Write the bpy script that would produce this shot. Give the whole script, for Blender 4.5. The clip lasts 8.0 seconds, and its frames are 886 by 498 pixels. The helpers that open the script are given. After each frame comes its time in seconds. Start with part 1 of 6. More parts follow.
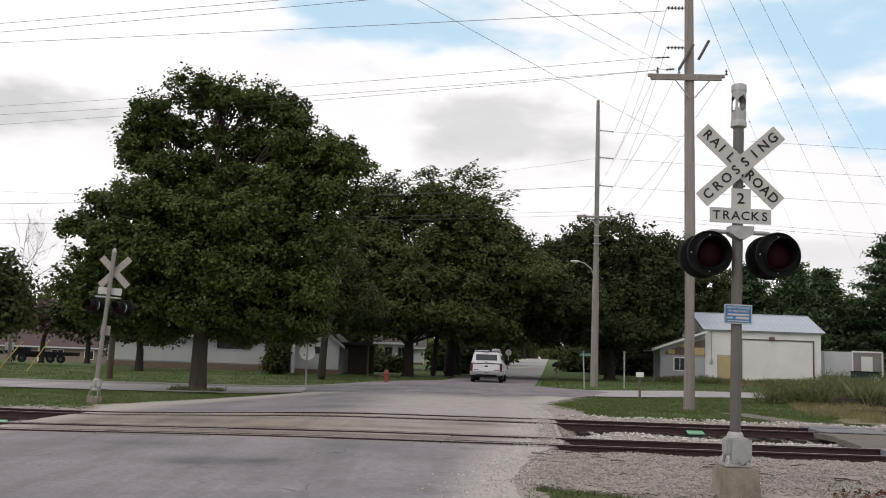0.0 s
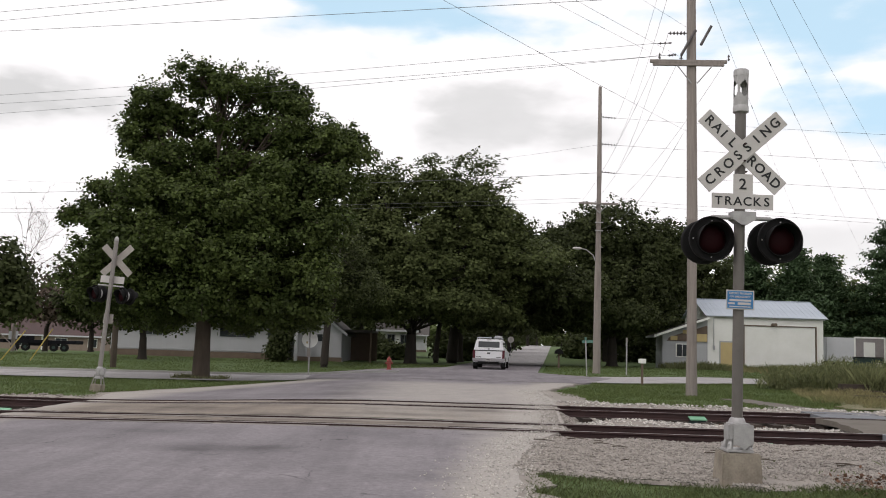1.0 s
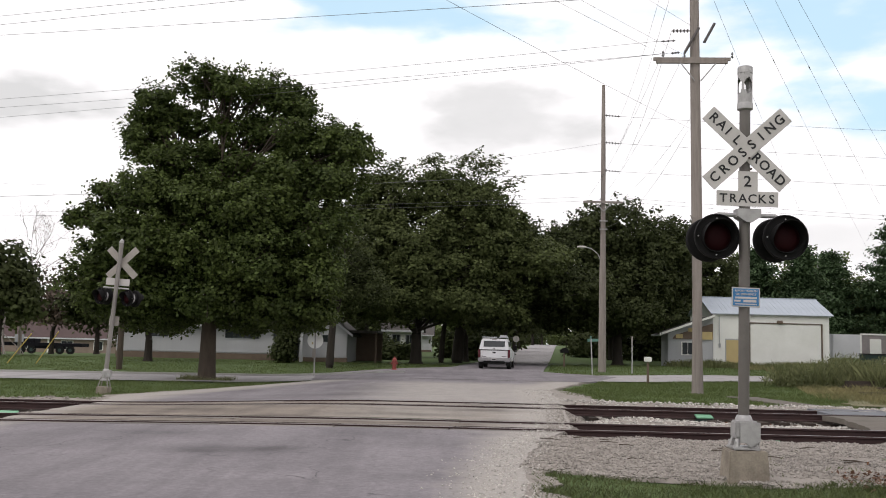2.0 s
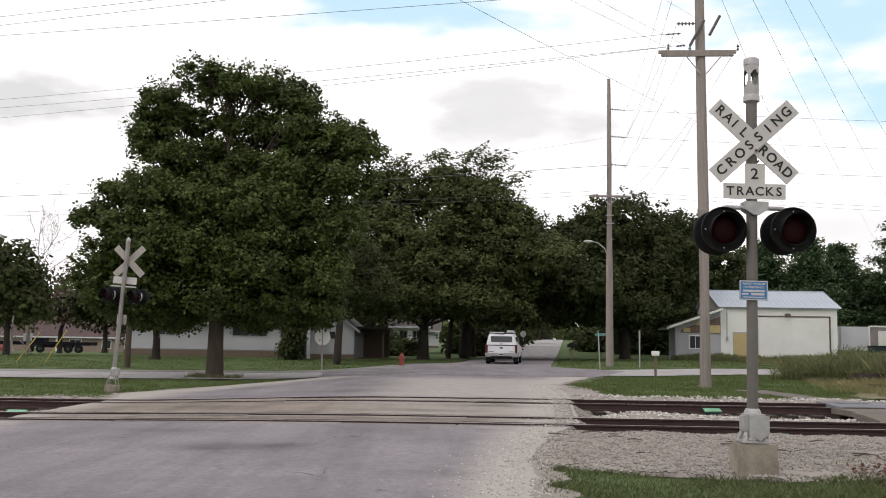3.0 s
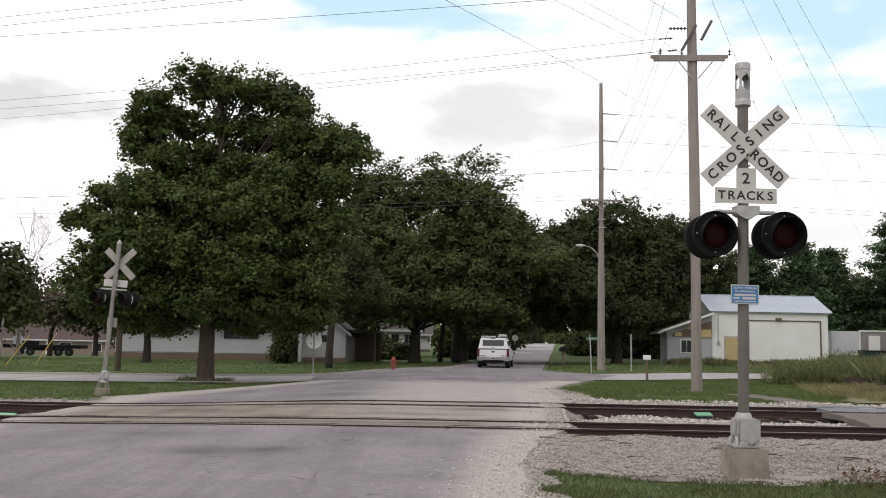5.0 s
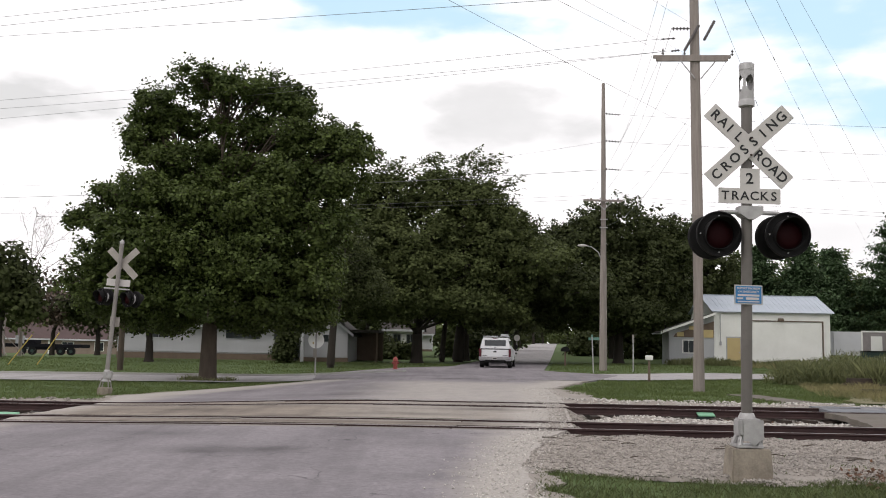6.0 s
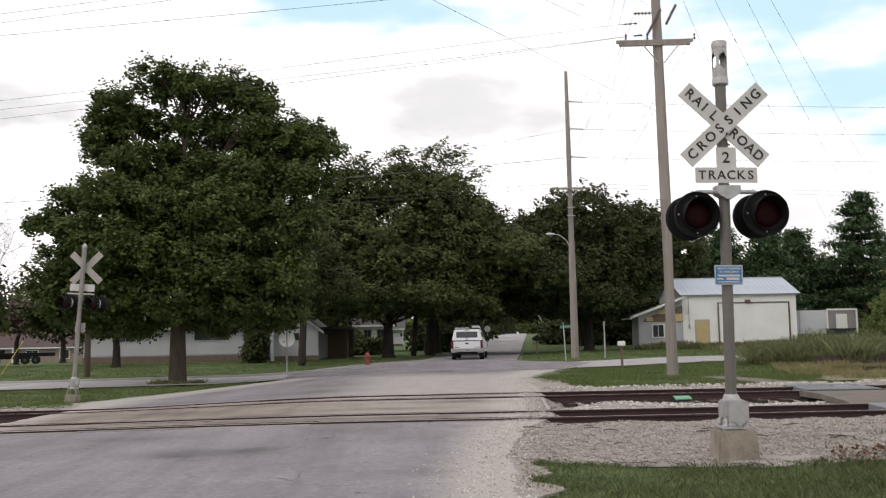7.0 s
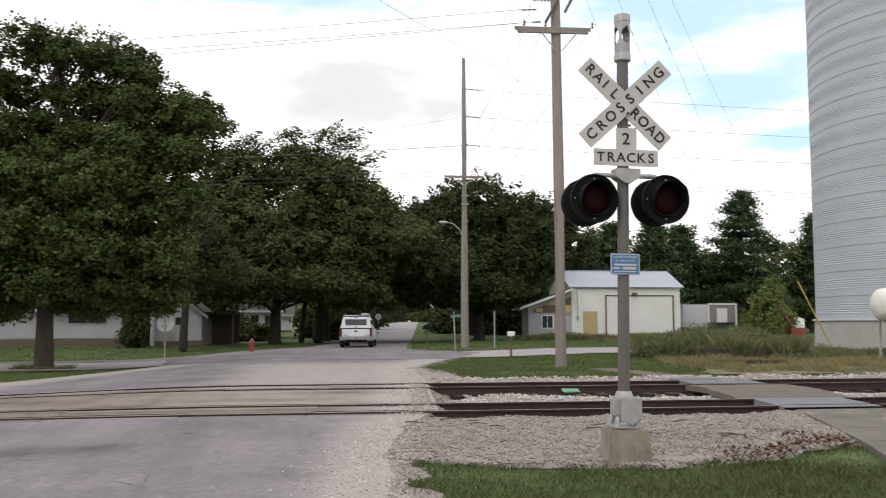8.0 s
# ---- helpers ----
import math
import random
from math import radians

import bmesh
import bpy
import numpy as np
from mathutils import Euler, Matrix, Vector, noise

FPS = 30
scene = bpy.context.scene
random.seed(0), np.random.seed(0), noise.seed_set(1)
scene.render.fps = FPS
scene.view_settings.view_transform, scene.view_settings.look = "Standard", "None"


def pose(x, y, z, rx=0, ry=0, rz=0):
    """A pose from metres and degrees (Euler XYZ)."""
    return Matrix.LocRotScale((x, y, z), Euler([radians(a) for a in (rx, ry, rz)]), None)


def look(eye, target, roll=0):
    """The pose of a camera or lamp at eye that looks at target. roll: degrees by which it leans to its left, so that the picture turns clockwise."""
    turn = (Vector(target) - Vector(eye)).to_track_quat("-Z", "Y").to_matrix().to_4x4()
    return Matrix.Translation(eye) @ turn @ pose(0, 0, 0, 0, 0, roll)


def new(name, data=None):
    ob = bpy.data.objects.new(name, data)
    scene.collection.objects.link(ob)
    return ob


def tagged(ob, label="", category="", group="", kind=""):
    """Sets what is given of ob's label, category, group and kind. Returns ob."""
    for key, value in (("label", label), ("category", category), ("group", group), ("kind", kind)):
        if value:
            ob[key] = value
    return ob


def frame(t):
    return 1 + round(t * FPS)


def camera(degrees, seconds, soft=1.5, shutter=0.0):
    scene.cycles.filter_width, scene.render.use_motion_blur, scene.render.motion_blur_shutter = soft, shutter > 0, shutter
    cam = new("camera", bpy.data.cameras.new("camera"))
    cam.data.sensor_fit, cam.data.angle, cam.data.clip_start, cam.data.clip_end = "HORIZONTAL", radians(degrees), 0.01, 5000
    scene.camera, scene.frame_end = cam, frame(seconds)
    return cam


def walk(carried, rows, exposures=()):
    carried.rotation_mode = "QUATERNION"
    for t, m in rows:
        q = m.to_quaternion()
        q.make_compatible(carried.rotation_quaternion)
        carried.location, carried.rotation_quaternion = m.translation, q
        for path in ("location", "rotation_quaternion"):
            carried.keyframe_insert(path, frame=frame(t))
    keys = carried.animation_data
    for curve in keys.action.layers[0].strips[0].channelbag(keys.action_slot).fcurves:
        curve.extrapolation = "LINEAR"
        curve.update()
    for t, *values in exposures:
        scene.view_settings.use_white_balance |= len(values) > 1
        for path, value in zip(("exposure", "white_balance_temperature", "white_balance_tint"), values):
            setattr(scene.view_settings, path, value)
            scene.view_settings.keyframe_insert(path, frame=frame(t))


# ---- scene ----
cam = camera(51.1, 8.0, soft=1.0, shutter=0.3)

PATH = [
    (0, (-0.016, -0.053, 1.5), (-0.013, 1.933, 1.731), 2.0),
    (0.5, (-0.019, -0.066, 1.496), (-0.042, 1.922, 1.71), 2.1),
    (1, (-0.007, -0.044, 1.493), (-0.008, 1.945, 1.697), 1.8),
    (2.5, (-0.015, -0.047, 1.491), (-0.035, 1.943, 1.694), 1.1),
    (3, (-0.012, -0.025, 1.492), (-0.036, 1.965, 1.686), 0.9),
    (3.5, (-0.014, -0.014, 1.49), (-0.01, 1.976, 1.687), 0.9),
    (4, (-0.008, 0.0, 1.488), (0.015, 1.989, 1.696), 0.8),
    (4.5, (-0.005, -0.003, 1.49), (-0.003, 1.987, 1.693), 0.8),
    (6, (-0.026, -0.013, 1.489), (-0.037, 1.977, 1.691), 1.1),
    (6.5, (-0.151, 0.057, 1.5), (-0.146, 2.046, 1.713), 0.2),
    (6.7, (-0.158, 0.101, 1.503), (-0.139, 2.089, 1.722), -0.7),
    (7, (-0.13, 0.226, 1.473), (-0.069, 2.216, 1.661), -1.1),
    (7.2, (-0.062, 0.371, 1.458), (0.025, 2.361, 1.630), -2.0),
    (7.5, (0.058, 0.671, 1.503), (0.206, 2.658, 1.678), -0.3),
    (8, (0.085, 1.167, 1.481), (0.373, 3.139, 1.641), -0.1),
]
walk(cam, [(t, look(eye, aim, roll)) for t, eye, aim, roll in PATH],
     [(0, -0.30), (0.5, -0.28), (1, -0.24), (2.5, -0.12), (3.5, -0.10), (6, -0.10), (7.5, -0.05), (8, -0.04)])

# ---- daylight: broken cloud, soft sun from behind ----
world = bpy.data.worlds.new("sky")
scene.world = world
world.use_nodes = True
wn, wl = world.node_tree.nodes, world.node_tree.links
wn.clear()
SUN_EL, SUN_AZ = radians(50), radians(225)


def wmath(op, a, b=None, c=None):
    n = wn.new("ShaderNodeMath")
    n.operation = op
    for i, v in enumerate((a, b, c)):
        if v is None:
            continue
        if isinstance(v, (int, float)):
            n.inputs[i].default_value = v
        else:
            wl.new(v, n.inputs[i])
    return n.outputs[0]


wc = wn.new("ShaderNodeTexCoord").outputs["Generated"]
sky = wn.new("ShaderNodeTexSky")
sky.sky_type, sky.sun_disc, sky.sun_elevation, sky.sun_rotation = "NISHITA", False, SUN_EL, SUN_AZ
sky.dust_density, sky.ozone_density = 0.1, 1.3
wmap = wn.new("ShaderNodeMapping")
wmap.inputs["Scale"].default_value = (2.2, 2.2, 6.0)
wl.new(wc, wmap.inputs[0])
wno = wn.new("ShaderNodeTexNoise")
wno.inputs["Scale"].default_value, wno.inputs["Detail"].default_value, wno.inputs["Roughness"].default_value = 1.7, 9.0, 0.55
wl.new(wmap.outputs[0], wno.inputs["Vector"])
wno2 = wn.new("ShaderNodeTexNoise")
wno2.inputs["Scale"].default_value, wno2.inputs["Detail"].default_value = 4.5, 8.0
wl.new(wmap.outputs[0], wno2.inputs["Vector"])
wsep = wn.new("ShaderNodeSeparateXYZ")
wl.new(wc, wsep.inputs[0])


def cloud_gap(az, el, half_az, half_el):
    """A soft-edged stretch of sky round a heading and a height in degrees."""
    x0, z0 = math.sin(radians(az)), math.sin(radians(el))
    dx = wmath("DIVIDE", wmath("SUBTRACT", wsep.outputs[0], x0), math.sin(radians(half_az)))
    dz = wmath("DIVIDE", wmath("SUBTRACT", wsep.outputs[2], z0), math.sin(radians(half_el)))
    r = wmath("SQRT", wmath("ADD", wmath("MULTIPLY", dx, dx), wmath("MULTIPLY", dz, dz)))
    r = wmath("ADD", r, wmath("MULTIPLY", wmath("SUBTRACT", wno2.outputs[0], 0.5), 2.6))
    ahead = wmath("GREATER_THAN", wsep.outputs[1], 0.0)
    n = wn.new("ShaderNodeMapRange")
    n.interpolation_type = "SMOOTHSTEP"
    for i, v in ((1, 1.25), (2, 0.25), (3, 0.0), (4, 1.0)):
        n.inputs[i].default_value = v
    wl.new(r, n.inputs[0])
    return wmath("MULTIPLY", n.outputs[0], ahead)


blue = wmath("MAXIMUM", cloud_gap(-2.0, 20.3, 8.5, 2.2), cloud_gap(22, 19.8, 9.5, 3.0))
blue = wmath("MAXIMUM", blue, cloud_gap(25, 14.0, 7, 1.7))
blue = wmath("MAXIMUM", blue, cloud_gap(30, 10.8, 4, 0.7))
grey = wmath("MAXIMUM", cloud_gap(3.0, 13.6, 6.0, 2.6), wmath("MULTIPLY", cloud_gap(-24.5, 13.0, 5.0, 1.8), 1.2))
grey = wmath("MAXIMUM", grey, wmath("MULTIPLY", cloud_gap(22, 6.5, 9.0, 1.6), 0.55))
over = wn.new("ShaderNodeMapRange")
for i, v in ((1, 0.38), (2, 0.66), (3, 0.0), (4, 1.0)):
    over.inputs[i].default_value = v
wl.new(wno.outputs[0], over.inputs[0])
cloud_col = wn.new("ShaderNodeMix")
cloud_col.data_type = "RGBA"
cloud_col.inputs[6].default_value, cloud_col.inputs[7].default_value = (1.34, 1.30, 1.32, 1), (0.84, 0.83, 0.835, 1)
wl.new(wmath("MINIMUM", wmath("ADD", wmath("MULTIPLY", grey, 0.75), wmath("MULTIPLY", over.outputs[0], 0.3)), 1.0), cloud_col.inputs[0])
bg_sky, bg_cloud = wn.new("ShaderNodeBackground"), wn.new("ShaderNodeBackground")
wl.new(sky.outputs[0], bg_sky.inputs[0])
veil = wn.new("ShaderNodeMix")
veil.data_type = "RGBA"
veil.inputs[7].default_value = (0.66, 1.02, 1.25, 1)
wl.new(wmath("MULTIPLY", blue, 0.8), veil.inputs[0])
wl.new(cloud_col.outputs[2], veil.inputs[6])
wl.new(veil.outputs[2], bg_cloud.inputs[0])
bg_sky.inputs[1].default_value, bg_cloud.inputs[1].default_value = 0.15, 1.0
wmix = wn.new("ShaderNodeMixShader")
wl.new(wmath("MULTIPLY", blue, 0.22), wmix.inputs[0])
wl.new(bg_cloud.outputs[0], wmix.inputs[1])
wl.new(bg_sky.outputs[0], wmix.inputs[2])
wout = wn.new("ShaderNodeOutputWorld")
wl.new(wmix.outputs[0], wout.inputs[0])

sun = new("sun", bpy.data.lights.new("sun", "SUN"))
sun.data.energy, sun.data.angle, sun.data.color = 0.8, radians(14), (1.0, 0.96, 0.9)
sun.matrix_world = look((-42, -22, 70), (0, 20, 0))


# ---- materials ----
def mat(name, col, col2=None, rough=0.8, scale=6.0, fine=60.0, bump=0.15, metal=0.0, amount=0.55, island=0.0, obj=0.0, stretch=None, spec=0.4, trans=None):
    """A surface with coarse and fine variation. island, obj: how much pieces or objects differ in tone; trans: light let through (leaves)."""
    m = bpy.data.materials.new(name)
    m.use_nodes = True
    n, l = m.node_tree.nodes, m.node_tree.links
    b = n["Principled BSDF"]
    col2 = col2 or tuple(c * 0.6 for c in col)
    tc = n.new("ShaderNodeTexCoord").outputs["Object"]
    if stretch:
        mp = n.new("ShaderNodeMapping")
        mp.inputs["Scale"].default_value = stretch
        l.new(tc, mp.inputs[0])
        tc = mp.outputs[0]
    n1, n2 = n.new("ShaderNodeTexNoise"), n.new("ShaderNodeTexNoise")
    for q, s in ((n1, scale), (n2, fine)):
        q.inputs["Scale"].default_value, q.inputs["Detail"].default_value, q.inputs["Roughness"].default_value = s, 6.0, 0.62
        l.new(tc, q.inputs["Vector"])
    mixn = n.new("ShaderNodeMath")
    mixn.operation = "MULTIPLY_ADD"
    l.new(n2.outputs[0], mixn.inputs[0])
    mixn.inputs[1].default_value = 0.45
    half = n.new("ShaderNodeMath")
    half.operation = "MULTIPLY_ADD"
    l.new(n1.outputs[0], half.inputs[0])
    half.inputs[1].default_value, half.inputs[2].default_value = 1.1, -0.28
    l.new(half.outputs[0], mixn.inputs[2])
    fac = mixn.outputs[0]
    mr = n.new("ShaderNodeMapRange")
    for i, v in ((1, 0.5 - amount * 0.6), (2, 0.5 + amount * 0.6), (3, 0.0), (4, 1.0)):
        mr.inputs[i].default_value = v
    l.new(fac, mr.inputs[0])
    cm = n.new("ShaderNodeMix")
    cm.data_type = "RGBA"
    cm.inputs[6].default_value, cm.inputs[7].default_value = (*col, 1), (*col2, 1)
    l.new(mr.outputs[0], cm.inputs[0])
    out = cm.outputs[2]
    for strength, src in ((island, "ShaderNodeNewGeometry"), (obj, "ShaderNodeObjectInfo")):
        if strength:
            r = n.new(src).outputs["Random Per Island" if src == "ShaderNodeNewGeometry" else "Random"]
            v = n.new("ShaderNodeMath")
            v.operation = "MULTIPLY_ADD"
            l.new(r, v.inputs[0])
            v.inputs[1].default_value, v.inputs[2].default_value = 2 * strength, 1 - strength
            hsv = n.new("ShaderNodeHueSaturation")
            l.new(v.outputs[0], hsv.inputs["Value"])
            l.new(out, hsv.inputs["Color"])
            out = hsv.outputs[0]
    l.new(out, b.inputs["Base Color"])
    b.inputs["Roughness"].default_value, b.inputs["Metallic"].default_value = rough, metal
    b.inputs["Specular IOR Level"].default_value = spec
    if bump:
        bp = n.new("ShaderNodeBump")
        bp.inputs["Strength"].default_value, bp.inputs["Distance"].default_value = bump, 0.02
        l.new(fac, bp.inputs["Height"])
        l.new(bp.outputs[0], b.inputs["Normal"])
    if trans:
        t = n.new("ShaderNodeBsdfTranslucent")
        l.new(out, t.inputs[0])
        mx = n.new("ShaderNodeMixShader")
        mx.inputs[0].default_value = trans
        l.new(b.outputs[0], mx.inputs[1])
        l.new(t.outputs[0], mx.inputs[2])
        l.new(mx.outputs[0], n["Material Output"].inputs[0])
    return m


def road_mat(name, col, col2, crack):
    """Worn paving: tone, aggregate, dark cracks and paler wheel dust."""
    m = mat(name, col, col2, rough=0.92, scale=0.45, fine=16.0, bump=0.3, amount=0.42, spec=0.2)
    n, l = m.node_tree.nodes, m.node_tree.links
    b = n["Principled BSDF"]
    src = b.inputs["Base Color"].links[0].from_socket
    tc = n.new("ShaderNodeTexCoord").outputs["Object"]
    warp = n.new("ShaderNodeTexNoise")
    warp.inputs["Scale"].default_value, warp.inputs["Detail"].default_value = 1.3, 5.0
    l.new(tc, warp.inputs["Vector"])
    add = n.new("ShaderNodeVectorMath")
    add.operation = "MULTIPLY_ADD"
    l.new(warp.outputs["Color"], add.inputs[0])
    add.inputs[1].default_value = (1.6, 1.6, 0)
    l.new(tc, add.inputs[2])
    v = n.new("ShaderNodeTexVoronoi")
    v.feature = "DISTANCE_TO_EDGE"
    v.inputs["Scale"].default_value = 0.3
    l.new(add.outputs[0], v.inputs["Vector"])
    mr = n.new("ShaderNodeMapRange")
    for i, q in ((1, 0.0), (2, 0.006), (3, crack), (4, 0.0)):
        mr.inputs[i].default_value = q
    l.new(v.outputs["Distance"], mr.inputs[0])
    gate = n.new("ShaderNodeTexNoise")
    gate.inputs["Scale"].default_value = 0.5
    l.new(tc, gate.inputs["Vector"])
    gr = n.new("ShaderNodeMapRange")
    for i, q in ((1, 0.48), (2, 0.6), (3, 0.0), (4, 1.0)):
        gr.inputs[i].default_value = q
    l.new(gate.outputs[0], gr.inputs[0])
    mu = n.new("ShaderNodeMath")
    mu.operation = "MULTIPLY"
    l.new(mr.outputs[0], mu.inputs[0])
    l.new(gr.outputs[0], mu.inputs[1])
    mx = n.new("ShaderNodeMix")
    mx.data_type = "RGBA"
    l.new(mu.outputs[0], mx.inputs[0])
    l.new(src, mx.inputs[6])
    mx.inputs[7].default_value = (*(c * 0.3 for c in col2), 1)
    sm = n.new("ShaderNodeMapping")
    sm.inputs["Scale"].default_value = (1.0, 0.10, 1.0)
    sm.inputs["Rotation"].default_value = (0, 0, 0.12)
    l.new(tc, sm.inputs[0])
    sn = n.new("ShaderNodeTexNoise")
    sn.inputs["Scale"].default_value, sn.inputs["Detail"].default_value, sn.inputs["Roughness"].default_value = 1.4, 8.0, 0.65
    l.new(sm.outputs[0], sn.inputs["Vector"])
    sr = n.new("ShaderNodeMapRange")
    for i, q in ((1, 0.45), (2, 0.75), (3, 0.0), (4, 0.55)):
        sr.inputs[i].default_value = q
    l.new(sn.outputs[0], sr.inputs[0])
    streak = n.new("ShaderNodeMix")
    streak.data_type = "RGBA"
    l.new(sr.outputs[0], streak.inputs[0])
    l.new(mx.outputs[2], streak.inputs[6])
    streak.inputs[7].default_value = (*(c * 0.62 for c in col2), 1)
    chip = n.new("ShaderNodeTexNoise")
    chip.inputs["Scale"].default_value, chip.inputs["Detail"].default_value, chip.inputs["Roughness"].default_value = 14.0, 10.0, 0.85
    l.new(tc, chip.inputs["Vector"])
    cv = n.new("ShaderNodeMapRange")
    for i, q in ((1, 0.32), (2, 0.68), (3, 0.72), (4, 1.28)):
        cv.inputs[i].default_value = q
    l.new(chip.outputs[0], cv.inputs[0])
    speck = n.new("ShaderNodeHueSaturation")
    l.new(streak.outputs[2], speck.inputs["Color"])
    l.new(cv.outputs[0], speck.inputs["Value"])
    dust = n.new("ShaderNodeAttribute")
    dust.attribute_name = "dust"
    dn = n.new("ShaderNodeTexNoise")
    dn.inputs["Scale"].default_value, dn.inputs["Detail"].default_value, dn.inputs["Roughness"].default_value = 1.6, 9.0, 0.7
    l.new(tc, dn.inputs["Vector"])
    da = n.new("ShaderNodeMath")
    da.operation = "MULTIPLY_ADD"
    l.new(dn.outputs[0], da.inputs[0])
    da.inputs[1].default_value = 0.62
    l.new(dust.outputs["Fac"], da.inputs[2])
    dr = n.new("ShaderNodeMapRange")
    for i, q in ((1, 0.42), (2, 0.92), (3, 0.0), (4, 0.95)):
        dr.inputs[i].default_value = q
    l.new(da.outputs[0], dr.inputs[0])
    grit = n.new("ShaderNodeTexNoise")
    grit.inputs["Scale"].default_value, grit.inputs["Detail"].default_value, grit.inputs["Roughness"].default_value = 26.0, 8.0, 0.8
    l.new(tc, grit.inputs["Vector"])
    gc = n.new("ShaderNodeMix")
    gc.data_type = "RGBA"
    gc.inputs[6].default_value, gc.inputs[7].default_value = (0.25, 0.226, 0.205, 1), (0.45, 0.42, 0.392, 1)
    gr2 = n.new("ShaderNodeMapRange")
    for i, q in ((1, 0.3), (2, 0.7)):
        gr2.inputs[i].default_value = q
    l.new(grit.outputs[0], gr2.inputs[0])
    l.new(gr2.outputs[0], gc.inputs[0])
    md = n.new("ShaderNodeMix")
    md.data_type = "RGBA"
    l.new(dr.outputs[0], md.inputs[0])
    l.new(speck.outputs[0], md.inputs[6])
    l.new(gc.outputs[2], md.inputs[7])
    stain = n.new("ShaderNodeAttribute")
    stain.attribute_name = "stain"
    sb = n.new("ShaderNodeMath")
    sb.operation = "MULTIPLY"
    l.new(stain.outputs["Fac"], sb.inputs[0])
    l.new(warp.outputs[0], sb.inputs[1])
    oil = n.new("ShaderNodeMix")
    oil.data_type = "RGBA"
    l.new(sb.outputs[0], oil.inputs[0])
    l.new(md.outputs[2], oil.inputs[6])
    oil.inputs[7].default_value = (*(c * 0.35 for c in col2), 1)
    l.new(oil.outputs[2], b.inputs["Base Color"])
    return m


ASPHALT = road_mat("worn_asphalt", (0.246, 0.224, 0.238), (0.152, 0.139, 0.149), 0.8)
CROSSING = road_mat("worn_crossing_fill", (0.30, 0.256, 0.215), (0.13, 0.11, 0.097), 1.0)
STREET = road_mat("pale_street", (0.37, 0.352, 0.352), (0.28, 0.265, 0.265), 0.5)
CONCRETE = mat("concrete", (0.32, 0.278, 0.225), (0.15, 0.127, 0.103), 0.9, 4.5, 45, 0.3, amount=0.4)
PALE_CONC = mat("pale_concrete", (0.46, 0.45, 0.43), (0.33, 0.32, 0.30), 0.9, 1.2, 30, 0.2)
GRAVEL = mat("limestone_gravel", (0.32, 0.29, 0.262), (0.19, 0.165, 0.145), 0.95, 1.1, 38, 0.8, amount=0.6)
STONE = mat("crushed_stone", (0.35, 0.319, 0.292), (0.205, 0.184, 0.165), 0.95, 3.0, 60, 0.3, island=0.3)
STONE_PALE = mat("pale_ballast_stone", (0.52, 0.495, 0.465), (0.34, 0.315, 0.29), 0.95, 3.0, 60, 0.3, island=0.35)
GRASS_SOIL = mat("lawn_soil", (0.085, 0.130, 0.035), (0.05, 0.08, 0.022), 0.95, 0.5, 24, 0.7, amount=0.6)
GRASS = mat("grass_blades", (0.116, 0.148, 0.042), (0.070, 0.097, 0.027), 0.6, 0.8, 9, 0.0, island=0.2, trans=0.25)
NEAR_GRASS = mat("near_grass_blades", (0.106, 0.126, 0.042), (0.062, 0.078, 0.027), 0.6, 0.9, 9, 0.0, island=0.3, trans=0.2)
WEED = mat("dry_weeds", (0.30, 0.252, 0.13), (0.135, 0.14, 0.055), 0.7, 0.35, 3, 0.0, amount=0.35, island=0.3, trans=0.25)
GREEN_WEED = mat("green_weeds", (0.185, 0.19, 0.088), (0.105, 0.122, 0.046), 0.7, 0.4, 3, 0.0, island=0.35, trans=0.25)
BARK = mat("bark", (0.092, 0.072, 0.055), (0.05, 0.038, 0.03), 0.95, 4, 25, 0.9, stretch=(1, 1, 0.25))
# bark darkened in its colour to stand for shade under the far crowns
BARK_SHADED = mat("shaded_bark", (0.042, 0.034, 0.028), (0.022, 0.018, 0.015), 0.95, 4, 25, 0.9, stretch=(1, 1, 0.25))
LEAF = mat("maple_leaves", (0.088, 0.114, 0.029), (0.042, 0.063, 0.017), 0.6, 0.5, 2.2, 0.0, island=0.42, trans=0.25, spec=0.2)
LEAF_DARK = mat("dark_leaves", (0.064, 0.076, 0.029), (0.039, 0.049, 0.019), 0.65, 0.4, 1.8, 0.0, island=0.25, trans=0.22, spec=0.12)
LEAF_WIND = mat("silver_maple_leaves", (0.104, 0.122, 0.045), (0.060, 0.075, 0.028), 0.65, 0.4, 1.8, 0.0, island=0.28, trans=0.25, spec=0.12)
LEAF_LIGHT = mat("light_shrub_leaves", (0.185, 0.22, 0.075), (0.10, 0.13, 0.045), 0.7, 0.4, 2.0, 0.0, island=0.3, trans=0.3, spec=0.12)
LEAF_FAR = mat("far_leaves", (0.145, 0.172, 0.064), (0.084, 0.11, 0.042), 0.7, 0.25, 1.2, 0.0, island=0.36, trans=0.3, spec=0.12)
NEEDLE = mat("pine_needles", (0.082, 0.122, 0.058), (0.05, 0.082, 0.04), 0.7, 0.5, 2, 0.0, island=0.35, trans=0.1, spec=0.12)
DRY_TREE = mat("thin_leaves", (0.14, 0.10, 0.075), (0.08, 0.06, 0.05), 0.7, 0.5, 2, 0.0, island=0.4, trans=0.2)
RUST = mat("rusty_rail", (0.058, 0.030, 0.029), (0.028, 0.016, 0.016), 0.75, 5, 50, 0.3, metal=0.2)
RAILTOP = mat("worn_rail_head", (0.30, 0.26, 0.25), (0.18, 0.14, 0.13), 0.42, 3, 40, 0.08, metal=0.7)
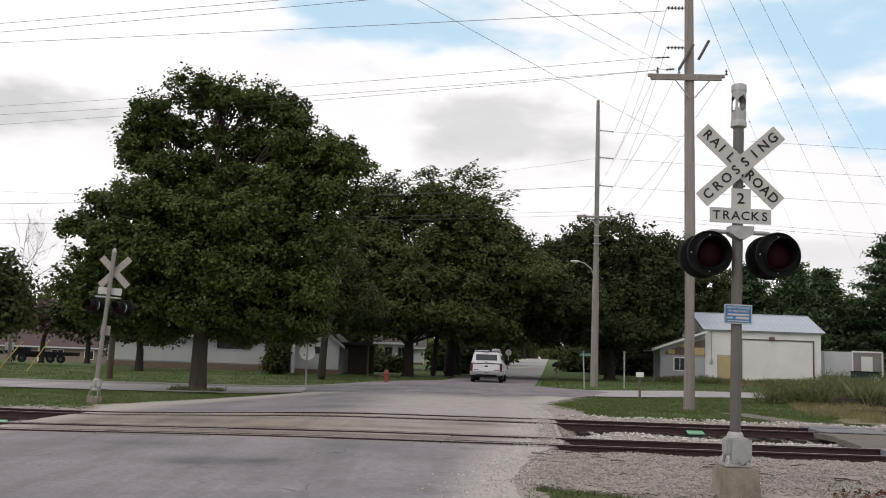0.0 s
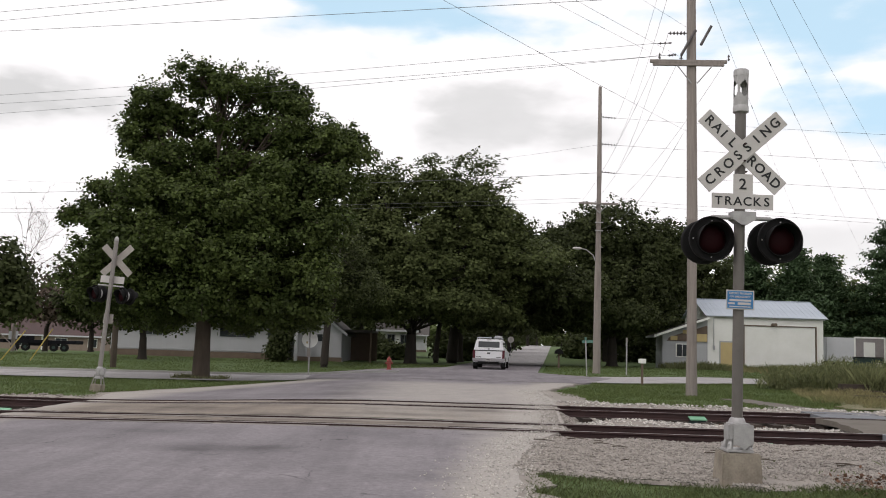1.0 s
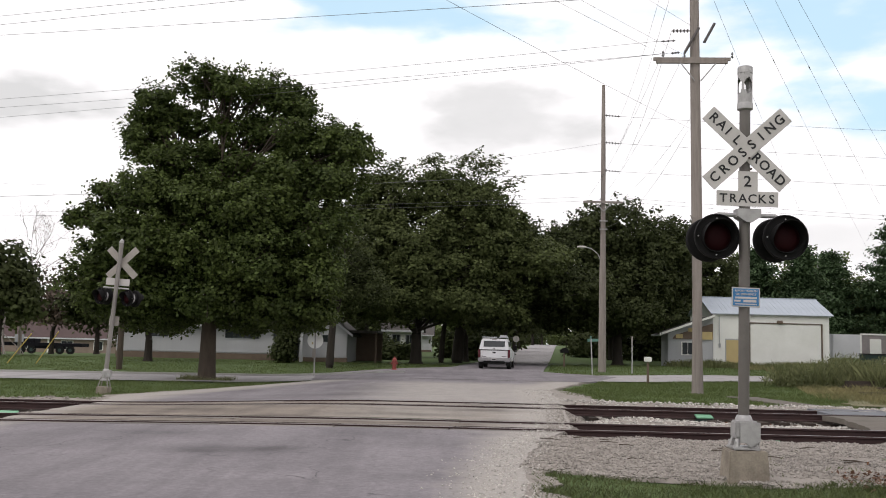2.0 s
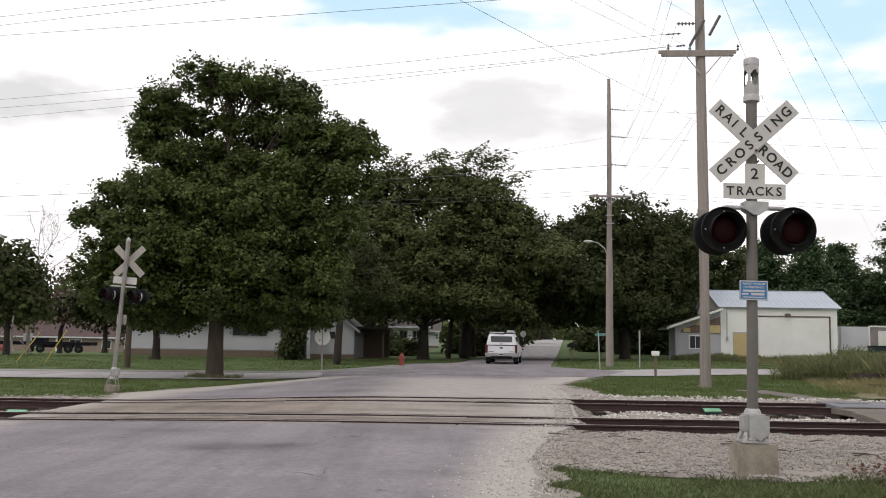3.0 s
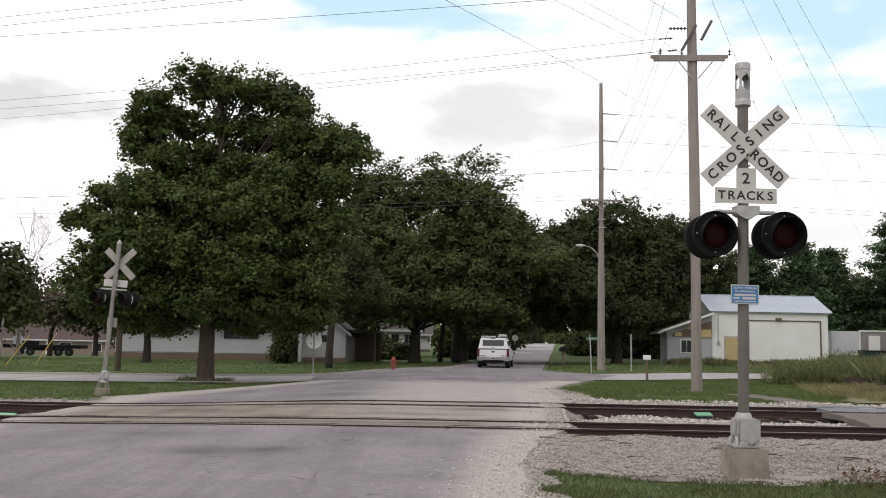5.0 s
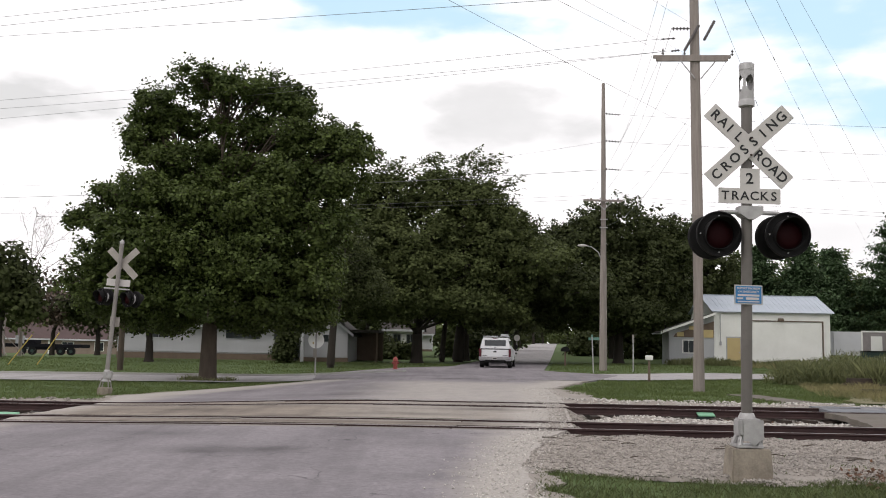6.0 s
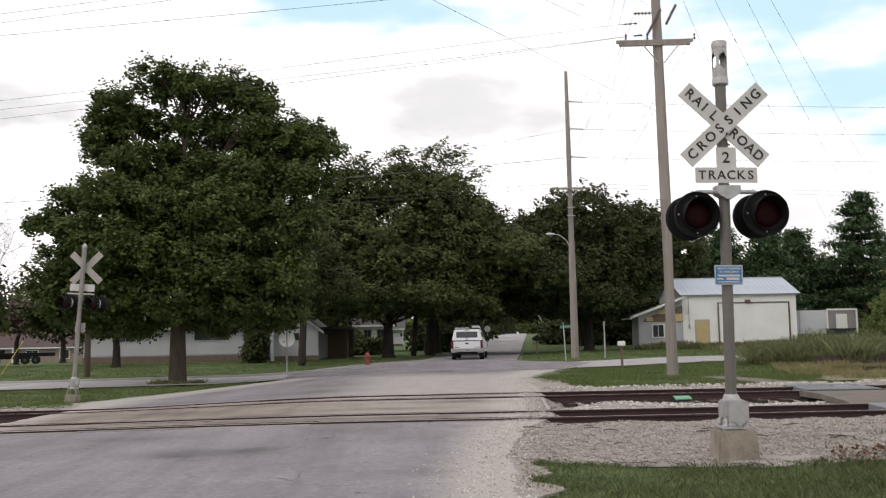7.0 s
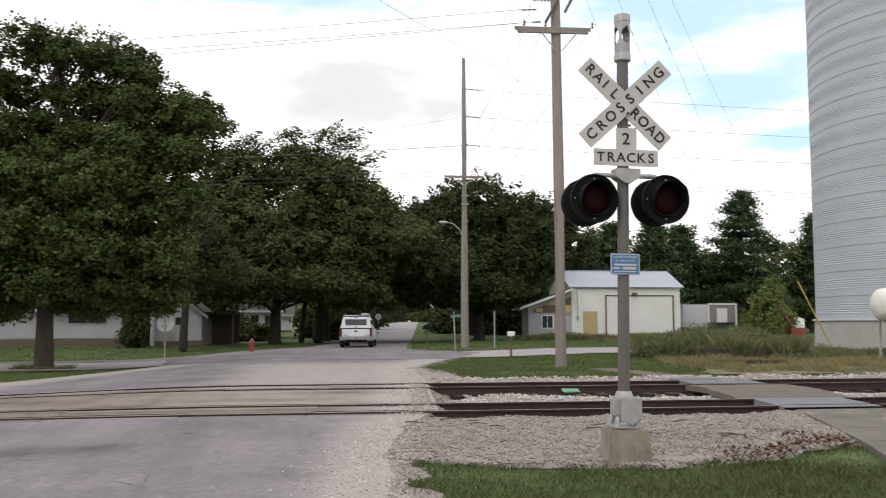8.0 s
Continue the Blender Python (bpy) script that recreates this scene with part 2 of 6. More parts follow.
TIE = mat("creosote_tie", (0.06, 0.045, 0.036), (0.03, 0.022, 0.018), 0.95, 3, 20, 0.5, obj=0.3, stretch=(1, 0.15, 1))
POLE = mat("weathered_pole", (0.34, 0.30, 0.275), (0.20, 0.17, 0.155), 0.9, 3, 30, 0.4, stretch=(4, 4, 0.25))
MAST = mat("weathered_mast", (0.165, 0.15, 0.14), (0.115, 0.103, 0.096), 0.6, 4, 60, 0.08, metal=0.25)
CAST = mat("galvanised_casting", (0.47, 0.46, 0.46), (0.31, 0.30, 0.30), 0.55, 8, 60, 0.15, metal=0.35)
MAST_PALE = mat("galvanised_mast", (0.29, 0.27, 0.255), (0.21, 0.195, 0.185), 0.6, 4, 60, 0.08, metal=0.25)
SIGN_WHITE = mat("dull_white_sheeting", (0.56, 0.53, 0.515), (0.46, 0.435, 0.42), 0.6, 4, 40, 0.03)
SIGN_BACK = mat("bare_sign_back", (0.40, 0.37, 0.34), (0.29, 0.265, 0.24), 0.6, 4, 40, 0.05, metal=0.2)
INK = mat("black_lettering", (0.02, 0.02, 0.022), None, 0.6, 5, 50, 0.0)
BLACK = mat("black_enamel", (0.008, 0.008, 0.009), (0.014, 0.013, 0.013), 0.75, 4, 40, 0.06, spec=0.15)
LENS = mat("dark_red_lens", (0.022, 0.0025, 0.004), (0.013, 0.0015, 0.003), 0.6, 8, 60, 0.1, spec=0.1)
BLUE = mat("blue_sign", (0.045, 0.19, 0.42), (0.04, 0.16, 0.36), 0.5, 5, 40, 0.02)
WHITE = mat("white_paint", (0.78, 0.78, 0.75), (0.66, 0.66, 0.62), 0.6, 0.9, 18, 0.05)
SIDING_W = mat("white_siding", (0.55, 0.555, 0.58), (0.46, 0.465, 0.48), 0.7, 0.8, 12, 0.05)
SIDING_G = mat("grey_siding", (0.40, 0.41, 0.42), (0.31, 0.315, 0.32), 0.8, 0.8, 12, 0.08)
SIDING_B = mat("blue_grey_siding", (0.43, 0.43, 0.45), (0.36, 0.36, 0.372), 0.7, 0.8, 12, 0.05)
BARE_ALU = mat("bare_aluminium", (0.88, 0.88, 0.87), (0.80, 0.80, 0.79), 0.32, 3, 30, 0.02, metal=0.7, spec=0.5)
BRICK = mat("tan_brick_wall", (0.28, 0.225, 0.185), (0.20, 0.155, 0.125), 0.9, 1.5, 30, 0.2)
BROWN = mat("brown_boards", (0.17, 0.125, 0.095), (0.11, 0.08, 0.06), 0.85, 1.5, 20, 0.2)
TAN = mat("tan_panel", (0.50, 0.40, 0.20), (0.42, 0.33, 0.16), 0.8, 1.5, 20, 0.1)
ROOF_MAROON = mat("maroon_shingles", (0.082, 0.05, 0.048), (0.055, 0.036, 0.035), 0.9, 1, 25, 0.3)
ROOF_DARK = mat("dark_shingles", (0.085, 0.075, 0.07), (0.055, 0.05, 0.047), 0.9, 1, 25, 0.3)
ROOF_METAL = mat("galvanised_roof", (0.42, 0.46, 0.52), (0.33, 0.37, 0.42), 0.5, 0.8, 14, 0.05, metal=0.3)
SILO_M = mat("galvanised_bin_steel", (0.47, 0.51, 0.56), (0.39, 0.425, 0.465), 0.55, 0.5, 12, 0.04, metal=0.1)
DARK = mat("dark_interior", (0.02, 0.02, 0.02), None, 0.9, 2, 20, 0.0)
TYRE = mat("tyre_rubber", (0.016, 0.016, 0.016), None, 0.9, 5, 40, 0.1, spec=0.1)
CHROME = mat("dull_chrome", (0.42, 0.41, 0.42), (0.32, 0.31, 0.32), 0.3, 4, 30, 0.03, metal=0.8)
TAIL = mat("red_tail_lens", (0.12, 0.02, 0.03), None, 0.25, 4, 30, 0.0)
RED = mat("red_enamel", (0.29, 0.06, 0.05), (0.21, 0.045, 0.04), 0.55, 4, 30, 0.05)
GREEN = mat("pale_green_plastic", (0.20, 0.42, 0.27), (0.14, 0.31, 0.20), 0.6, 4, 30, 0.05)
GREEN_SIGN = mat("green_street_sign", (0.13, 0.27, 0.22), None, 0.5, 4, 30, 0.0)
DUMP = mat("dark_green_steel", (0.02, 0.045, 0.04), None, 0.6, 3, 30, 0.05)
YELLOW = mat("yellow_tube", (0.50, 0.38, 0.10), (0.42, 0.31, 0.09), 0.6, 3, 30, 0.0)
WIRE = mat("weathered_wire", (0.16, 0.16, 0.17), None, 0.6, 3, 30, 0.0)
INSUL = mat("glazed_insulator", (0.10, 0.085, 0.085), None, 0.3, 3, 30, 0.0)
MAT_RUBBER = mat("grey_panel", (0.19, 0.195, 0.215), (0.13, 0.135, 0.148), 0.85, 2, 30, 0.15, obj=0.12)
STRAW = mat("straw_ground", (0.22, 0.19, 0.115), (0.105, 0.105, 0.05), 0.95, 0.9, 22, 0.6, amount=0.45)
DIRT = mat("packed_dirt", (0.165, 0.145, 0.124), (0.095, 0.082, 0.069), 0.95, 1.5, 30, 0.4)
PLANK = mat("grey_crossing_timber", (0.235, 0.212, 0.195), (0.14, 0.123, 0.113), 0.92, 2.0, 25, 0.4, obj=0.3, stretch=(0.2, 2, 2))
SLAB = mat("tan_concrete", (0.175, 0.158, 0.138), (0.105, 0.094, 0.082), 0.92, 1.5, 30, 0.3, obj=0.1)
DEAD_LEAF = mat("dead_leaves", (0.135, 0.068, 0.038), (0.085, 0.045, 0.028), 0.8, 3, 30, 0.0, island=0.4)
FLAT_GREY = mat("window_glass_dark", (0.03, 0.035, 0.04), None, 0.12, 3, 20, 0.0, spec=0.6)
CAR_BLACK = mat("black_trailer_paint", (0.010, 0.010, 0.013), None, 0.85, 3, 20, 0.0, spec=0.1)


# ---- builders ----
def smooth(t):
    t = min(1.0, max(0.0, t))
    return t * t * (3 - 2 * t)


def lie(x, y):
    """Height of the land."""
    left = -0.28 * smooth((-x - 1) / 8) * (0.2 + 0.8 * smooth((y - 16) / 13)) * (1 - smooth((y - 50) / 22))
    right = 0.14 * smooth((x - 6) / 9) * smooth((y - 28) / 14)
    west = -1.0 * smooth((-x - 22) / 28) * smooth((y - 55) / 50)
    rise = 1.7 * smooth((y - 75) / 190) * smooth((x + 25) / 15)
    return left + right + west + rise


def mesh_of(name, verts, faces, material, smooth_shade=False):
    me = bpy.data.meshes.new(name)
    me.from_pydata([tuple(v) for v in verts], [], faces)
    me.materials.append(material)
    if smooth_shade:
        me.shade_smooth()
    me.update()
    return me


def quads(name, v, material):
    """A mesh of separate four-cornered faces from an array of n x 4 x 3."""
    n = len(v)
    me = bpy.data.meshes.new(name)
    me.vertices.add(n * 4)
    me.vertices.foreach_set("co", np.ascontiguousarray(v, dtype=np.float32).ravel())
    me.loops.add(n * 4)
    me.loops.foreach_set("vertex_index", np.arange(n * 4, dtype=np.int32))
    me.polygons.add(n)
    me.polygons.foreach_set("loop_start", np.arange(0, n * 4, 4, dtype=np.int32))
    me.materials.append(material)
    me.update(calc_edges=True)
    return me


def thing(name, x, y, z, label, category, group="", rz=0.0):
    ob = new(name)
    ob.matrix_world = pose(x, y, z, 0, 0, rz)
    return tagged(ob, label, category, group)


def part(name, bm, material, parent, label="", shade=False):
    me = bpy.data.meshes.new(name)
    bm.to_mesh(me)
    bm.free()
    me.materials.append(material)
    if shade:
        me.shade_smooth()
        me.set_sharp_from_angle(angle=radians(40))
    ob = new(name, me)
    ob.parent = parent
    if label:
        ob["label"] = label
    return ob


def setting(name, me, label, category, kind="structure"):
    return tagged(new(name, me), label, category, "", kind)


def box(bm, cx, cy, cz, sx, sy, sz, bevel=0.0, m=None):
    r = bmesh.ops.create_cube(bm, size=1, matrix=(m or Matrix()) @ Matrix.Translation((cx, cy, cz)) @ Matrix.Diagonal((sx, sy, sz, 1)))
    if bevel:
        es = list({e for v in r["verts"] for e in v.link_edges})
        bmesh.ops.bevel(bm, geom=es, offset=bevel, segments=2, affect="EDGES", clamp_overlap=True)
    return bm


def bbox(*a, **k):
    return box(bmesh.new(), *a, **k)


def rod(bm, a, b, r0, r1=None, n=10):
    a, b = Vector(a), Vector(b)
    d = b - a
    m = Matrix.Translation((a + b) / 2) @ d.to_track_quat("Z", "Y").to_matrix().to_4x4()
    bmesh.ops.create_cone(bm, cap_ends=True, segments=n, radius1=r0, radius2=r0 if r1 is None else r1, depth=d.length, matrix=m)
    return bm


def brod(*a, **k):
    return rod(bmesh.new(), *a, **k)


def lathe(bm, profile, n=24, m=None):
    """Turns a profile of (radius, height) round z."""
    m = m or Matrix()
    rings = []
    for r, z in profile:
        rings.append([bm.verts.new(m @ Vector((r * math.cos(2 * math.pi * i / n), r * math.sin(2 * math.pi * i / n), z))) for i in range(n)])
    for a, b in zip(rings, rings[1:]):
        for i in range(n):
            bm.faces.new((a[i], a[(i + 1) % n], b[(i + 1) % n], b[i]))
    if profile[0][0] > 1e-6:
        bm.faces.new(rings[0][::-1])
    if profile[-1][0] > 1e-6:
        bm.faces.new(rings[-1])
    bmesh.ops.remove_doubles(bm, verts=bm.verts, dist=1e-5)
    return bm


def prism(bm, outline, y0, y1):
    """An outline of (x, z) made solid from y0 to y1."""
    a = [bm.verts.new((x, y0, z)) for x, z in outline]
    b = [bm.verts.new((x, y1, z)) for x, z in outline]
    k = len(a)
    bm.faces.new(a)
    bm.faces.new(b[::-1])
    for i in range(k):
        bm.faces.new((a[(i + 1) % k], a[i], b[i], b[(i + 1) % k]))
    bmesh.ops.recalc_face_normals(bm, faces=bm.faces)
    return bm


def text_mesh(s, size, thick):
    c = bpy.data.curves.new("lettering", "FONT")
    c.body, c.size, c.align_x, c.align_y = s, size, "CENTER", "CENTER"
    c.extrude, c.offset, c.resolution_u = 0.002, thick, 3
    tmp = new("lettering", c)
    bpy.context.view_layer.update()
    me = bpy.data.meshes.new_from_object(tmp.evaluated_get(bpy.context.evaluated_depsgraph_get()))
    bpy.data.objects.remove(tmp)
    me.materials.clear()
    return me


def letters(s, size, thick, parent, m, material):
    me = text_mesh(s, size, thick)
    me.materials.append(material)
    ob = new("lettering", me)
    ob.parent = parent
    ob.matrix_local = m
    return ob


# ---- land ----
def spread(lo, hi, fine_lo, fine_hi, step):
    v = list(np.arange(fine_lo, fine_hi + 1e-6, step))
    s, x = step, fine_hi
    while x < hi:
        s *= 1.35
        x += s
        v.append(x)
    s, x = step, fine_lo
    while x > lo:
        s *= 1.35
        x -= s
        v.insert(0, x)
    return v


gx, gy = spread(-2500, 2500, -26, 44, 0.5), spread(-1500, 3000, -4, 58, 0.5)


def bed(y):
    """How deep the track bed is cut below the land."""
    return smooth((y - 14.6) / 1.2) * (1 - smooth((y - 24.3) / 1.0))


verts, faces = [], []
for y in gy:
    for x in gx:
        far = smooth((math.hypot(x, y) - 60) / 60)
        bumps = 0.035 * noise.noise((x * 0.5, y * 0.5, 0)) * (1 - far)
        verts.append((x, y, lie(x, y) + bumps - 0.02 - 0.38 * bed(y)))
nx = len(gx)
for j in range(len(gy) - 1):
    for i in range(nx - 1):
        a = j * nx + i
        faces.append((a, a + 1, a + nx + 1, a + nx))
setting("ground", mesh_of("ground", verts, faces, GRASS_SOIL, True), "flat green lawns and verges reaching the horizon", "ground")


def oil_stain(x, y):
    """Old oil and tar stains soaked into the paving: centre, half width, half length, strength."""
    spots = ((-3.05, 12.5, 0.65, 0.42, 1.0), (-2.3, 12.8, 0.3, 0.3, 0.7), (-1.75, 9.7, 0.22, 0.3, 0.6), (-4.6, 14.6, 0.7, 0.3, 0.5), (-5.2, 20.2, 1.3, 0.5, 0.5), (-0.8, 19.4, 1.2, 0.4, 0.7), (0.8, 21.0, 0.9, 0.4, 0.8), (-1.5, 17.2, 1.4, 0.2, 0.7), (1.2, 22.9, 1.0, 0.2, 0.8), (-3.2, 26.5, 1.6, 0.8, 0.5), (-5.8, 9.0, 0.5, 2.0, 0.35), (-2.6, 31.0, 1.0, 3.0, 0.35))
    return min(1.0, sum(k * math.exp(-((x - a) / w) ** 2 - ((y - b) / h) ** 2) for a, b, w, h, k in spots) * 1.5)


def sheet(name, left, right, y0, y1, dy, nxs, height, material, label, category, jag=0.0, seed=0.0, parent=None, dust=None):
    """A surface from y0 to y1 between two edge lines x = left(y), right(y), with uneven edges and a turned-down rim."""
    v, f = [], []
    ys = list(np.arange(y0, y1, dy)) + [y1]
    for y in ys:
        xl = left(y) + jag * noise.noise((seed, y * 1.7, 0)) + jag * 0.6 * noise.noise((seed, y * 6, 3))
        xr = right(y) + jag * noise.noise((seed + 9, y * 1.7, 0)) + jag * 0.6 * noise.noise((seed + 9, y * 6, 3))
        row = [xl] + [xl + (xr - xl) * i / nxs for i in range(nxs + 1)] + [xr]
        for i, x in enumerate(row):
            low = 0.12 if i in (0, nxs + 2) else 0.0
            v.append((x, y, height(x, y) - low))
    w = nxs + 3
    for j in range(len(ys) - 1):
        for i in range(w - 1):
            a = j * w + i
            f.append((a, a + 1, a + w + 1, a + w))
    ob = new(name, mesh_of(name, v, f, material, True))
    if dust:
        at = ob.data.attributes.new("dust", "FLOAT", "POINT")
        at.data.foreach_set("value", [dust(p[0], p[1]) for p in v])
        at = ob.data.attributes.new("stain", "FLOAT", "POINT")
        at.data.foreach_set("value", [oil_stain(p[0], p[1]) for p in v])
    ob.data.set_sharp_from_angle(angle=radians(50))
    if parent:
        ob.parent = parent
        return ob
    return tagged(ob, label, category, "", "structure")


def lerp_line(pts):
    def at(y):
        if y <= pts[0][1]:
            return pts[0][0]
        for (xa, ya), (xb, yb) in zip(pts, pts[1:]):
            if y <= yb:
                return xa + (xb - xa) * (y - ya) / (yb - ya)
        return pts[-1][0]
    return at


RAILS = (16.45, 17.9, 22.1, 23.55)
road_l = lerp_line([(-7.0, -30), (-7.4, 12), (-8.0, 17), (-8.6, 23), (-9.7, 27.6), (-8.7, 30.5), (-7.2, 34), (-5.4, 37.6), (-5.6, 39.0)])
road_r = lerp_line([(-0.9, -30), (-0.2, 0), (0.75, 8.6), (1.0, 11.5), (1.5, 14.5), (2.3, 17), (2.8, 22), (3.2, 26), (3.3, 31), (4.2, 34), (6.2, 40.5)])


def on_land(dz):
    return lambda x, y: lie(x, y) + dz


def road_dust(x, y):
    """Grit lying towards the edges of the road, and tan fill round the crossing."""
    right = 0.80 * smooth(1 - (road_r(y) - x) / (1.3 + 1.6 * smooth((y - 12) / 8)))
    left = (0.5 + 0.3 * smooth((y - 22) / 5)) * smooth(1 - (x - road_l(y)) / (1.2 + 1.4 * smooth((y - 22) / 5)))
    tan = (0.36 + 0.14 * smooth((y - 23) / 2)) * smooth((x + 4.5) / 4) * smooth((y - 17.2) / 0.8) * (1 - smooth((y - 34) / 4))
    return max(right, left, tan)


rng0 = np.random.default_rng(2)
road = sheet("road", road_l, road_r, -30, 16.06, 0.25, 40, on_land(0.03), ASPHALT, "worn grey asphalt road with fine cracks", "road", 0.10, 2, None, road_dust)
for y in RAILS:
    for lo, hi in ((-0.36, -0.085), (0.125, 0.36)):
        for k in range(5):
            fl = lambda yy, k=k: road_l(yy) + (road_r(yy) - road_l(yy)) * k / 5 + (0.015 if k else 0)
            fr = lambda yy, k=k: road_l(yy) + (road_r(yy) - road_l(yy)) * (k + 1) / 5
            dz = rng0.uniform(0.018, 0.032)
            sheet("crossing_plank", fl, fr, y + lo + rng0.uniform(0, 0.015), y + hi, 0.14, 8, on_land(dz), PLANK, "", "", 0.02, y + k, road)
CROSS_IN = [(16.84, 17.51), (18.29, 21.70), (22.49, 23.16)]
for a, b in CROSS_IN:
    sheet("crossing_panel", road_l, road_r, a, b, 0.11, 30, on_land(0.03), CROSSING, "", "", 0.05, a, road, road_dust)
sheet("road_north", road_l, road_r, 23.94, 39.0, 0.4, 30, on_land(0.03), ASPHALT, "worn grey asphalt apron beyond the railway tracks", "road", 0.12, 3, None, road_dust)
# the street that crosses, and the road going on beyond it
verts, faces = [], []


def street_near(x):
    return 36.4 + (x + 18) * 0.155 if x < 14 else 41.4 + (x - 14) * 0.10


def street_far(x):
    return 42.6 + (x + 18) * 0.22 if x < 14 else 49.6 + (x - 14) * 0.10


xs = list(np.arange(-70, 90, 0.6))
for x in xs:
    for k in range(9):
        y = street_near(x) + (street_far(x) - street_near(x)) * k / 8
        verts.append((x, y, lie(x, y) + 0.036))
for i in range(len(xs) - 1):
    for k in range(8):
        a = i * 9 + k
        faces.append((a, a + 9, a + 10, a + 1))
setting("street", mesh_of("street", verts, faces, STREET, True), "pale worn side street crossing the road", "street")


def beyond_l(y):
    if y < 62:
        t = smooth((y - 46.5) / 15)
        return -6.5 + t * 6.9 + (y - 46) * 0.02
    return 0.7 + (y - 62) * 0.1225


def beyond_r(y):
    return 6.75 + (y - 63) * 0.1225 + 3.5 * (1 - smooth((y - 46) / 8))


sheet("road_beyond", beyond_l, beyond_r, 46.0, 75, 0.8, 12, on_land(0.04), ASPHALT, "grey asphalt road running on under the trees", "road", 0.06, 5)
sheet("road_far", beyond_l, beyond_r, 75, 620, 8, 6, on_land(0.04), STREET, "far end of the straight road", "road", 0.0, 6)
sheet("intersection", lambda y: -5.5 - (y - 38.8) * 0.12, lambda y: 6.0 + (y - 38.8) * 0.35, 38.8, 46.2, 0.6, 20, on_land(0.042), ASPHALT, "darker asphalt where the street crosses", "road", 0.25, 21)
# kerb along the far side of the street
v, f = [], []
xs = list(np.arange(-60, -1.5, 0.5))
for x in xs:
    y = street_far(x) + 0.02
    z = lie(x, y)
    for dy, dz in ((0, 0.0), (0.0, 0.13), (0.16, 0.13), (0.18, 0.0)):
        v.append((x, y + dy, z + dz))
for i in range(len(xs) - 1):
    for k in range(3):
        a = i * 4 + k
        f.append((a, a + 4, a + 5, a + 1))
setting("kerb", mesh_of("kerb", v, f, PALE_CONC), "low concrete kerb along the side street", "kerb")
# strip of pavement behind the kerb
xs = list(np.arange(-60, -7, 0.6))
v = [(x, street_far(x) + d, lie(x, street_far(x)) + 0.05) for x in xs for d in (0.9, 1.9)]
f = [(2 * i, 2 * i + 2, 2 * i + 3, 2 * i + 1) for i in range(len(xs) - 1)]
setting("pavement", mesh_of("pavement", v, f, PALE_CONC), "narrow concrete pavement beside the kerb", "pavement")


# ---- gravel and ballast ----
def ballast_z(x, y):
    """Profile of the stone across both tracks."""
    h = 0.03 - 0.26 * smooth((y - 15.3) / 0.75) * (1 - smooth((y - 24.0) / 1.0))
    h += 0.24 * math.exp(-(((y - 20.0) / 1.25) ** 2)) * (0.55 + 0.9 * noise.noise((x * 0.6, y * 0.3, 5)))
    h -= 0.10 * smooth((road_r(y) - x) / 0.25) * smooth((x - road_l(y)) / 0.25)
    h += 0.05 * noise.noise((x * 1.1, y * 1.1, 2)) + 0.02 * noise.noise((x * 5, y * 5, 2))
    return lie(x, y) + h


def bands(name, x0, x1, near, far, label):
    v, f = [], []
    xs = list(np.arange(x0, x1, 0.18))
    n = 90
    for x in xs:
        a, b = near(x), far(x)
        for k in range(n + 1):
            y = a + (b - a) * k / n
            edge = 0.06 if k in (0, n) else 0.0
            v.append((x, y, ballast_z(x, y) - edge))
    for i in range(len(xs) - 1):
        for k in range(n):
            a = i * (n + 1) + k
            f.append((a, a + n + 1, a + n + 2, a + 1))
    return setting(name, mesh_of(name, v, f, GRAVEL, True), label, "gravel", "stuff")


def near_edge(x):
    pts = ((0.3, 9.0), (0.9, 11.4), (1.85, 10.9), (3.0, 10.45), (4.3, 10.5), (5.6, 11.0), (6.6, 11.9), (9, 12.6), (14, 13.2), (60, 14))
    for (xa, ya), (xb, yb) in zip(pts, pts[1:]):
        if x <= xb:
            return ya + (yb - ya) * (x - xa) / (xb - xa) + 0.25 * noise.noise((x * 1.5, 7, 0))
    return 14


def far_edge(x):
    return 25.7 + 0.35 * noise.noise((x * 0.8, 3, 0)) - 0.3 * smooth((x - 4) / 4)


bands("ballast", 0.4, 34, near_edge, far_edge, "pale crushed limestone ballast round the tracks")
bands("ballast_west", -34, -6.6, lambda x: 14.9 + 0.2 * noise.noise((x, 1, 0)), lambda x: 25.2 + 0.3 * noise.noise((x, 2, 0)), "pale crushed limestone ballast round the tracks")
# gravel margin between the road and the grass
sheet("gravel_margin", lambda y: road_r(y) - 0.3, lambda y: road_r(y) + 0.15 + 0.9 * smooth((y - 24) / 3) * (1 - smooth((y - 29.5) / 3)), 23.8, 39, 0.25, 6, on_land(0.022), GRAVEL, "loose pale gravel along the road edge", "gravel", 0.35, 8)
sheet("gravel_shoulder", lambda y: road_r(y) - 0.25, lambda y: road_r(y) + 0.3, -20, 12, 0.12, 6, on_land(0.024), GRAVEL, "loose pale gravel along the road edge", "gravel", 0.3, 11)
sheet("gravel_margin_west", lambda y: road_l(y) - 0.35, lambda y: road_l(y) + 0.3, 24, 38, 0.25, 6, on_land(0.024), GRAVEL, "loose pale gravel along the road edge", "gravel", 0.3, 14)
rng = np.random.default_rng(4)


